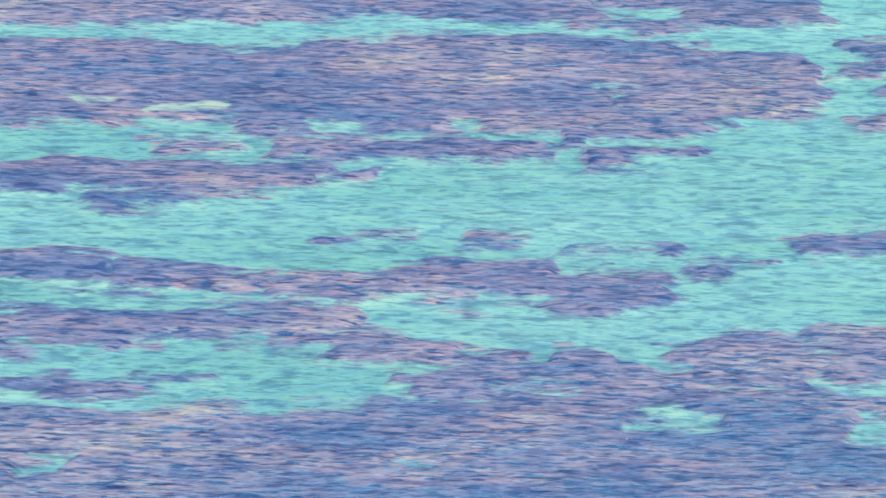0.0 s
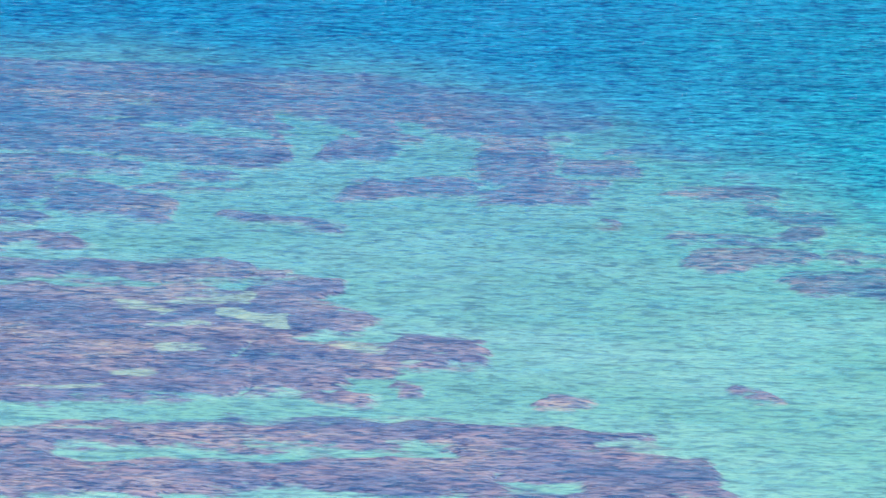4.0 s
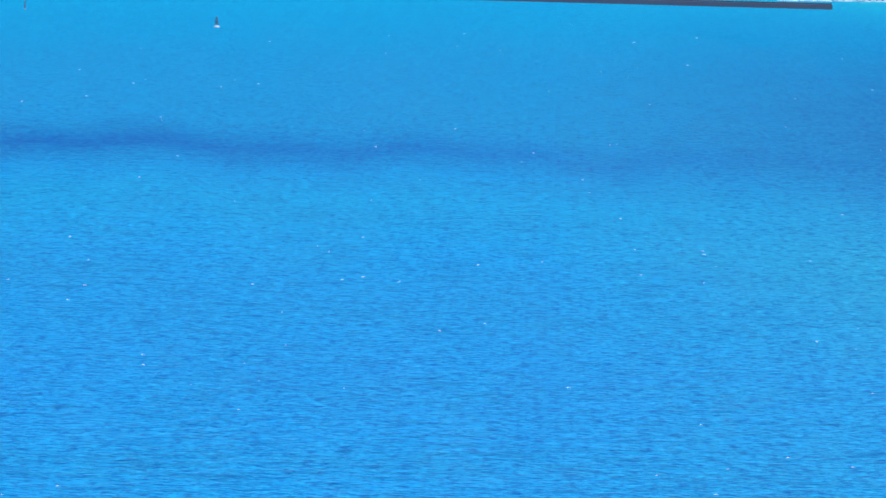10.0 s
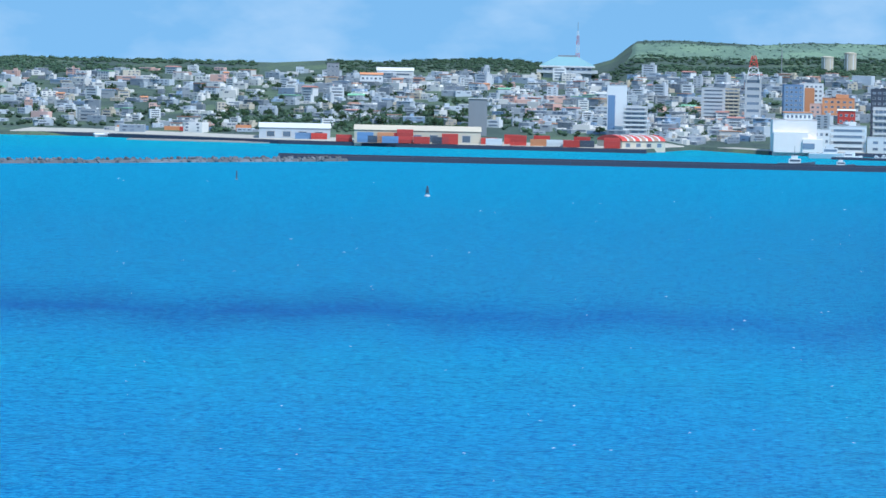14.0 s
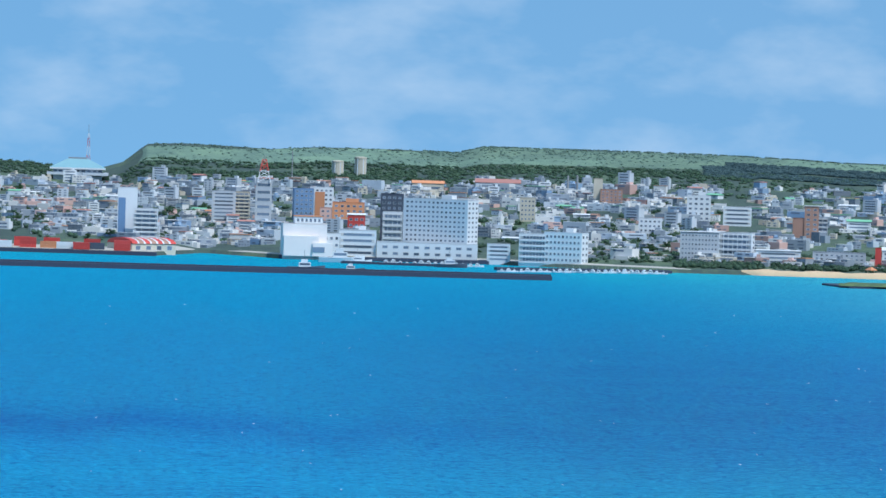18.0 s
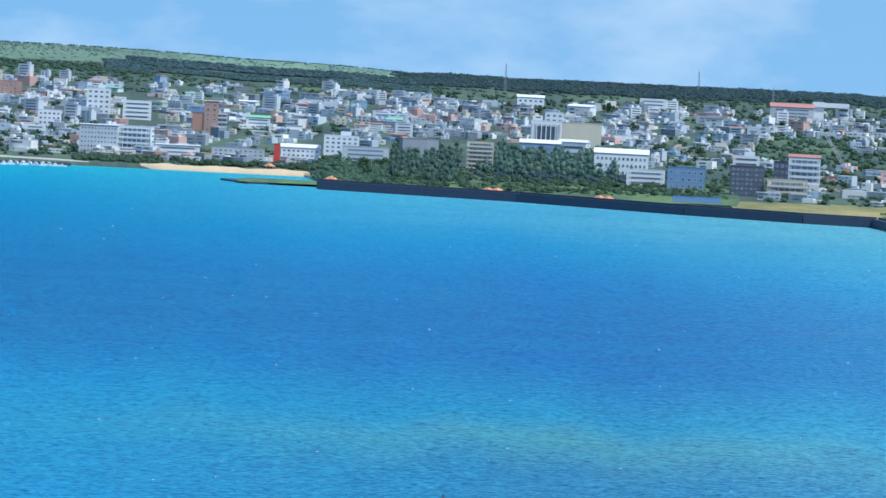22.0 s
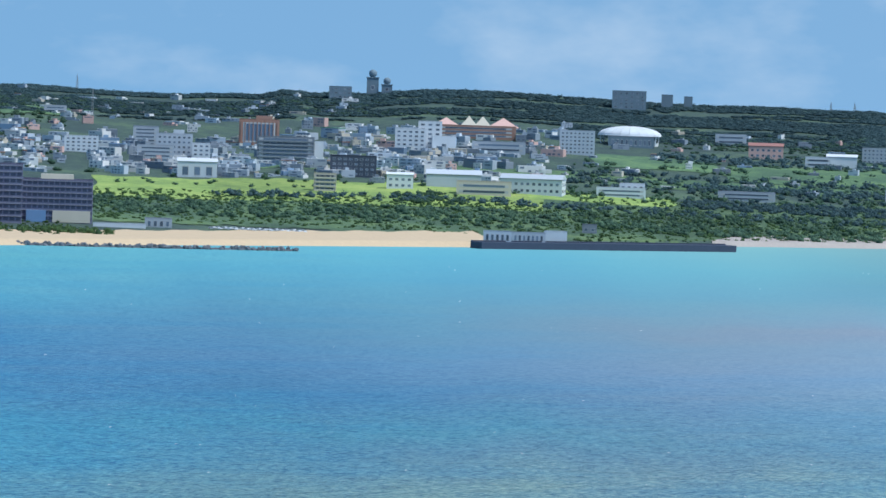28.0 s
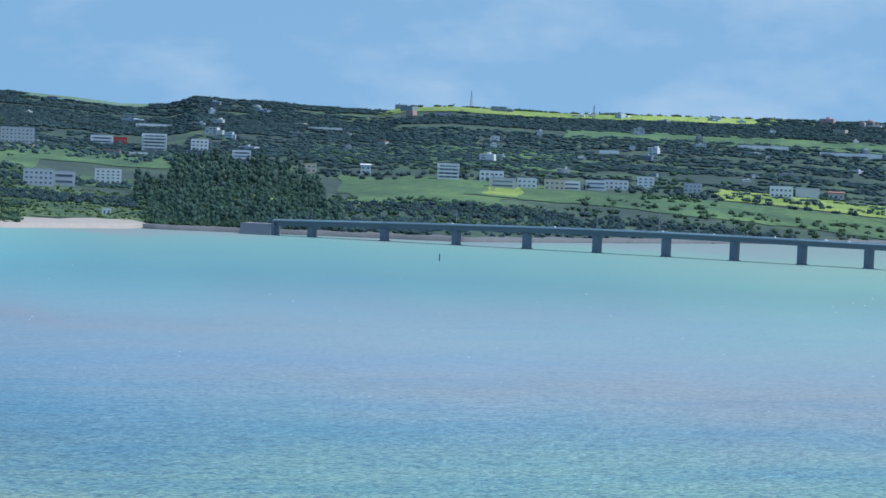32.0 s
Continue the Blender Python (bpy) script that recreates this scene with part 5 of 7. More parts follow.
def houses(a0, a1, d0, d1, n, kind):
    """Houses spread over a quarter: the nearest as things of their own, the crowd behind joined."""
    if not HOUSES:
        HOUSES.extend([house_pattern(i), 0] for i in range(20))
    n = int(n * 2.9) if kind == "town" else int(n * 1.5)
    for k in range(n):
        az, d = a0 + (a1 - a0) * ((k * 0.61803 + RNG.uniform(0, 0.3)) % 1.0), d0 + (d1 - d0) * ((k + RNG.uniform(0, 1)) / n)
        turn = RNG.choice([-36, -28, -22, -12, 0, 10])
        base = Matrix.Translation(at_polar(az, d, float(ground_z(az, d)))) @ pose(0, 0, 0, 0, 0, -az + turn)
        if k % 8 or HOUSE_COUNT[0] >= 290 or kind == "farm":
            s = RNG.uniform(0.55, 0.98) if kind == "town" else RNG.uniform(0.4, 0.8)
            far_house(base @ Matrix.Diagonal((s, s, s, 1)))
            continue
        HOUSE_COUNT[0] += 1
        s = RNG.uniform(0.65, 1.0)
        m = base @ Matrix.Diagonal((s * RNG.uniform(0.8, 1.3), s, s * RNG.uniform(0.85, 1.1), 1))
        i = int(RNG.integers(20)) if kind == "town" else int(RNG.choice([0, 2, 3, 8, 10, 12, 18]))
        if HOUSES[i][1]:
            copy_thing(HOUSES[i][0], m)
        else:
            HOUSES[i][0].matrix_basis, HOUSES[i][1] = m, 1

# ---- shore works and landmarks ----


def annex(root, name, dx, z0, w, h, dep, dy, paint, label=""):
    """A further volume of a building, as its part."""
    part(name, boxes((dx - w / 2, dx + w / 2, dy - dep / 2, dy + dep / 2, z0, z0 + h)), PAINTS[paint], root, label)


def polyline(points, step):
    """Evenly spaced stations along a line of (bearing, distance)."""
    xy = [at_polar(a, d) for a, d in points]
    out = []
    for p, q in zip(xy, xy[1:]):
        n = max(1, round((q - p).length / step))
        out += [p.lerp(q, i / n) for i in range(n)]
    return out + [xy[-1]]


def long_wall(name, points, top, thick, mat, label, step=16.0, lip=0.9, base=-3.0, piece="wall_block", cat="sea wall", foot=0.0):
    """A sea wall of cast blocks along a line: battered face, parapet on the seaward side."""
    root = new(name)
    st = polyline(points, step)
    root.matrix_basis = Matrix.Translation(st[0])
    for p, q in zip(st, st[1:]):
        v = q - p
        L = v.length - 0.06
        bm = prism([(-thick / 2 - foot, base), (thick / 2, base), (thick / 2, top), (-thick / 2 + 1.2, top), (-thick / 2 + 1.2, top + lip), (-thick / 2 + 0.2, top + lip), (-thick / 2, top - 0.4)], 0.0, L)
        o = part(piece, bm, mat, root)
        o.matrix_basis = Matrix.Translation(p - st[0]) @ pose(0, 0, 0, 0, 0, math.degrees(math.atan2(-v.x, v.y)))
    return tagged(root, label, cat)


def rock_meshes():
    out = []
    for k in range(6):
        bm = bmesh.new()
        bmesh.ops.create_icosphere(bm, subdivisions=1, radius=1.0)
        for v in bm.verts:
            v.co *= RNG.uniform(0.65, 1.25)
            v.co.z *= 0.8
        me = bpy.data.meshes.new("rock")
        bm.to_mesh(me)
        bm.free()
        me.materials.append(MAT_ROCK)
        out.append(me)
    return out


ROCKS = rock_meshes()


def rubble(name, points, n, size, width, height, label):
    """A bank of armour stones: a core, and stones heaped on it."""
    root = new(name)
    st = polyline(points, 4.0)
    root.matrix_basis = Matrix.Translation(st[0])
    for p, q in zip(st[::6], st[6::6] + [st[-1]]):
        if (q - p).length < 0.5:
            continue
        v = q - p
        o = part("core", prism([(-width / 2, -2.5), (width / 2, -2.5), (width * 0.2, height * 0.55), (-width * 0.2, height * 0.55)], 0, v.length), MAT_ROCK, root)
        o.matrix_basis = Matrix.Translation(p - st[0]) @ pose(0, 0, 0, 0, 0, math.degrees(math.atan2(-v.x, v.y)))
    for k in range(n):
        u = RNG.uniform(0, len(st) - 1.001)
        p = st[int(u)].lerp(st[int(u) + 1], u % 1)
        t = RNG.uniform(-1, 1)
        o = part("rock", ROCKS[k % 6], None, root)
        s = size * RNG.uniform(0.6, 1.25)
        o.matrix_basis = Matrix.Translation(p - st[0] + Vector((RNG.uniform(-1, 1), t * width * 0.45, height * (1 - abs(t)) * 0.75 + RNG.uniform(-0.3, 0.3)))) @ pose(0, 0, 0, *RNG.uniform(0, 360, 3)) @ Matrix.Diagonal((s, s, s, 1))
    return tagged(root, label, "breakwater")


def strip(name, a0, a1, off0, off1, mat, lift, label, cat, wob=6.0):
    """A band of ground that follows the shore line."""
    n = max(12, int((a1 - a0) * 16))
    a = np.linspace(a0, a1, n)
    U, V = np.meshgrid(a, np.linspace(0, 1, 15))
    D = coast(U) + off0 + (off1 - off0) * V + wob * V * np.sin(U * 9.0) + wob * 0.5 * V * np.sin(U * 23.0)
    edge = np.minimum(1, np.minimum((U - a0), (a1 - U)) / 0.25 + 0.05)
    D = coast(U) + (D - coast(U)) * np.clip(edge, 0.1, 1)
    Z = np.where(V < 0.01, -0.3, ground_z(U, np.maximum(D, coast(U))) + lift)
    me = grid_mesh(name, D * np.sin(np.radians(U)), D * np.cos(np.radians(U)), Z)
    me.materials.append(mat)
    return tagged(new(name, me), label, cat, kind="structure")


BOX_C = {}


def container(az, d, x, level, colour, turn=0.0):
    """A ribbed freight container."""
    if colour not in BOX_C:
        bm = boxes((-6.1, 6.1, -1.2, 1.2, 0, 2.55))
        for k in range(20):
            cx = -5.8 + k * 0.61
            box(bm, cx, cx + 0.3, -1.27, -1.2, 0.15, 2.4)
        me = bpy.data.meshes.new("container_body")
        bm.to_mesh(me)
        bm.free()
        me.materials.append(PAINTS[colour])
        door = bpy.data.meshes.new("container_door")
        bm = boxes((6.1, 6.18, -1.1, -0.03, 0.1, 2.45), (6.1, 6.18, 0.03, 1.1, 0.1, 2.45))
        bm.to_mesh(door)
        bm.free()
        door.materials.append(PAINTS[colour])
        BOX_C[colour] = (me, door)
    root = stand("freight_container", az, d, turn, z=3.0 + 2.6 * level)
    root.matrix_basis = root.matrix_basis @ Matrix.Translation((x, 0, 0))
    part("container_body", BOX_C[colour][0], None, root)
    part("container_door", BOX_C[colour][1], None, root)
    return tagged(root, "%s steel freight container stacked on the quay" % {"red": "red", "blue": "blue", "orange": "orange", "white": "white", "dark": "dark"}[colour], "container", "containers on the quay")


def containers(az, d, w, h, colour):
    """A stack that many metres wide and high."""
    for i in range(max(1, round(w / 12.4))):
        for k in range(max(1, math.ceil(h / 2.6))):
            if k > 1 and RNG.uniform() < 0.3:
                break
            container(az, d, (i - w / 24.8 + 0.5) * 12.4, k, colour)


def boat(az, d, length, turn=0.0, kind="white"):
    """A small boat: hull, deck house, mast."""
    L = length
    root = stand("boat", az, d, turn, z=0.0)
    bm = bmesh.new()
    rings = []
    for k in range(7):
        x = -L / 2 + L * k / 6
        b = L * 0.15 * (1 - max(0, (k - 3) / 3.0) ** 2 * 0.93)
        rise = L * 0.05 * max(0, (k - 2) / 4) ** 2
        rings.append([bm.verts.new(p) for p in ((x, -b, L * 0.1 + rise), (x, -b * 0.75, -0.3), (x, b * 0.75, -0.3), (x, b, L * 0.1 + rise))])
    for a, b in zip(rings, rings[1:]):
        for i in range(4):
            bm.faces.new((a[i], a[(i + 1) % 4], b[(i + 1) % 4], b[i]))
    bm.faces.new(rings[0])
    bm.faces.new(rings[-1][::-1])
    bmesh.ops.recalc_face_normals(bm, faces=bm.faces)
    part("hull", bm, MAT_DARK if kind == "dark" else MAT_WHITE, root)
    part("deck_house", boxes((-L * 0.2, L * 0.12, -L * 0.09, L * 0.09, L * 0.09, L * 0.22), (-L * 0.14, L * 0.04, -L * 0.07, L * 0.07, L * 0.22, L * 0.3)), MAT_WHITE, root)
    part("cabin_window", boxes((-L * 0.17, L * 0.1, -L * 0.094, L * 0.094, L * 0.15, L * 0.2)), MAT_GLASS, root)
    bm = bmesh.new()
    rod(bm, (-L * 0.05, 0, L * 0.3), (-L * 0.05, 0, L * 0.55), max(0.08, L * 0.008), 5)
    part("mast", bm, MAT_STEEL, root)
    return tagged(root, "%s boat moored in the harbour" % ("long dark-hulled work" if kind == "dark" else ("large white patrol" if L > 25 else "small white")), "boat", "harbour boats")


def gazebo(az, d, z=None):
    """An open shelter with an orange hipped roof."""
    root = stand("gazebo", az, d, z=z)
    part("roof", lathe([(4.6, 2.7), (4.6, 2.95), (2.2, 4.4), (0.3, 5.2)], 4), MAT_ORANGE, root, "orange hipped roof")
    for x in (-2.5, 2.5):
        for y in (-2.5, 2.5):
            part("post", boxes((x - 0.15, x + 0.15, y - 0.15, y + 0.15, -1.0, 2.8)), MAT_CREAM, root)
    part("bench", boxes((-2.2, 2.2, 1.6, 2.1, 0.35, 0.5), (-2.0, -1.8, 1.6, 2.1, -0.8, 0.35), (1.8, 2.0, 1.6, 2.1, -0.8, 0.35)), MAT_GREY, root)
    return tagged(root, "open shelter with an orange hipped roof behind the sea wall", "gazebo", "seaside shelters")


def car_meshes():
    body = prism([(-2.1, 0.35), (2.1, 0.35), (2.1, 0.85), (1.3, 0.95), (0.7, 1.45), (-1.2, 1.45), (-1.9, 0.95), (-2.1, 0.9)], -0.85, 0.85)
    glass = prism([(-1.75, 0.98), (1.15, 0.98), (0.65, 1.38), (-1.15, 1.38)], -0.87, 0.87)
    wheel = bmesh.new()
    rod(wheel, (0, -0.9, 0.32), (0, -0.65, 0.32), 0.32, 10)
    out = []
    for name, bm, mat in (("car_body", body, MAT_WHITE), ("side_glass", glass, MAT_GLASS), ("wheel", wheel, MAT_ASPHALT)):
        me = bpy.data.meshes.new(name)
        bm.to_mesh(me)
        bm.free()
        me.materials.append(mat)
        out.append(me)
    return out


CAR = car_meshes()


def car(m, where):
    root = new("car")
    root.matrix_basis = m
    part("body", CAR[0], None, root)
    part("side_glass", CAR[1], None, root)
    for x in (-1.3, 1.3):
        for y in (0, 1.55):
            part("wheel", CAR[2], None, root).location = (x, y, 0)
    return tagged(root, "small white car %s" % where, "car", "cars " + where)


def shell_dome(az, d, w, rise, z, label):
    root = stand("shallow_dome", az, d, z=z)
    prof = [(w / 2 * math.cos(t), rise * math.sin(t)) for t in np.linspace(0.0, 1.45, 9)]
    n = 20
    for k in range(n):
        bm = bmesh.new()
        a0, a1 = 2 * math.pi * k / n, 2 * math.pi * (k + 0.97) / n
        va = [bm.verts.new((r * math.cos(a0), r * 0.7 * math.sin(a0), y)) for r, y in prof]
        vb = [bm.verts.new((r * math.cos(a1), r * 0.7 * math.sin(a1), y)) for r, y in prof]
        for i in range(len(prof) - 1):
            bm.faces.new((va[i], vb[i], vb[i + 1], va[i + 1]))
        part("roof_gore", bm, MAT_WHITE, root)
    part("rim", lathe([(w / 2 - 0.6, -0.9), (w / 2 + 0.3, -0.6), (w / 2 + 0.3, 0.0), (w / 2 - 0.6, 0.1)], 40), MAT_WHITE, root).scale = (1, 0.7, 1)
    for k in range(10):
        a = 2 * math.pi * k / 10 + 0.15
        bm = bmesh.new()
        rod(bm, (w * 0.45 * math.cos(a), w * 0.315 * math.sin(a), -9), (w * 0.47 * math.cos(a), w * 0.33 * math.sin(a), -0.6), 0.6, 6)
        part("column", bm, MAT_WHITE, root)
    return tagged(root, label, "hall")


def radome(az, d, r, h, label, tower="grey"):
    root = stand("radome", az, d)
    part("ball", lathe([(r * 0.35, h - r * 0.95)] + [(r * math.cos(t), h + r * math.sin(t)) for t in np.linspace(-1.1, 1.45, 10)], 20), MAT_WHITE if tower == "grey" else MAT_SLATE, root, "round dome")
    w = r * (1.45 if tower == "slate" else 0.8)
    part("tower", boxes((-w, w, -w, w, -3, h - r * 0.9), (-w * 1.1, w * 1.1, -w * 1.1, w * 1.1, h - r * 1.1, h - r * 0.85)), PAINTS[tower], root)
    window(root, 0, -w, h * 0.35, r * 0.9, h * 0.2)
    return tagged(root, label, "radome")


def tank(az, d, h, r, label):
    root = stand("water_tower", az, d)
    part("drum", lathe([(r, -3), (r, h * 0.9), (r * 1.08, h * 0.91), (r * 1.08, h), (r * 0.5, h + 0.6)], 14), MAT_CREAM, root)
    for k in range(6):
        a = k * math.pi / 3
        part("rib", boxes((-0.35, 0.35, -0.3, 0.3, 0, h * 0.9)), MAT_WHITE, root).matrix_basis = Matrix.Translation((r * math.cos(a), r * math.sin(a), 0)) @ pose(0, 0, 0, 0, 0, math.degrees(a) + 90)
    return tagged(root, label, "water tower")


def buoy(az, d, colour):
    root = stand("buoy", az, d, z=0.0)
    part("float", lathe([(1.0, -0.6), (1.6, -0.2), (1.6, 0.7), (0.9, 1.1)], 12), MAT_DARK if colour == "red" else MAT_PALE, root)
    bm = bmesh.new()
    for k in range(4):
        a = k * math.pi / 2
        rod(bm, (0.9 * math.cos(a), 0.9 * math.sin(a), 1.0), (0.45 * math.cos(a), 0.45 * math.sin(a), 4.6), 0.2, 4)
    part("cage", bm, PAINTS[colour], root)
    part("mid_panel", boxes((-0.65, 0.65, -0.65, 0.65, 2.2, 3.4)), MAT_WHITE if colour == "red" else PAINTS[colour], root)
    part("lantern", lathe([(0.5, 4.6), (0.55, 5.4), (0.2, 6.0)], 8), PAINTS[colour], root)
    return tagged(root, "%s navigation buoy floating in the bay" % ("red and white" if colour == "red" else "dark green"), "buoy")


def gymnasium(az, d, w, h):
    root = stand("gymnasium", az, d)
    part("wall", walls(w * 0.82, 40, h * 0.45), MAT_PALE, root)
    part("terrace", boxes((-w * 0.52, w * 0.52, -24, 24, h * 0.18, h * 0.3)), MAT_PALE, root)
    part("eaves", boxes((-w * 0.47, w * 0.47, -23, 23, h * 0.45, h * 0.52)), MAT_WHITE, root)
    bm = bmesh.new()
    z0, z1 = h * 0.52, h * 0.93
    a = [bm.verts.new(p) for p in ((-w * 0.47, -23, z0), (w * 0.47, -23, z0), (w * 0.47, 23, z0), (-w * 0.47, 23, z0))]
    b = [bm.verts.new(p) for p in ((-w * 0.18, -8, z1), (w * 0.18, -8, z1), (w * 0.18, 8, z1), (-w * 0.18, 8, z1))]
    for i in range(4):
        bm.faces.new((a[i], a[(i + 1) % 4], b[(i + 1) % 4], b[i]))
    bm.faces.new(b)
    part("roof", bm, MAT_TEAL, root, "pale teal sheet roof")
    part("ridge_vent", boxes((-w * 0.16, w * 0.16, -6, 6, z1 - 0.2, h)), MAT_GREY, root)
    for k in range(9):
        window(root, -w * 0.38 + w * 0.76 * k / 8, -20, h * 0.37, w * 0.07, h * 0.1)
    return tagged(root, "broad sports hall with a pale teal hipped roof among trees", "gymnasium")


def arched_store(az, d, w, h):
    root = stand("arched_warehouse", az, d, 33, z=3.0)
    part("wall", walls(w, 34, h * 0.55), MAT_CREAM, root)
    n = 7
    for k in range(n):
        x0, x1 = -w / 2 + w * k / n, -w / 2 + w * (k + 1) / n
        arc = [(17.6 * math.cos(t), h * 0.55 + h * 0.45 * math.sin(t)) for t in np.linspace(math.pi, 0, 9)]
        bm = prism(arc, x0, x1 - 0.05)
        bmesh.ops.rotate(bm, verts=bm.verts, matrix=Matrix.Rotation(radians(90), 3, "Z"))
        part("roof_bay", bm, MAT_RED if k % 2 == 0 else MAT_BROWN, root, "red arched roof sheet")
        if k:
            arc2 = [(x * 1.02, (z - h * 0.55) * 1.04 + h * 0.55) for x, z in arc]
            bm = prism(arc2, x0 - 0.7, x0 + 0.7)
            bmesh.ops.rotate(bm, verts=bm.verts, matrix=Matrix.Rotation(radians(90), 3, "Z"))
            part("roof_rib", bm, MAT_WHITE, root, "white roof stripe")
    for k in range(4):
        window(root, -w * 0.36 + w * 0.24 * k, -17, h * 0.22, w * 0.12, h * 0.36, name="loading_door")
    return tagged(root, "port warehouse with a red and white striped arched roof", "warehouse")


def crane(az, d, reach, lean):
    root = stand("crawler_crane", az, d)
    part("body", boxes((-3, 3, -1.8, 1.8, 1.0, 3.8), (-2.5, 2.5, -2.2, -1.4, 0, 1.1), (-2.5, 2.5, 1.4, 2.2, 0, 1.1)), MAT_ORANGE, root)
    bm = bmesh.new()
    tip = Vector((-reach * math.sin(radians(lean)), 0, reach * math.cos(radians(lean))))
    side = Vector((math.cos(radians(lean)), 0, math.sin(radians(lean)))) * 0.9
    n = 18
    base = Vector((0, 0, 2.5))
    for k in range(n):
        p, q = base.lerp(base + tip, k / n), base.lerp(base + tip, (k + 1) / n)
        for s in (-1, 1):
            for y in (-0.8, 0.8):
                rod(bm, p + side * s + Vector((0, y, 0)), q + side * s + Vector((0, y, 0)), 0.24, 4)
            rod(bm, p + side * s, q - side * s, 0.16, 4)
    part("boom", bm, MAT_STEEL, root)
    return tagged(root, "crawler crane with a long grey lattice boom on waste ground", "crane")


def bridge():
    """The long girder bridge that leaves the island, on broad piers 50 m apart."""
    root = new("bridge")

    def spine(i):
        return Vector((1796 + 32 * i - 0.75 * i * i, 2855 - 45.2 * i, 9.8 + 6.4 * math.sin(min(1.0, max(0.0, (i + 1) / 7.0)) * 1.57)))
    root.matrix_basis = Matrix.Translation((1796, 2855, 0))
    o0 = Vector((1796, 2855, 0))
    for i in range(-1, 15):
        p = spine(max(i, -0.5)) - o0
        q = spine(i + 1) - o0
        v = q - p
        ang = math.degrees(math.atan2(-v.x, v.y))
        slope = math.degrees(math.atan2(v.z, math.hypot(v.x, v.y)))
        m = Matrix.Translation(p) @ pose(0, 0, 0, slope, 0, ang)
        L = v.length
        part("girder", prism([(-2.8, -3.6), (2.8, -3.6), (3.4, -1.0), (5.6, -0.7), (5.6, 0), (-5.6, 0), (-5.6, -0.7), (-3.4, -1.0)], 0.05, L - 0.05), MAT_GIRDER, root).matrix_basis = m
        part("carriageway", boxes((-5.2, 5.2, 0, L, 0.004, 0.08)), MAT_ROAD, root).matrix_basis = m
        for x in (-5.5, 5.3):
            part("parapet", boxes((x, x + 0.25, 0, L, 0.0, 0.9)), MAT_PALE, root).matrix_basis = m
        if i >= 0:
            h = p.z - 3.6
            pier = part("pier", prism([(-3.6, -4 - h), (3.6, -4 - h), (3.6, -0.1), (-3.6, -0.1)], -2.0, 2.0), MAT_GIRDER, root)
            pier.matrix_basis = Matrix.Translation(p + Vector((0, 0, -3.6))) @ pose(0, 0, 0, 0, 0, ang)
            part("pier_footing", boxes((-4.4, 4.4, -2.8, 2.8, -4 - h, 0.5 - h)), MAT_GIRDER, pier)
        if i % 2 == 0:
            bm = bmesh.new()
            rod(bm, (5.4, 2, 0.5), (5.4, 2, 8.5), 0.14, 5)
            rod(bm, (5.4, 2, 8.5), (3.6, 2, 8.8), 0.1, 5)
            part("lamp_post", bm, MAT_STEEL, root).matrix_basis = m
    tagged(root, "long low concrete girder bridge on broad piers leaving the island", "bridge")
    for i, s in ((3.4, -2.6), (4.9, 2.6), (5.7, -2.6), (6.6, -2.6), (7.3, 2.6), (7.7, -2.6), (1.9, 2.6)):
        k = math.floor(i)
        p, q = spine(k), spine(k + 1)
        v = q - p
        car(Matrix.Translation(p.lerp(q, i - k) + Vector((0, 0, 0.08))) @ pose(0, 0, 0, 0, 0, math.degrees(math.atan2(v.y, v.x))) @ Matrix.Translation((0, s, 0)), "on the bridge")
    # the approach bank on the island
    emb = new("bridge_abutment")
    b = spine(-0.5)
    emb.matrix_basis = Matrix.Translation((b.x, b.y, 0)) @ pose(0, 0, 0, 0, 0, 35)
    part("bank", prism([(-10, -3), (10, -3), (6.2, b.z - 2.6), (-6.2, b.z - 2.6)], 0.5, 24), MAT_GIRDER, emb, "dark stone-faced bank")
    part("wing_wall", boxes((-6.4, 6.4, -0.8, 0.5, -3, b.z - 0.1)), MAT_GIRDER, emb)
    part("approach_road", boxes((-5.2, 5.2, 0.5, 24, b.z - 2.596, b.z - 2.5)), MAT_ROAD, emb)
    tagged(emb, "concrete abutment where the bridge meets the island shore", "abutment")


def foam(n):
    """Small white flecks scattered over the open water: breaking crests, and sun glints modelled as mesh."""
    a = RNG.uniform(-8, 40, n)
    d = 600 * (2900 / 600) ** RNG.uniform(0, 1, n)
    keep = d < coast(a) - 60
    a, d = a[keep], d[keep]
    bm_co, faces = [], []
    for k, (az, dd) in enumerate(zip(a, d)):
        c = at_polar(az, dd, 0.05)
        L, W = RNG.uniform(0.15, 0.55) * (0.4 + dd / 2200), RNG.uniform(0.15, 0.4)
        i = len(bm_co)
        bm_co += [c + Vector((-L, -W, 0)), c + Vector((L * 0.2, -W * 0.6, 0.1)), c + Vector((L, 0, 0)), c + Vector((L * 0.1, W, 0)), c + Vector((-L * 0.3, 0, 0.22 * L + 0.05))]
        faces += [(i, i + 1, i + 4), (i + 1, i + 2, i + 4), (i + 2, i + 3, i + 4), (i + 3, i, i + 4)]
    me = bpy.data.meshes.new("crests_and_glints")
    me.from_pydata(bm_co, [], faces)
    me.materials.append(plain("foam", (0.85, 0.87, 0.88), 0.9, amount=0.05, big=0.0))
    return tagged(new("crests_and_glints", me), "scattered small white crests and sun glints on the open water", "foam", kind="stuff")


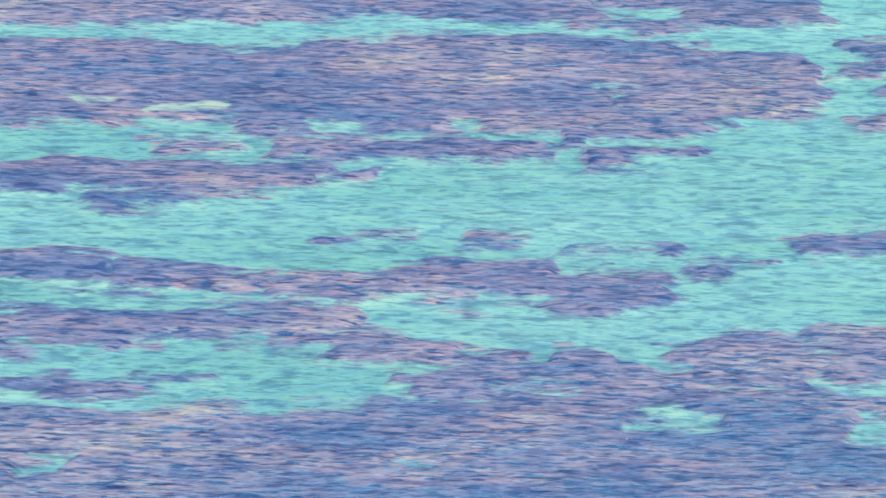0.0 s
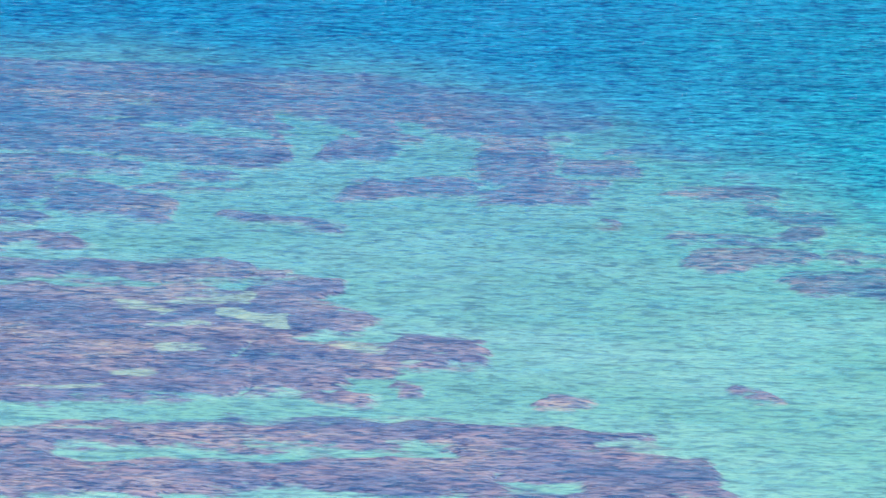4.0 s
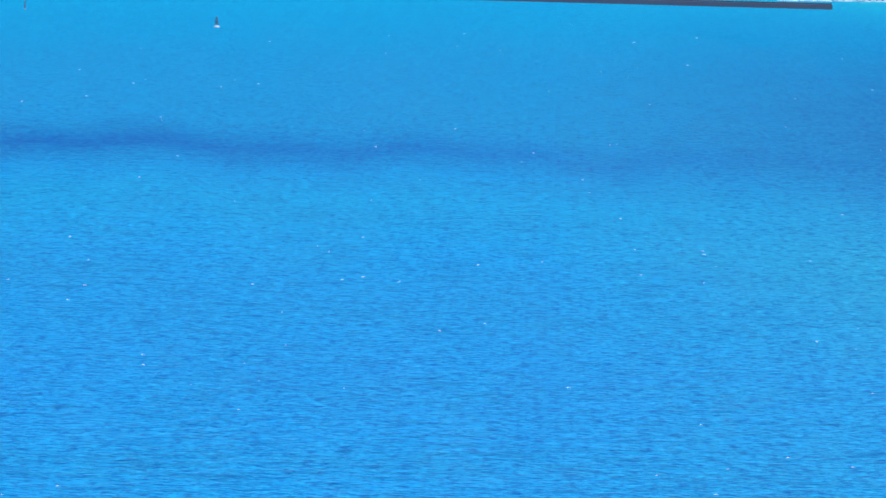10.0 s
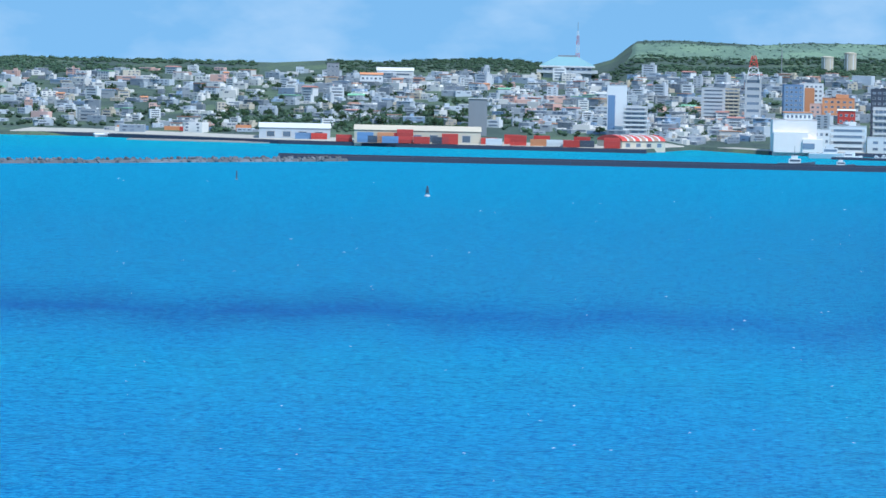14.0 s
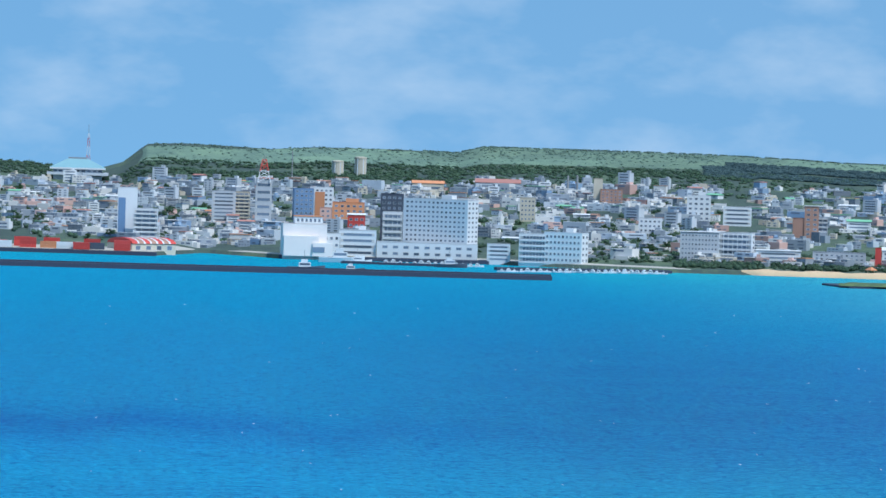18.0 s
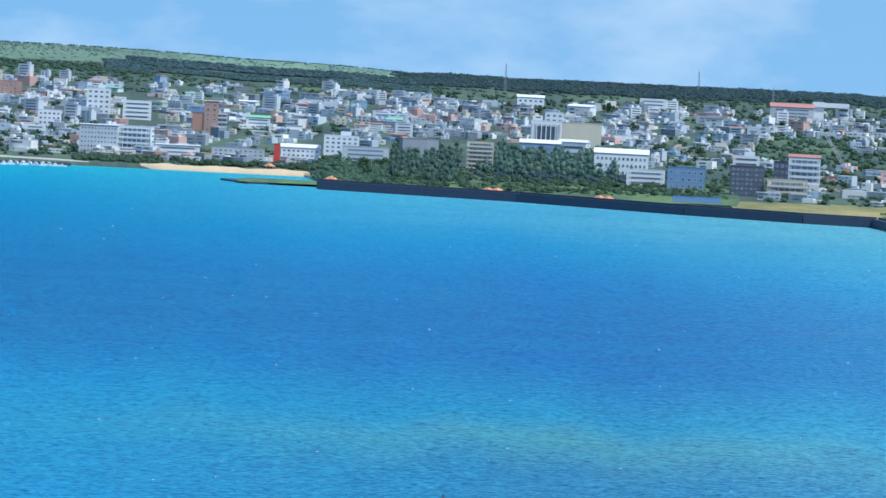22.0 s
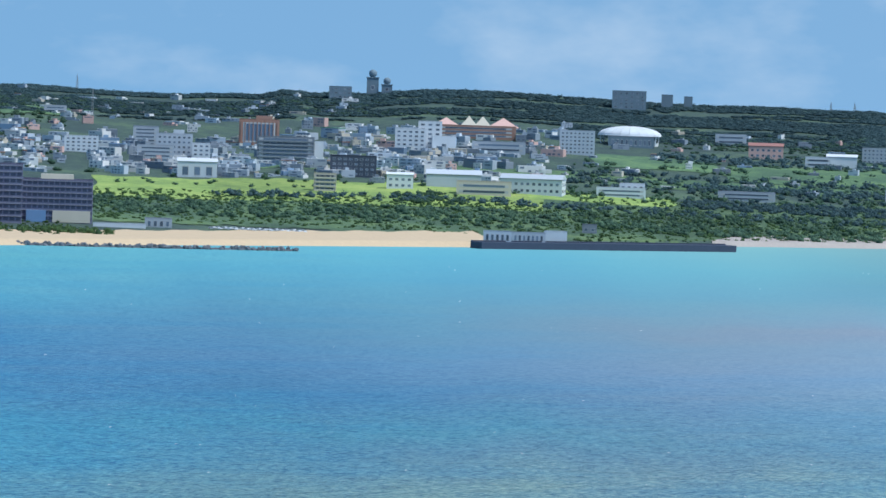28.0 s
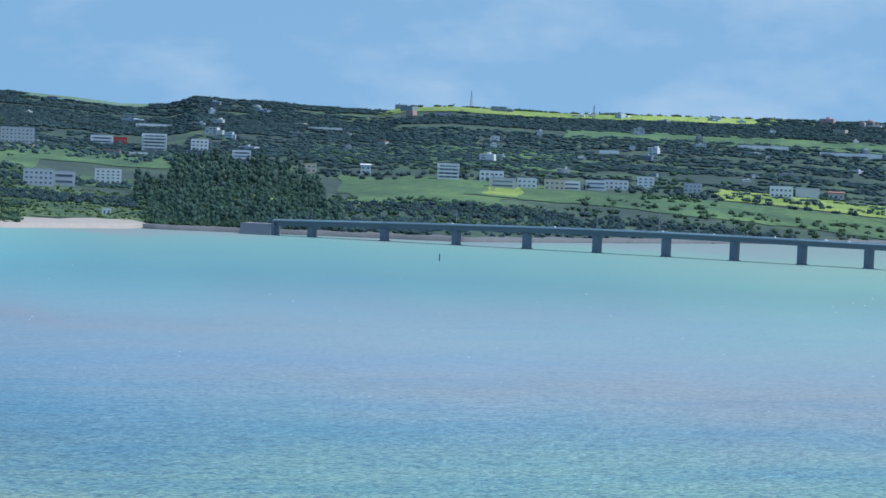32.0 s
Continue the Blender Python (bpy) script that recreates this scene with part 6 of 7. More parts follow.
def tents(root):
    """Pink and white tent-shaped roofs in a row on the hall."""
    for x, w, h, mat in ((-26, 26, 8, MAT_PINK), (-6, 16, 10, MAT_CREAM), (6, 16, 10, MAT_CREAM), (24, 28, 9, MAT_PINK)):
        bm = bmesh.new()
        base = [bm.verts.new(p) for p in ((x - w / 2, -9, 9.5), (x + w / 2, -9, 9.5), (x + w / 2, 9, 9.5), (x - w / 2, 9, 9.5))]
        mid = [bm.verts.new(p) for p in ((x - w * 0.2, -3.6, 9.5 + h * 0.55), (x + w * 0.2, -3.6, 9.5 + h * 0.55), (x + w * 0.2, 3.6, 9.5 + h * 0.55), (x - w * 0.2, 3.6, 9.5 + h * 0.55))]
        top = bm.verts.new((x, 0, 9.5 + h * 0.95))
        for i in range(4):
            bm.faces.new((base[i], base[(i + 1) % 4], mid[(i + 1) % 4], mid[i]))
            bm.faces.new((mid[i], mid[(i + 1) % 4], top))
        part("tent_roof", bm, mat, root, "pale tent-shaped roof")


def road(a0, a1, d0, d1):
    tagged(drape("road", a0, a0 + 0.2, d0, d1, MAT_ROAD, 0.6, 0.0), "pale dusty street climbing inland", "road", kind="structure")

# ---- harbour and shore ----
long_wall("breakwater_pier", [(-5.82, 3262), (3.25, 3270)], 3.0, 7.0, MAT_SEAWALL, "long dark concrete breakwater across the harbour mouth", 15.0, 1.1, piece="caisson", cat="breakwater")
rubble("rubble_breakwater", [(-9.2, 3070), (-7.74, 3126), (-5.03, 3248)], 300, 1.7, 12.0, 3.4, "bank of dark armour stones at the end of the breakwater")
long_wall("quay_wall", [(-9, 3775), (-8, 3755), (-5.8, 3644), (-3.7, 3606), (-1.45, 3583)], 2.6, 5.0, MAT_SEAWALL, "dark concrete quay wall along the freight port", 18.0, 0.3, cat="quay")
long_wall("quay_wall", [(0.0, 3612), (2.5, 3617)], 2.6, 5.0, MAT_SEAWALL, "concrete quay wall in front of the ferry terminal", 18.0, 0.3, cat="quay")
long_wall("marina_pier", [(0.75, 3535), (2.0, 3520)], 1.6, 6.0, MAT_SEAWALL, "low concrete landing stage inside the harbour", 16.0, 0.2, cat="pier")
long_wall("marina_pier", [(2.58, 3475), (4.66, 3528)], 2.0, 6.0, MAT_SEAWALL, "concrete marina pier lined with small boats", 16.0, 0.3, cat="pier")
long_wall("spit_wall", [(-7.6, 3682), (-5.8, 3650)], 0.9, 10.0, MAT_PALESAND, "low pale spit in front of the freight port", 20.0, 0.2, cat="spit")
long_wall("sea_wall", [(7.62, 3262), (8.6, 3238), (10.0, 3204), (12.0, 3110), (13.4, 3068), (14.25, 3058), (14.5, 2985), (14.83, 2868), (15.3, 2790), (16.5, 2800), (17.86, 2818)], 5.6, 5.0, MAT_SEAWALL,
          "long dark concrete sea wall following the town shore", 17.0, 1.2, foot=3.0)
long_wall("old_jetty", [(23.9, 3040), (26.92, 3143)], 4.2, 14.0, MAT_SEAWALL, "dark disused concrete jetty standing off the beach", 14.0, 0.8, cat="jetty")
rubble("stone_groyne", [(17.97, 2844), (20.0, 2858), (21.78, 2884)], 230, 1.5, 5.0, 2.0, "low row of dark stones off the sandy beach")
strip("beach", 5.5, 7.66, -8, 9, MAT_SAND, 0.9, "pale sandy town beach between the marina and the sea wall", "beach")
strip("beach", 17.6, 24.1, -15, 105, MAT_SAND, 0.9, "wide strip of yellow coral sand along the bay", "beach")
strip("beach", 26.7, 30.2, -15, 48, MAT_PALESAND, 0.9, "narrow grey-pink wet sand shore", "beach")
strip("shore_rocks", 30.1, 46, -10, 3, plain("grey_shore_rock", (0.20, 0.215, 0.235), 0.9, grain=0.6, amount=0.4, big=0.4, bump=0.5), 0.8, "thin grey rocky shore below the trees behind the bridge", "beach")
strip("port_apron", -9, -1.0, 2, 50, MAT_QUAY, 0.3, "broad concrete apron of the freight port", "apron", 1.0)
strip("port_apron", -0.6, 4.9, 2, 16, MAT_QUAY, 0.3, "concrete waterfront of the ferry port", "apron", 1.0)
strip("wall_path", 7.9, 17.6, 4, 16, MAT_ROAD, 0.35, "pale path behind the sea wall", "path", 1.0)
bridge()

# a low grassy spit at the end of the beach
long_wall("grass_spit", [(6.62, 3330), (7.7, 3352)], 1.2, 60.0, MAT_SEAWALL, "low dark-edged spit with grass on top", 14.0, 0.2, cat="spit")


def spit_grass():
    """A low hummock of grass along the top of the spit."""
    A, D = np.meshgrid(np.linspace(6.66, 7.72, 60), np.linspace(3306, 3368, 14))
    rise = 1.6 * np.sin((D - 3306) / 62 * math.pi) * smooth(A, 6.64, 6.8)
    me = grid_mesh("grass", D * np.sin(np.radians(A)), D * np.cos(np.radians(A)), 1.45 + rise + 0.25 * value_noise(D, A * 60, 6.0, 77))
    me.materials.append(FIELD["scrub"])
    return new("grass", me)


spit = spit_grass()
tagged(spit, "short green grass growing on the low spit", "grass", kind="structure")

# the port town: landmarks first
last = block('hotel', 1.91, 3648, 54.5, 44.0, 'white', 'grid', 12, 14, dep=18, side=3, hut=0.16, roof='flat', turn=-27, label='large white slab hotel with rows of small windows', cat='hotel')
last = block('hotel_podium', 1.76, 3637, 75.9, 11.5, 'white', 'grid', 2, 9, dep=26, label='low white podium wing in front of the slab hotel')
last = block('concert_hall', 0.29, 3621, 33.1, 24.5, 'blush', 'blank', 4, 4, dep=26, label='windowless white concrete hall with stepped volumes at the port', turn=4)
annex(last, 'lower_wing', -3.0, 0.0, 26.0, 15.0, 6.0, -15.0, 'blush', '')
annex(last, 'side_wing', 13.0, 0.0, 15.0, 10.0, 8.0, -15.5, 'blush', '')
annex(last, 'lobby_window', 10.0, 3.0, 9.0, 4.0, 0.4, -19.6, 'glass', '')
annex(last, 'upper_volume', 3.0, 23.8, 21.0, 5.5, 16.0, 2.0, 'white', '')
for k in range(6):
    window(last, -5.0 + 3.2 * k, -6.0, 26.6, 1.8, 2.6)
annex(last, 'upper_roof', 3.0, 29.2, 22.0, 0.8, 17.0, 2.0, 'orange', 'orange roof edge')
last = block('hall_annex', 0.62, 3630, 12.8, 17.0, 'white', 'grid', 3, 3, side=2)
last = block('ferry_terminal', 0.93, 3635, 28.1, 19.6, 'white', 'band', 4, 8, hut=0.2, side=2, cat='terminal')
last = block('office_block', 1.33, 3778, 17.7, 38.5, 'dark', 'grid', 9, 4, turn=-3)
last = block('apartment_block', 1.34, 3749, 15.4, 26.4, 'white', 'balcony', 5, 4)
last = block('harbour_hotel', 3.03, 3606, 22.8, 22.0, 'white', 'balcony', 5, 9, cat='hotel')
last = block('harbour_hotel', 3.41, 3603, 29.6, 23.2, 'white', 'grid', 5, 9, turn=-18, side=2, hut=0.2, cat='hotel')
last = block('office_block', 2.61, 3621, 17.4, 13.2, 'white', 'band', 4, 4, side=2)
last = block('tower_block', -1.81, 3762, 15.4, 39.2, 'white', 'blank', 10, 3, side=3, label='tall white tower block with a dark blue glass stripe')
annex(last, 'glazed_stair', -4.2, 2.0, 5.6, 29.0, 1.0, -4.0, 'blue', 'dark blue glazed stair')
last = block('silo_block', -3.46, 3740, 14.5, 28.5, 'grey', 'blank', 6, 2, roof='cap', side=0, label='plain grey concrete silo block with a pale roof slab')
last = block('apartment_block', -1.59, 3745, 18.9, 22.4, 'white', 'balcony', 6, 3)
last = block('office_block', -0.67, 3969, 19.5, 26.0, 'pale', 'band', 8, 5, side=2)
last = block('apartment_block', -0.46, 3973, 14.0, 24.7, 'cream', 'balcony', 8, 3)
last = block('telecom_building', -0.20, 3930, 13.4, 37.8, 'pale', 'band', 6, 2, label='pale telecom building that carries a lattice tower on its roof')
last = block('office_block', 0.27, 3985, 16.3, 26.2, 'blue', 'grid', 7, 4, turn=10)
last = block('apartment_block', 0.49, 3988, 19.6, 27.1, 'white', 'grid', 7, 5, side=2)
annex(last, 'balcony_front', -1.5, 1.0, 8.0, 22.0, 1.2, -5.2, 'orange', 'orange balcony front')
last = block('guest_house', 0.81, 3957, 26.4, 17.6, 'orange', 'grid', 4, 5, side=3, hut=0.4)
last = block('building', 0.57, 3954, 13.4, 13.0, 'pink', 'grid', 3, 3)
last = block('building', 0.91, 3911, 14.2, 11.0, 'red', 'grid', 2, 3, roof='white')
last = block('stair_tower_block', 3.77, 4189, 7.9, 22.6, 'cream', 'blank', 6, 2)
last = block('apartment_block', 3.93, 4185, 19.1, 13.7, 'brown', 'grid', 5, 5)
last = block('building', 2.94, 4010, 12.7, 19.7, 'cream', 'grid', 5, 4, side=2)
last = block('building', 4.97, 4046, 19.9, 21.8, 'white', 'grid', 5, 4, hut=0.3, side=2)
last = block('building', 4.40, 3865, 18.6, 15.9, 'white', 'grid', 4, 5, side=2)
last = block('building', 6.17, 3882, 10.9, 18.7, 'brown', 'blank', 4, 3)
last = block('apartment_block', 6.31, 3881, 11.4, 28.7, 'brown', 'grid', 7, 2, roof='cap')
last = block('building', 6.44, 3892, 8.7, 19.2, 'pale', 'balcony', 5, 2)
last = block('seaside_hotel', 4.99, 3650, 29.1, 21.5, 'pale', 'grid', 6, 11, roof='cap', cat='hotel')
last = block('seaside_hotel', 5.43, 3655, 25.8, 21.5, 'white', 'balcony', 5, 7, side=1, turn=-8, cat='hotel')
last = block('school', 5.93, 3640, 33.5, 10, 'white', 'band', 3, 9, roof='cap')
last = block('office_block', 6.65, 3650, 40, 9.5, 'pale', 'grid', 3, 10)
last = block('sign_tower', 7.11, 3632, 4.6, 15, 'red', 'blank', 5, 2, label='tall plain red advertising tower on a shop')
last = block('shop_building', 7.39, 3666, 30, 11, 'white', 'grid', 3, 8, roof='white')
last = block('office_block', 7.87, 3660, 26.7, 14, 'white', 'grid', 4, 6, hut=0.3)
last = block('school', 8.16, 3580, 34.8, 11, 'pale', 'band', 3, 8)
last = block('warehouse', 8.72, 3639, 18.8, 16, 'grey', 'blank', 5, 3, turn=14)
last = block('building', 6.87, 4000, 20.0, 9.0, 'white', 'band', 3, 6, roof='green')
last = block('building', 5.43, 4016, 23.5, 15.5, 'white', 'band', 4, 6)
last = block('school', 2.58, 4323, 40.0, 5.2, 'pale', 'band', 1, 10, roof='rust')
last = block('building', 1.75, 4320, 28.4, 6.6, 'cream', 'band', 1, 6, roof='orange')
last = block('building', -4.73, 4396, 20.6, 10.3, 'white', 'grid', 2, 5, roof='orange')
last = block('building', -5.19, 4425, 11.4, 18.2, 'grey', 'grid', 4, 3)
last = block('hall', -4.45, 4465, 34.0, 9.4, 'white', 'band', 2, 6, roof='white')

# the middle of the town
last = block('apartment_block', 9.52, 3560, 20, 20, 'cream', 'balcony', 6, 5, side=2)
last = block('storehouse', 8.79, 3675, 28.0, 14, 'grey', 'blank', 5, 4, turn=10)
last = block('city_hall', 10.29, 3829, 24.7, 23.8, 'white', 'fins', 5, 6, dep=16, label='white city hall wing with tall upright fins')
last = block('city_hall', 10.70, 3858, 33.5, 21.3, 'cream', 'blank', 4, 1, dep=16, label='plain cream city hall wing without windows')
last = block('city_hall_core', 10.38, 3890, 15.0, 27.4, 'white', 'grid', 7, 3, dep=10)
last = block('sports_shop', 10.23, 3741, 31.6, 11.0, 'blue', 'band', 2, 5, roof='white')
last = block('building', 10.63, 3754, 22.9, 11.9, 'white', 'band', 2, 5, roof='white', turn=-15)
last = block('school', 11.20, 3539, 39.8, 16.6, 'white', 'grid', 3, 12, roof='white', side=2)
last = block('building', 11.50, 3430, 27.3, 11.3, 'white', 'band', 3, 6)
last = block('apartment_block', 11.98, 3393, 26.6, 15.9, 'blue', 'grid', 3, 6)
last = block('apartment_block', 12.70, 3350, 23.6, 20.8, 'dark', 'grid', 6, 7, side=2)
last = block('building', 12.68, 3600, 19.8, 15.6, 'white', 'band', 4, 4, hut=0.4)
last = block('building', 13.11, 3482, 12.2, 18.8, 'dark', 'grid', 4, 3)
last = block('apartment_block', 13.37, 3461, 22.7, 23.5, 'white', 'balcony', 5, 5, roof='rust')
last = block('apartment_block', 13.18, 3337, 28.2, 13.3, 'cream', 'balcony', 3, 7)
last = block('guest_house', 14.69, 3546, 31.6, 24.9, 'white', 'grid', 5, 8, side=2)
last = block('guest_house_tower', 14.61, 3860, 16.7, 21.7, 'white', 'grid', 7, 3, dep=9, label='white tower rising over the guest house')
last = block('building', 14.52, 3509, 29.6, 12.7, 'pink', 'grid', 3, 6)
last = block('school', 13.19, 4336, 39.1, 13.2, 'pale', 'band', 4, 8, roof='rust')
last = block('assembly_hall', 13.50, 4343, 10.2, 18.8, 'white', 'blank', 4, 2)
annex(last, 'roof_beam', 11.0, 14.0, 33.0, 4.0, 10.0, 0.0, 'white', '')
last = block('assembly_hall', 13.80, 4351, 9.2, 15.3, 'white', 'band', 3, 2)
last = block('drum_hall', 16.15, 4502, 30.6, 9.5, 'pale', 'band', 2, 6, roof='white')
last = block('apartment_block', 16.35, 4107, 41.9, 17.8, 'pale', 'balcony', 5, 8)
last = block('building', 16.75, 4113, 16.9, 14.5, 'dark', 'grid', 4, 4)
last = block('apartment_block', 17.15, 4134, 26.6, 16.0, 'white', 'balcony', 4, 5)
last = block('blue_sheeted_building', 17.72, 3703, 22.6, 13.0, 'blue', 'blank', 3, 4)
last = block('building', 16.52, 3833, 35.5, 12.6, 'white', 'grid', 3, 7, roof='rust')
last = block('building', 17.22, 4464, 20.9, 12.6, 'pale', 'band', 3, 4)
last = block('building', 16.87, 4440, 23.4, 10.4, 'white', 'grid', 2, 4, roof='rust')
last = block('apartment_block', 16.21, 3260, 21.0, 15.3, 'white', 'balcony', 3, 5)
last = block('apartment_block', 16.57, 3273, 23.0, 13.4, 'cream', 'band', 3, 5)
last = block('unfinished_block', 15.73, 2996, 31.0, 9.6, 'net', 'band', 3, 6, label='low dark unfinished block on the waste ground')
last = block('unfinished_block', 16.12, 3006, 16.2, 9.8, 'cream', 'grid', 2, 2)
last = block('building', 11.54, 4403, 23.7, 10.8, 'white', 'band', 3, 4)
last = block('building', 10.09, 4368, 24.6, 9.7, 'white', 'grid', 2, 5, roof='white')
last = block('building', 10.70, 4301, 22.7, 7.6, 'white', 'band', 2, 5, roof='white', turn=-25)
last = block('blue_hoarding', 12.12, 3215, 32.0, 4.1, 'blue', 'blank', 1, 5, dep=3, z=5.5)

# the building site and the town behind the fields
last = block('site_block', 17.44, 2997, 27.8, 27.4, 'pale', 'blank', 5, 3, dep=24, turn=-14, label='concrete block on a building site, dark screens over its upper half')
annex(last, 'screen', 0.0, 12.5, 27.2, 15.0, 25.0, -0.8, 'dark', 'dark blue-grey screen')
last = block('scaffolded_building', 18.02, 3055, 22.2, 27.9, 'net', 'band', 7, 6, dep=24, label='building under construction wrapped in dark scaffold netting')
annex(last, 'safety_sheet', -8.2, 0.0, 5.4, 26.5, 0.6, -13.2, 'blue', 'blue safety sheet')
last = block('scaffolded_building', 18.35, 3071, 16.2, 37.4, 'net', 'band', 9, 4, dep=28, label='tall scaffolded stair core wrapped in dark netting')
last = block('scaffolded_building', 18.91, 3097, 45.7, 27.6, 'net', 'band', 7, 13, dep=24, side=3, label='long scaffolded building wrapped in dark netting')
annex(last, 'roof_house', 0.0, 25.5, 21.0, 5.0, 12.0, 0.0, 'cream', '')
annex(last, 'ground_floor', 9.5, 0.0, 24.0, 7.5, 3.0, -11.5, 'cream', 'cream unfinished ground floor')
annex(last, 'site_cabin', -13.0, 0.0, 12.5, 7.5, 4.0, -13.0, 'blue', 'blue site cabins')
last = block('tower_hotel', 21.28, 4113, 34.2, 22.7, 'brown', 'fins', 8, 9, hut=0.4, cat='hotel', label='tall red-brown hotel with pale upright stripes')
last = block('apartment_block', 21.60, 3908, 46.7, 20.2, 'grey', 'balcony', 6, 9)
last = block('apartment_end', 21.99, 3917, 8.3, 17.4, 'white', 'blank', 6, 1)
last = block('office_block', 19.93, 4080, 20.1, 16.3, 'pale', 'band', 5, 3)
last = block('office_block', 20.28, 3928, 29.5, 21.2, 'pale', 'grid', 5, 7, hut=0.3)
last = block('building', 20.06, 3892, 29.7, 13.7, 'pale', 'band', 4, 6)
last = block('building', 20.60, 3913, 14.7, 14.7, 'white', 'grid', 4, 3)
last = block('building', 19.18, 3970, 27.9, 13.0, 'white', 'grid', 4, 6)
last = block('clinic', 23.08, 4057, 26.2, 19.0, 'white', 'grid', 5, 5)
last = block('clinic', 23.31, 4062, 20.0, 24.8, 'white', 'grid', 6, 3, side=2)
last = block('clinic', 23.48, 4052, 19.9, 13.3, 'white', 'blank', 3, 4)
last = block('apartment_block', 22.08, 3590, 16.8, 13.5, 'cream', 'balcony', 4, 4)
last = block('workshop', 20.56, 3721, 30.5, 11.8, 'white', 'doors', 1, 3, roof='white')
last = block('apartment_block', 22.41, 3771, 36.2, 16.4, 'dark', 'grid', 4, 8)
last = block('low_block', 17.48, 3548, 45.7, 12.5, 'cream', 'band', 2, 9)
last = block('hospital_wing', 25.06, 4110, 29.9, 20.2, 'pale', 'grid', 6, 8)
last = block('school', 24.55, 3642, 47.4, 11.5, 'white', 'grid', 2, 10, roof='pale', side=3, turn=-8)
last = block('school_wing', 23.97, 3601, 40.9, 10.1, 'cream', 'band', 2, 10)
last = block('building', 22.97, 3636, 20.0, 10.7, 'white', 'grid', 2, 4, roof='white')
last = block('sports_hall', 23.61, 3673, 41.8, 9.5, 'pale', 'blank', 2, 6, roof='pale')
last = block('building', 27.30, 4178, 29.9, 10.8, 'pink', 'grid', 2, 6, roof='rust')
last = block('building', 27.92, 4119, 21.7, 8.7, 'white', 'band', 2, 5)
last = block('building', 28.20, 4131, 26.1, 8.7, 'white', 'blank', 1, 5, roof='white')
last = block('building', 27.09, 3719, 44, 7, 'pale', 'band', 2, 10)
last = block('building', 25.60, 3675, 37.5, 7.3, 'white', 'band', 2, 8)
last = block('building', 25.73, 3694, 19.5, 10.0, 'white', 'grid', 2, 4)
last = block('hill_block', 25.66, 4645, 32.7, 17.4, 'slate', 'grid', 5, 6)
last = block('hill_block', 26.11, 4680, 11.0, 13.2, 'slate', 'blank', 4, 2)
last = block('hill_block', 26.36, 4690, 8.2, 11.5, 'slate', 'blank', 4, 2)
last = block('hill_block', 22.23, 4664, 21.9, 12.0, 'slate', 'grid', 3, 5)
last = block('resort_hall', 23.85, 4217, 70.2, 10.9, 'brown', 'band', 3, 12, dep=20, label='low red-brown hall under tent-shaped roofs')
tents(last)
# slate paint stands in for the shaded gap under the dome
last = block('dome_base', 25.70, 4240, 40.0, 8.6, 'slate', 'doors', 2, 9, dep=24, label='grey drum and porch under the shallow white dome')
last = block('greenhouse', 19.66, 3066, 33.4, 2.6, 'white', 'blank', 1, 8, dep=8)
last = block('shed', 20.12, 3086, 17.4, 6.1, 'pale', 'doors', 1, 4, dep=7)
last = block('clinic', 23.17, 4081, 38.3, 17.2, 'white', 'grid', 4, 7)
last = block('building', 24.13, 4072, 45.3, 9.1, 'pale', 'band', 2, 9)
last = block('building', 26.88, 4318, 27.8, 9.1, 'pale', 'band', 2, 5)
last = block('building', 19.94, 4119, 21.7, 14.5, 'pale', 'band', 4, 4)
last = block('building', 18.86, 4420, 20.7, 6.7, 'pale', 'band', 2, 4)

# the farmland beyond the bridge
last = block('apartment_block', 30.26, 4218, 21.7, 15.3, 'white', 'balcony', 5, 4, side=1)
last = block('building', 30.80, 4182, 15.2, 10.3, 'white', 'grid', 3, 4)
last = block('building', 31.30, 4103, 15.9, 9.6, 'white', 'band', 3, 3)
last = block('building', 28.91, 3757, 23.8, 12.8, 'pale', 'grid', 3, 6)
last = block('building', 29.21, 3781, 17.7, 11.1, 'pale', 'band', 2, 4)
last = block('building', 29.73, 3846, 21.2, 11.3, 'white', 'grid', 4, 5)
last = block('apartment_block', 33.76, 3996, 18.3, 13.1, 'white', 'balcony', 4, 3)
last = block('building', 34.28, 4009, 20.2, 8.5, 'white', 'grid', 2, 5)
last = block('building', 34.41, 3949, 21.8, 8.3, 'pale', 'band', 2, 5)
last = block('building', 34.70, 3967, 16.3, 8.4, 'white', 'grid', 2, 4)
last = block('building', 35.03, 3965, 17.2, 9.3, 'cream', 'grid', 2, 4)
last = block('building', 35.23, 3977, 14.5, 7.9, 'white', 'band', 2, 3)
last = block('building', 35.52, 4000, 17.3, 8.0, 'white', 'band', 2, 4)
last = block('building', 35.76, 4020, 20.7, 7.5, 'white', 'grid', 2, 5)
last = block('building', 36.11, 4058, 14.3, 9.0, 'white', 'grid', 3, 3)
last = block('building', 36.67, 4048, 15.2, 7.6, 'pale', 'grid', 2, 4)
last = block('building', 37.72, 4071, 19.6, 10.0, 'white', 'grid', 2, 5)
last = block('building', 38.03, 4093, 20.2, 8.6, 'pale', 'blank', 2, 5)
last = block('building', 38.37, 4108, 13.5, 5.3, 'cream', 'grid', 1, 3, roof='rust')
last = block('building', 28.64, 4182, 29.4, 13.7, 'pale', 'grid', 4, 8)
last = block('building', 29.64, 4269, 20.0, 7.0, 'white', 'band', 2, 4)
last = block('building', 29.84, 4288, 14.6, 5.5, 'red', 'grid', 1, 4)
last = block('building', 32.08, 4034, 16.1, 7.6, 'cream', 'grid', 2, 4)
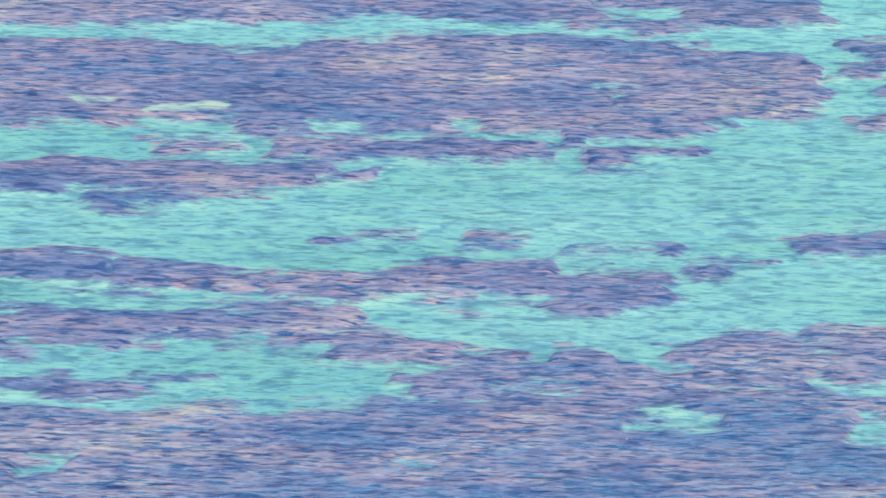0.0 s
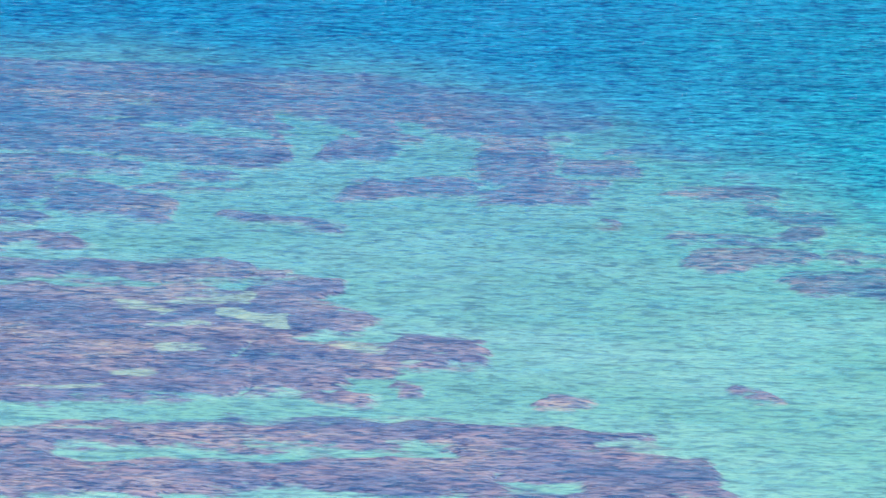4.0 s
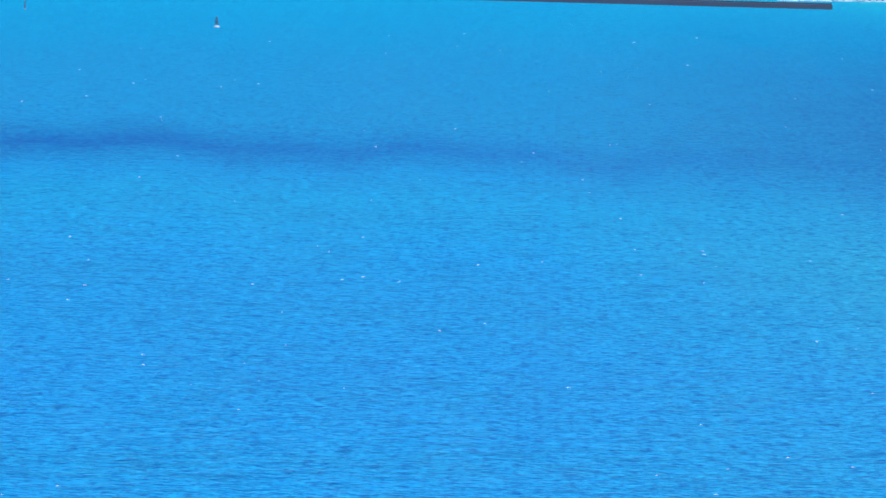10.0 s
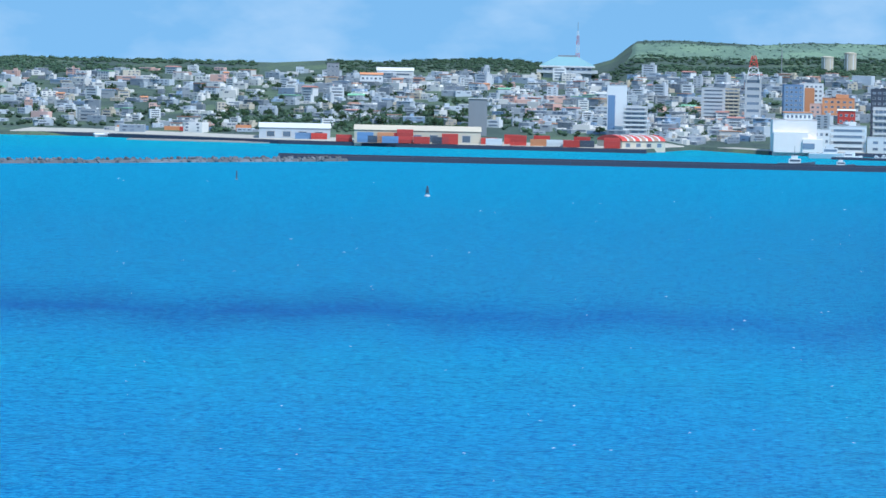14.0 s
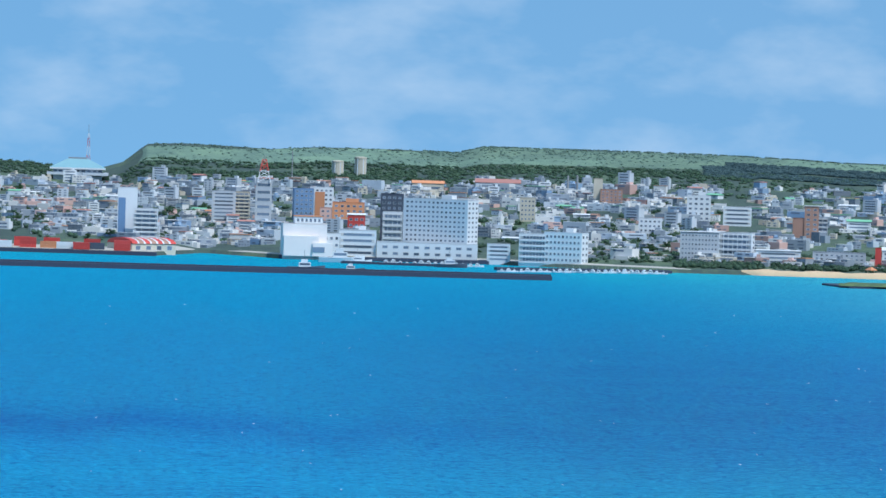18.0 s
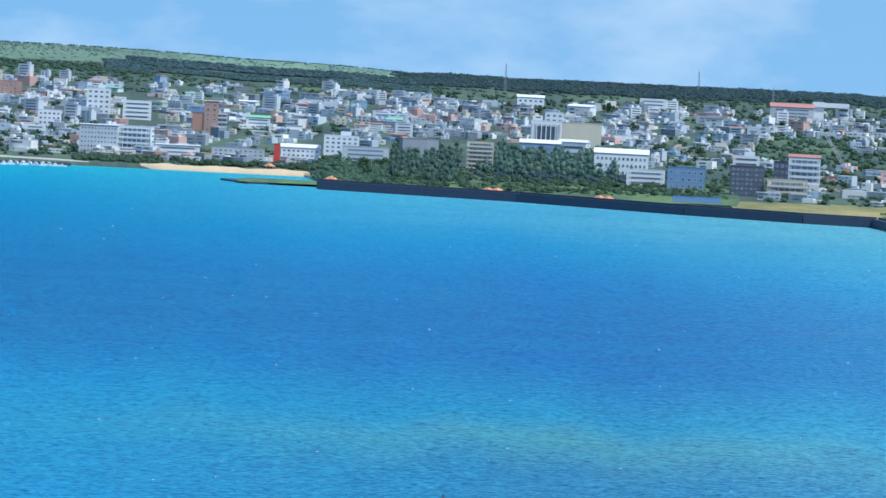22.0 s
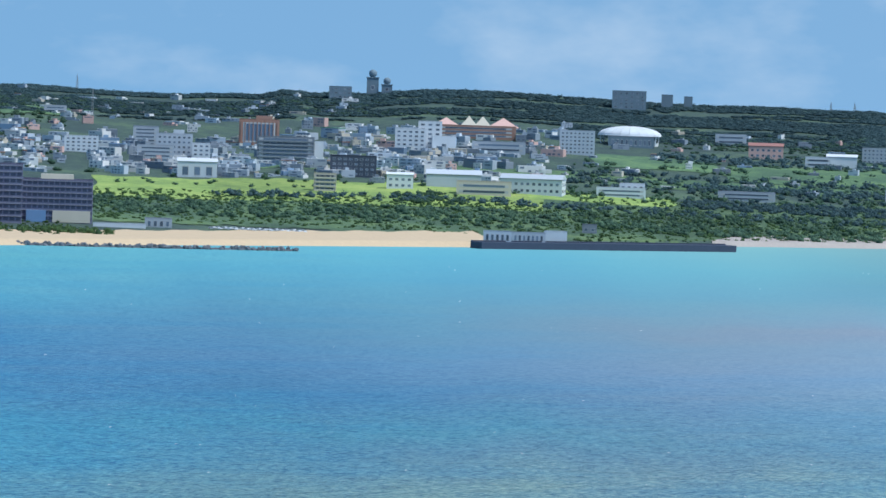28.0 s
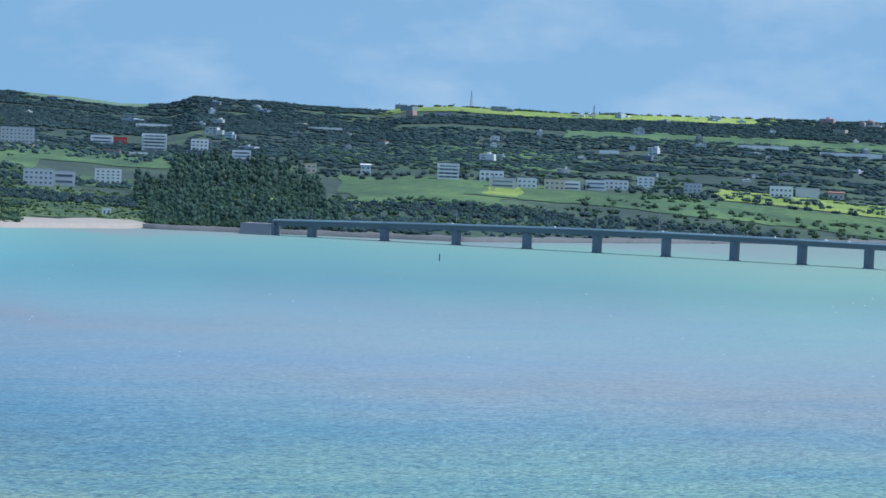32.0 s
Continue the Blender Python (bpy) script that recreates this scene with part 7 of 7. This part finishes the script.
last = block('building', 32.78, 4055, 8.6, 7.1, 'white', 'grid', 2, 2, roof='white')
last = block('building', 34.30, 4401, 8.3, 5.2, 'white', 'grid', 2, 2)
last = block('greenhouse', 30.26, 4482, 35.7, 2.6, 'white', 'blank', 1, 8)
last = block('greenhouse', 32.28, 4484, 31.5, 2.6, 'white', 'blank', 1, 8)
last = block('greenhouse', 37.48, 4476, 47.2, 2.6, 'white', 'blank', 1, 10)
last = block('greenhouse', 38.52, 4461, 57.5, 2.6, 'white', 'blank', 1, 12)
last = block('greenhouse', 30.08, 4170, 16.6, 2.6, 'white', 'blank', 1, 4)
last = block('greenhouse', 35.66, 4357, 17.9, 2.6, 'white', 'blank', 1, 4)
last = block('hill_house', 33.67, 4618, 15.2, 4.9, 'grey', 'grid', 1, 3)
last = block('beach_hut', 29.73, 3502, 6.6, 4.9, 'white', 'doors', 1, 2)
last = block('warehouse', -4.17, 3640, 95.1, 9.2, 'cream', 'doors', 1, 7, dep=34, roof='cream', label='long cream port warehouse with wide loading doors', cat='warehouse')
last = block('warehouse', -5.63, 3690, 54.2, 7.6, 'pale', 'doors', 1, 4, dep=36, roof='white', label='white gabled port warehouse with loading doors', cat='warehouse')
arched_store(-1.63, 3628, 39.0, 9.6)
gymnasium(-2.41, 4557, 55.5, 20.3)
lattice_mast(-2.29, 4640, float(ground_z(-2.25, 4640)), 38.1, 5.0, 'slender red and white radio mast behind the sports hall', tip=9.0)
lattice_mast(-0.20, 3930, float(ground_z(-0.20, 3930)) + 35.2, 18.4, 10.5, 'red and white lattice tower on the telecom building', tip=4.0)
tank(0.67, 4449, 12.5, 5.2, 'round cream water tower on the wooded rise')
tank(0.94, 4447, 16.7, 5.2, 'tall round cream water tower on the wooded rise')
pole(0.13, 4391, 26.8, 0.5, MAT_STEEL, 'thin grey antenna mast behind the town', cat='mast')
lattice_mast(9.78, 4526, float(ground_z(9.78, 4526)), 27.6, 2.6, 'slender grey antenna mast on the ridge', red=False, tip=2.0)
lattice_mast(12.07, 4678, float(ground_z(12.07, 4678)), 18.6, 2.6, 'slender grey antenna mast on the ridge', red=False, tip=2.0)
lattice_mast(19.11, 4720, float(ground_z(19.11, 4720)), 12.7, 2.6, 'slender grey antenna mast on the ridge', red=False, tip=2.0)
lattice_mast(28.05, 4720, float(ground_z(28.05, 4720)), 7.7, 2.6, 'slender grey antenna mast on the ridge', red=False, tip=2.0)
lattice_mast(28.33, 4720, float(ground_z(28.33, 4720)), 7.7, 2.6, 'slender grey antenna mast on the ridge', red=False, tip=2.0)
lattice_mast(34.00, 4720, float(ground_z(34.00, 4720)), 14.9, 2.6, 'slender grey antenna mast on the ridge', red=False, tip=2.0)
lattice_mast(35.46, 4661, float(ground_z(35.46, 4661)), 14.2, 2.6, 'slender grey antenna mast on the ridge', red=False, tip=2.0)
lattice_mast(17.38, 4720, float(ground_z(17.38, 4720)), 11.1, 2.6, 'slender grey antenna mast on the ridge', red=False, tip=2.0)
lattice_mast(12.96, 4506, float(ground_z(12.96, 4506)), 17.4, 2.6, 'slender grey antenna mast on the ridge', red=False, tip=2.0)
lattice_mast(34.30, 3907, float(ground_z(34.30, 3907)), 13.7, 2.6, 'slender grey antenna mast on the ridge', red=False, tip=2.0)
lattice_mast(36.30, 3664, float(ground_z(36.30, 3664)), 12.0, 2.6, 'slender grey antenna mast on the ridge', red=False, tip=2.0)
lattice_mast(19.30, 4376, float(ground_z(19.30, 4376)), 25.6, 2.6, 'slender grey antenna mast on the ridge', red=False, tip=2.0)
pole(3.41, 4279, 17.1, 1.2, MAT_STEEL, 'grey factory chimney at the edge of the town', cat='chimney')
pole(3.52, 4282, 17.1, 1.2, MAT_STEEL, 'grey factory chimney at the edge of the town', cat='chimney')
buoy(-4.04, 2646, 'dark')
buoy(16.62, 2285, 'red')
pole(-6.31, 2855, 5.4, 0.45, MAT_DARK, 'dark slender channel marker post standing in the bay', z=0.0, cat='marker')
pole(33.70, 2977, 4.9, 0.45, MAT_DARK, 'dark slender channel marker post near the bridge', z=0.0, cat='marker')
pole(9.29, 1044, 3.3, 0.35, MAT_DARK, 'dark channel marker post with a broad head', z=0.0, cat='marker')

# containers
containers(-5.55, 3664, 9.8, 4.3, 'blue')
containers(-5.35, 3662, 11.1, 5.1, 'red')
containers(-5.08, 3632, 7.6, 5.5, 'red')
containers(-4.84, 3618, 6.3, 5.9, 'blue')
containers(-4.71, 3618, 6.8, 5.1, 'dark')
containers(-4.62, 3618, 3.8, 5.5, 'orange')
containers(-4.56, 3612, 4.2, 3.4, 'blue')
containers(-4.41, 3618, 5.5, 5.9, 'red')
containers(-4.32, 3617, 12.3, 8.0, 'red')
containers(-4.15, 3615, 8.9, 3.8, 'red')
containers(-3.94, 3618, 7.2, 7.2, 'dark')
containers(-3.82, 3618, 8.0, 7.2, 'red')
containers(-3.35, 3622, 8.5, 5.1, 'red')
containers(-3.30, 3606, 7.6, 5.1, 'white')
containers(-3.04, 3628, 12.7, 7.6, 'red')
containers(-2.95, 3612, 15.2, 5.9, 'red')
containers(-2.78, 3612, 6.3, 4.6, 'orange')
containers(-2.65, 3618, 17.8, 7.6, 'red')
containers(-2.58, 3604, 7.2, 4.6, 'white')
containers(-2.47, 3606, 5.9, 5.1, 'red')
containers(-2.36, 3610, 7.6, 7.2, 'white')
containers(-2.29, 3608, 3.0, 7.6, 'red')
containers(-2.39, 3600, 6.3, 2.9, 'red')
containers(-2.17, 3604, 11.8, 3.8, 'dark')
containers(-1.85, 3594, 13.5, 5.9, 'red')
containers(-7.66, 3790, 11.1, 6.2, 'orange')
containers(-7.45, 3790, 13.3, 6.2, 'blue')
containers(-7.09, 3790, 12.0, 5.8, 'orange')
containers(-6.87, 3780, 16.8, 5.8, 'red')
containers(-6.57, 3780, 10.2, 5.3, 'blue')
containers(-6.28, 3770, 7.1, 5.7, 'orange')

# boats
boat(0.75, 3560, 34, 0.0, 'white')
boat(0.33, 3330, 26, 0.0, 'dark')
boat(0.87, 3340, 18, 0.0, 'dark')
boat(2.66, 3437, 7.2, 5.0, 'white')
boat(2.74, 3438, 9.0, 15.0, 'white')
boat(2.81, 3442, 6.1, 40.0, 'white')
boat(2.89, 3446, 7.2, 59.0, 'white')
boat(2.97, 3449, 10.2, -3.0, 'white')
boat(3.04, 3453, 6.8, 16.0, 'white')
boat(3.12, 3455, 8.6, 29.0, 'white')
boat(3.20, 3457, 6.3, 31.0, 'white')
boat(3.27, 3461, 7.5, -56.0, 'white')
boat(3.35, 3464, 8.4, 26.0, 'white')
boat(3.43, 3463, 9.6, 51.0, 'white')
boat(3.51, 3469, 10.0, -7.0, 'white')
boat(3.58, 3467, 10.4, -48.0, 'white')
boat(3.66, 3471, 7.1, 56.0, 'white')
boat(3.74, 3474, 9.1, -24.0, 'white')
boat(3.81, 3478, 7.9, -18.0, 'white')
boat(3.89, 3481, 8.9, 49.0, 'white')
boat(3.97, 3485, 10.6, 43.0, 'white')
boat(4.04, 3487, 9.4, -40.0, 'white')
boat(4.12, 3488, 10.8, 49.0, 'white')
boat(4.20, 3492, 9.6, -35.0, 'white')
boat(4.27, 3490, 8.9, -26.0, 'white')
boat(4.35, 3493, 10.3, 59.0, 'white')
boat(4.43, 3496, 10.0, -11.0, 'white')
boat(4.50, 3503, 7.5, 32.0, 'white')
boat(4.58, 3500, 6.2, 14.0, 'white')
boat(1.28, 3562, 9.6, -14.0, 'white')
boat(1.37, 3565, 10.9, 0.0, 'white')
boat(1.45, 3555, 7.5, -34.0, 'white')
boat(1.53, 3550, 6.2, -24.0, 'white')
boat(1.62, 3540, 9.1, -28.0, 'white')
boat(1.70, 3564, 10.3, -15.0, 'white')
boat(1.79, 3551, 10.5, -10.0, 'white')
boat(1.87, 3554, 8.6, 12.0, 'white')
boat(1.95, 3563, 8.8, 10.0, 'white')
boat(2.04, 3558, 8.5, -6.0, 'white')
boat(2.12, 3564, 7.2, -16.0, 'white')
boat(2.20, 3539, 8.6, 4.0, 'white')
boat(2.29, 3540, 8.1, 6.0, 'white')
boat(2.37, 3541, 9.1, 11.0, 'white')
boat(0.95, 3545, 20, 8.0, 'white')
boat(2.05, 3508, 24, 4.0, 'dark')

# shelters
gazebo(7.77, 3308)
gazebo(9.64, 3234)
gazebo(9.75, 3232)
gazebo(10.97, 3182)
gazebo(11.07, 3177)
gazebo(7.03, 3564)

# hill landmarks
radome(15.63, 4603, 4.3, 12.0, 'white radar ball on a low tower among trees')
radome(15.74, 4499, 4.2, 11.0, 'white radar ball on a low tower among trees')
radome(22.61, 4716, 4.0, 21.0, 'tall slate-green radar tower with a pale dome on the ridge', tower='slate')
radome(22.78, 4712, 3.6, 12.5, 'shorter slate-green radar tower with a pale dome on the ridge', tower='slate')
shell_dome(25.68, 4253, 55.8, 8.0, float(ground_z(25.68, 4253)) + 8.5, 'white shallow shell dome of a sports arena on columns')
crane(13.87, 3696, 32.1, 33.0)

# parked cars
for k in range(34):
    az, d = 20.75 + 0.034 * k + 0.004 * (k % 3), 3085 + 5 * (k % 3)
    car(Matrix.Translation(at_polar(az, d, float(ground_z(az, d)) + 0.25)) @ pose(0, 0, 0, 0, 0, -az + 70 * (k % 2)), "on the lot behind the beach")

# ruins on the old jetty
last = block('ruined_shed', 24.15, 3062, 17.9, 6.8, 'pale', 'doors', 1, 5, dep=8, z=4.2, label='roofless pale concrete shed on the old jetty')
last = block('ruined_shed', 24.52, 3076, 21.6, 6.1, 'pale', 'doors', 1, 7, dep=8, z=4.2, label='roofless pale concrete shed on the old jetty')
last = block('ruined_shed', 24.84, 3086, 14.8, 7.2, 'white', 'blank', 1, 3, dep=6, z=4.2, label='pale roofless wall block on the old jetty')
last = block('hut', 25.24, 3253, 9.9, 6.5, 'grey', 'grid', 1, 2)
last = block('kiosk', 15.67, 2917, 4.6, 3.4, 'green', 'doors', 1, 2, dep=3.5, roof='white', label='small pale green kiosk behind the sea wall', cat='kiosk')
last = block('kiosk', 15.76, 2921, 2.6, 4.2, 'white', 'blank', 1, 1, dep=2.6, label='small white hut behind the sea wall', cat='kiosk')
road(14.93, 15.37, 3920, 3636)
foam(480)
field(14.86, 15.44, 2886, 3013, 'gravel')

# generic houses
houses(-5.26, -1.92, 4195, 4521, 70, 'town')
houses(-8.16, -5.22, 4162, 4578, 40, 'town')
houses(-10.93, -8.03, 4103, 4511, 50, 'town')
houses(-10.93, -8.02, 3840, 4117, 22, 'town')
houses(-8.15, -4.21, 3922, 4168, 26, 'town')
houses(-8.02, -6.15, 3747, 3918, 8, 'town')
houses(-5.26, -3.52, 3825, 4221, 14, 'town')
houses(-3.39, -1.92, 3845, 4210, 26, 'town')
houses(-2.05, 5.23, 4119, 4373, 165, 'town')
houses(-1.78, 0.10, 3729, 4131, 44, 'town')
houses(0.50, 1.44, 3860, 4090, 10, 'town')
houses(2.31, 5.24, 3818, 4218, 56, 'town')
houses(5.59, 8.85, 4014, 4427, 75, 'town')
houses(5.61, 8.87, 3758, 4044, 22, 'town')
houses(8.46, 11.66, 3915, 4381, 70, 'town')
houses(10.99, 14.48, 4118, 4449, 46, 'town')
houses(11.41, 13.02, 3660, 4140, 20, 'town')
houses(13.95, 18.95, 3948, 4291, 78, 'town')
houses(15.03, 18.96, 3685, 4009, 46, 'town')
houses(19.31, 21.86, 3722, 4156, 62, 'town')
houses(21.46, 24.00, 3741, 4095, 34, 'town')
houses(16.21, 21.57, 4259, 4572, 34, 'farm')
houses(21.56, 24.92, 3866, 4341, 50, 'town')
houses(22.58, 24.93, 3690, 3908, 10, 'town')
houses(24.92, 28.72, 3773, 4413, 30, 'farm')
houses(18.21, 22.49, 4369, 4675, 20, 'farm')
houses(28.44, 38.93, 4110, 4687, 34, 'farm')
houses(33.11, 38.91, 4684, 4720, 14, 'farm')
houses(3.20, 4.94, 3630, 3872, 26, 'town')
houses(4.95, 7.6, 3600, 3660, 12, 'town')
houses(4.94, 6.21, 3685, 3881, 16, 'town')
houses(-2.91, -1.77, 3778, 4018, 12, 'town')
houses(-1.23, 0.04, 3718, 3865, 12, 'town')
houses(12.89, 15.77, 3297, 3755, 34, 'town')
houses(15.64, 17.11, 3453, 3818, 16, 'town')
trees(3.20, 4.94, 3612, 3901, 60, 'broad')
trees(-2.91, 0.03, 3728, 3996, 60, 'broad')
trees(12.89, 15.77, 3268, 3791, 120, 'broad')
trees(14.31, 17.84, 3111, 3368, 120, 'shrub')

far_houses_done()

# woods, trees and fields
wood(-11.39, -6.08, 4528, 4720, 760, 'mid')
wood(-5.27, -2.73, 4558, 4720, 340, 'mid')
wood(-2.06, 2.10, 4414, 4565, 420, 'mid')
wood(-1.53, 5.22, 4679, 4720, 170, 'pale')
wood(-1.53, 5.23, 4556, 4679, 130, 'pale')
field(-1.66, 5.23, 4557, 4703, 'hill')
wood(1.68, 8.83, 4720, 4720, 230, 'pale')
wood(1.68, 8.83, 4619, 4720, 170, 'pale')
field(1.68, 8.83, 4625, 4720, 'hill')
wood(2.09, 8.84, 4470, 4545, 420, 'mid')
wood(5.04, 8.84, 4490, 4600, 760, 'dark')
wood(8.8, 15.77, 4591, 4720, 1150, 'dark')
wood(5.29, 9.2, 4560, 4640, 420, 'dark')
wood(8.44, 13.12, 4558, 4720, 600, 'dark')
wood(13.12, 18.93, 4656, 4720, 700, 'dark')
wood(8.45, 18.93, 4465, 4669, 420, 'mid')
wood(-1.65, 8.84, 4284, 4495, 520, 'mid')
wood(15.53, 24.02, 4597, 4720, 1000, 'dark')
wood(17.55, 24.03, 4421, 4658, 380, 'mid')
# dense dark woods from here on also stand in for cloud shade
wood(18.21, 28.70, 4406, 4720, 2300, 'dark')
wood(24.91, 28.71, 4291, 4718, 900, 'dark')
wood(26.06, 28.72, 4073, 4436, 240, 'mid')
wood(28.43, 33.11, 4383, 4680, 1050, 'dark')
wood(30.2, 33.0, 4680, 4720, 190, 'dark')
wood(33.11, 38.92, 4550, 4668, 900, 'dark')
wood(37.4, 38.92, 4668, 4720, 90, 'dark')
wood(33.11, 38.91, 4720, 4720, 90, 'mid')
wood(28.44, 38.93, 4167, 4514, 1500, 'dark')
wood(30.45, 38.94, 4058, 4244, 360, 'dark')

# near trees
trees(-10.93, -4.21, 3830, 4099, 140, 'broad')
trees(-6.6, -3.4, 3760, 4010, 190, 'broad')
trees(-10.93, -5.22, 4015, 4546, 130, 'broad')
trees(-5.26, 5.24, 3789, 4402, 260, 'broad')
trees(8.46, 18.96, 3634, 4435, 240, 'broad')
trees(-5.26, -3.72, 3774, 4112, 46, 'broad')
trees(-3.32, -2.85, 3861, 4079, 14, 'broad')
trees(-1.31, -0.98, 3882, 4083, 6, 'broad')
trees(2.32, 2.85, 3681, 4011, 14, 'broad')
trees(3.86, 4.32, 3790, 3963, 12, 'broad')
trees(3.66, 4.79, 3605, 3819, 20, 'broad')
trees(6.27, 7.88, 3916, 4008, 26, 'broad')
trees(5.68, 6.69, 3583, 3721, 26, 'broad')
trees(6.69, 8.02, 3579, 3762, 30, 'broad')
trees(8.03, 8.88, 3315, 3664, 60, 'broad')
trees(4.9, 7.72, 3572, 3622, 130, 'broad')
trees(8.46, 18.96, 4280, 4500, 200, 'broad')
trees(7.7, 8.4, 3300, 3420, 40, 'broad')
trees(8.48, 9.28, 3354, 3728, 60, 'pine')
trees(9.47, 11.35, 3487, 3761, 110, 'pine')
trees(8.48, 12.49, 3272, 3532, 120, 'shrub')
trees(12.48, 14.49, 3758, 4174, 150, 'broad')
trees(11.41, 14.50, 3462, 3976, 90, 'broad')
trees(11.41, 12.48, 3710, 4058, 34, 'broad')
trees(14.51, 15.45, 3259, 3596, 36, 'broad')
trees(15.04, 17.18, 3661, 3882, 34, 'broad')
trees(16.40, 17.20, 3013, 3389, 40, 'shrub')
trees(14.93, 18.99, 2926, 3394, 130, 'shrub')
trees(19.30, 28.73, 3610, 3766, 50, 'broad')
trees(19.31, 24.94, 3369, 3546, 90, 'shrub')
trees(19.31, 28.75, 3155, 3486, 300, 'shrub')
trees(22.86, 23.80, 3456, 3583, 26, 'broad')
belt(19.3, 24.9, 3230, 3420, 380, 'mid')
belt(14.9, 18.9, 3090, 3330, 330, 'mid')
belt(16.9, 19.6, 2950, 2990, 120, 'shrub')
belt(8.5, 12.4, 3270, 3420, 260, 'mid')
belt(7.55, 8.5, 3290, 3590, 260, 'mid')
belt(4.7, 5.7, 3565, 3600, 60, 'mid')
belt(33.2, 39.0, 3440, 3640, 380, 'dark')
belt(25.0, 28.7, 3360, 3560, 240, 'mid')
trees(24.93, 28.73, 3620, 4048, 110, 'broad')
trees(24.95, 28.75, 3285, 3682, 120, 'shrub')
trees(30.46, 32.10, 3857, 4119, 60, 'pine')
trees(30.03, 32.27, 3629, 3897, 80, 'pine')
trees(30.22, 32.55, 3420, 3656, 80, 'pine')
belt(30.47, 31.47, 3420, 3482, 230, 'mid')
belt(30.1, 32.3, 3480, 3900, 160, 'dark')
belt(30.1, 32.3, 3480, 3900, 560, 'mid')
field(31.2, 31.9, 3700, 3790, 'bright')
belt(31.4, 33.6, 3425, 3560, 420, 'dark')
belt(30.20, 30.67, 3420, 3447, 60, 'mid')
belt(32.42, 38.97, 3620, 3745, 620, 'dark')
belt(26.4, 30.07, 3586, 3680, 420, 'dark')
belt(26.4, 29.99, 3790, 3843, 200, 'dark')
belt(26.0, 31.0, 4080, 4170, 260, 'dark')
belt(32.20, 38.95, 3988, 4042, 160, 'dark')
belt(20.78, 28.74, 3486, 3549, 200, 'dark')
belt(24.93, 28.73, 3742, 3938, 240, 'dark')
belt(25.15, 28.75, 3298, 3371, 160, 'mid')
belt(9.48, 12.22, 3426, 3543, 120, 'dark')
trees(28.47, 30.07, 3439, 3743, 60, 'shrub')
trees(31.35, 35.17, 3506, 3783, 120, 'broad')
trees(35.17, 38.97, 3724, 3910, 90, 'broad')
trees(32.20, 38.95, 4042, 4287, 60, 'broad')
trees(36.03, 36.97, 3933, 3985, 14, 'broad')

# fields
field(19.34, 24.94, 3435, 3698, 'bright')
field(21.10, 24.99, 3830, 3913, 'green')
field(24.7, 28.74, 3200, 3689, 'scrub')
field(24.5, 26.1, 3590, 3680, 'bright')
field(25.3, 29.9, 3790, 3900, 'green')
field(26.81, 28.73, 3908, 4089, 'green')
field(25.26, 26.60, 4003, 4127, 'green')
field(19.31, 24.95, 3106, 3448, 'scrub')
field(28.45, 30.45, 4020, 4203, 'green')
field(28.47, 30.07, 3439, 3712, 'scrub')
field(32.47, 35.16, 3847, 4009, 'green')
field(34.22, 36.30, 3868, 3957, 'bright')
field(34.63, 38.96, 3837, 3975, 'green')
field(36.97, 38.96, 3994, 4089, 'bright')
field(32.61, 34.29, 3743, 3842, 'green')
field(32.9, 37.6, 4672, 4719, 'bright')
field(27.4, 30.1, 4684, 4719, 'hill')
field(32.05, 35.14, 4152, 4337, 'green')
field(35.13, 38.93, 4477, 4563, 'green')
field(12.51, 14.92, 3107, 3268, 'dry')
field(14.93, 17.87, 2901, 3266, 'scrub')
field(8.49, 12.50, 3207, 3402, 'scrub')
field(14.34, 18.94, 4366, 4533, 'green')
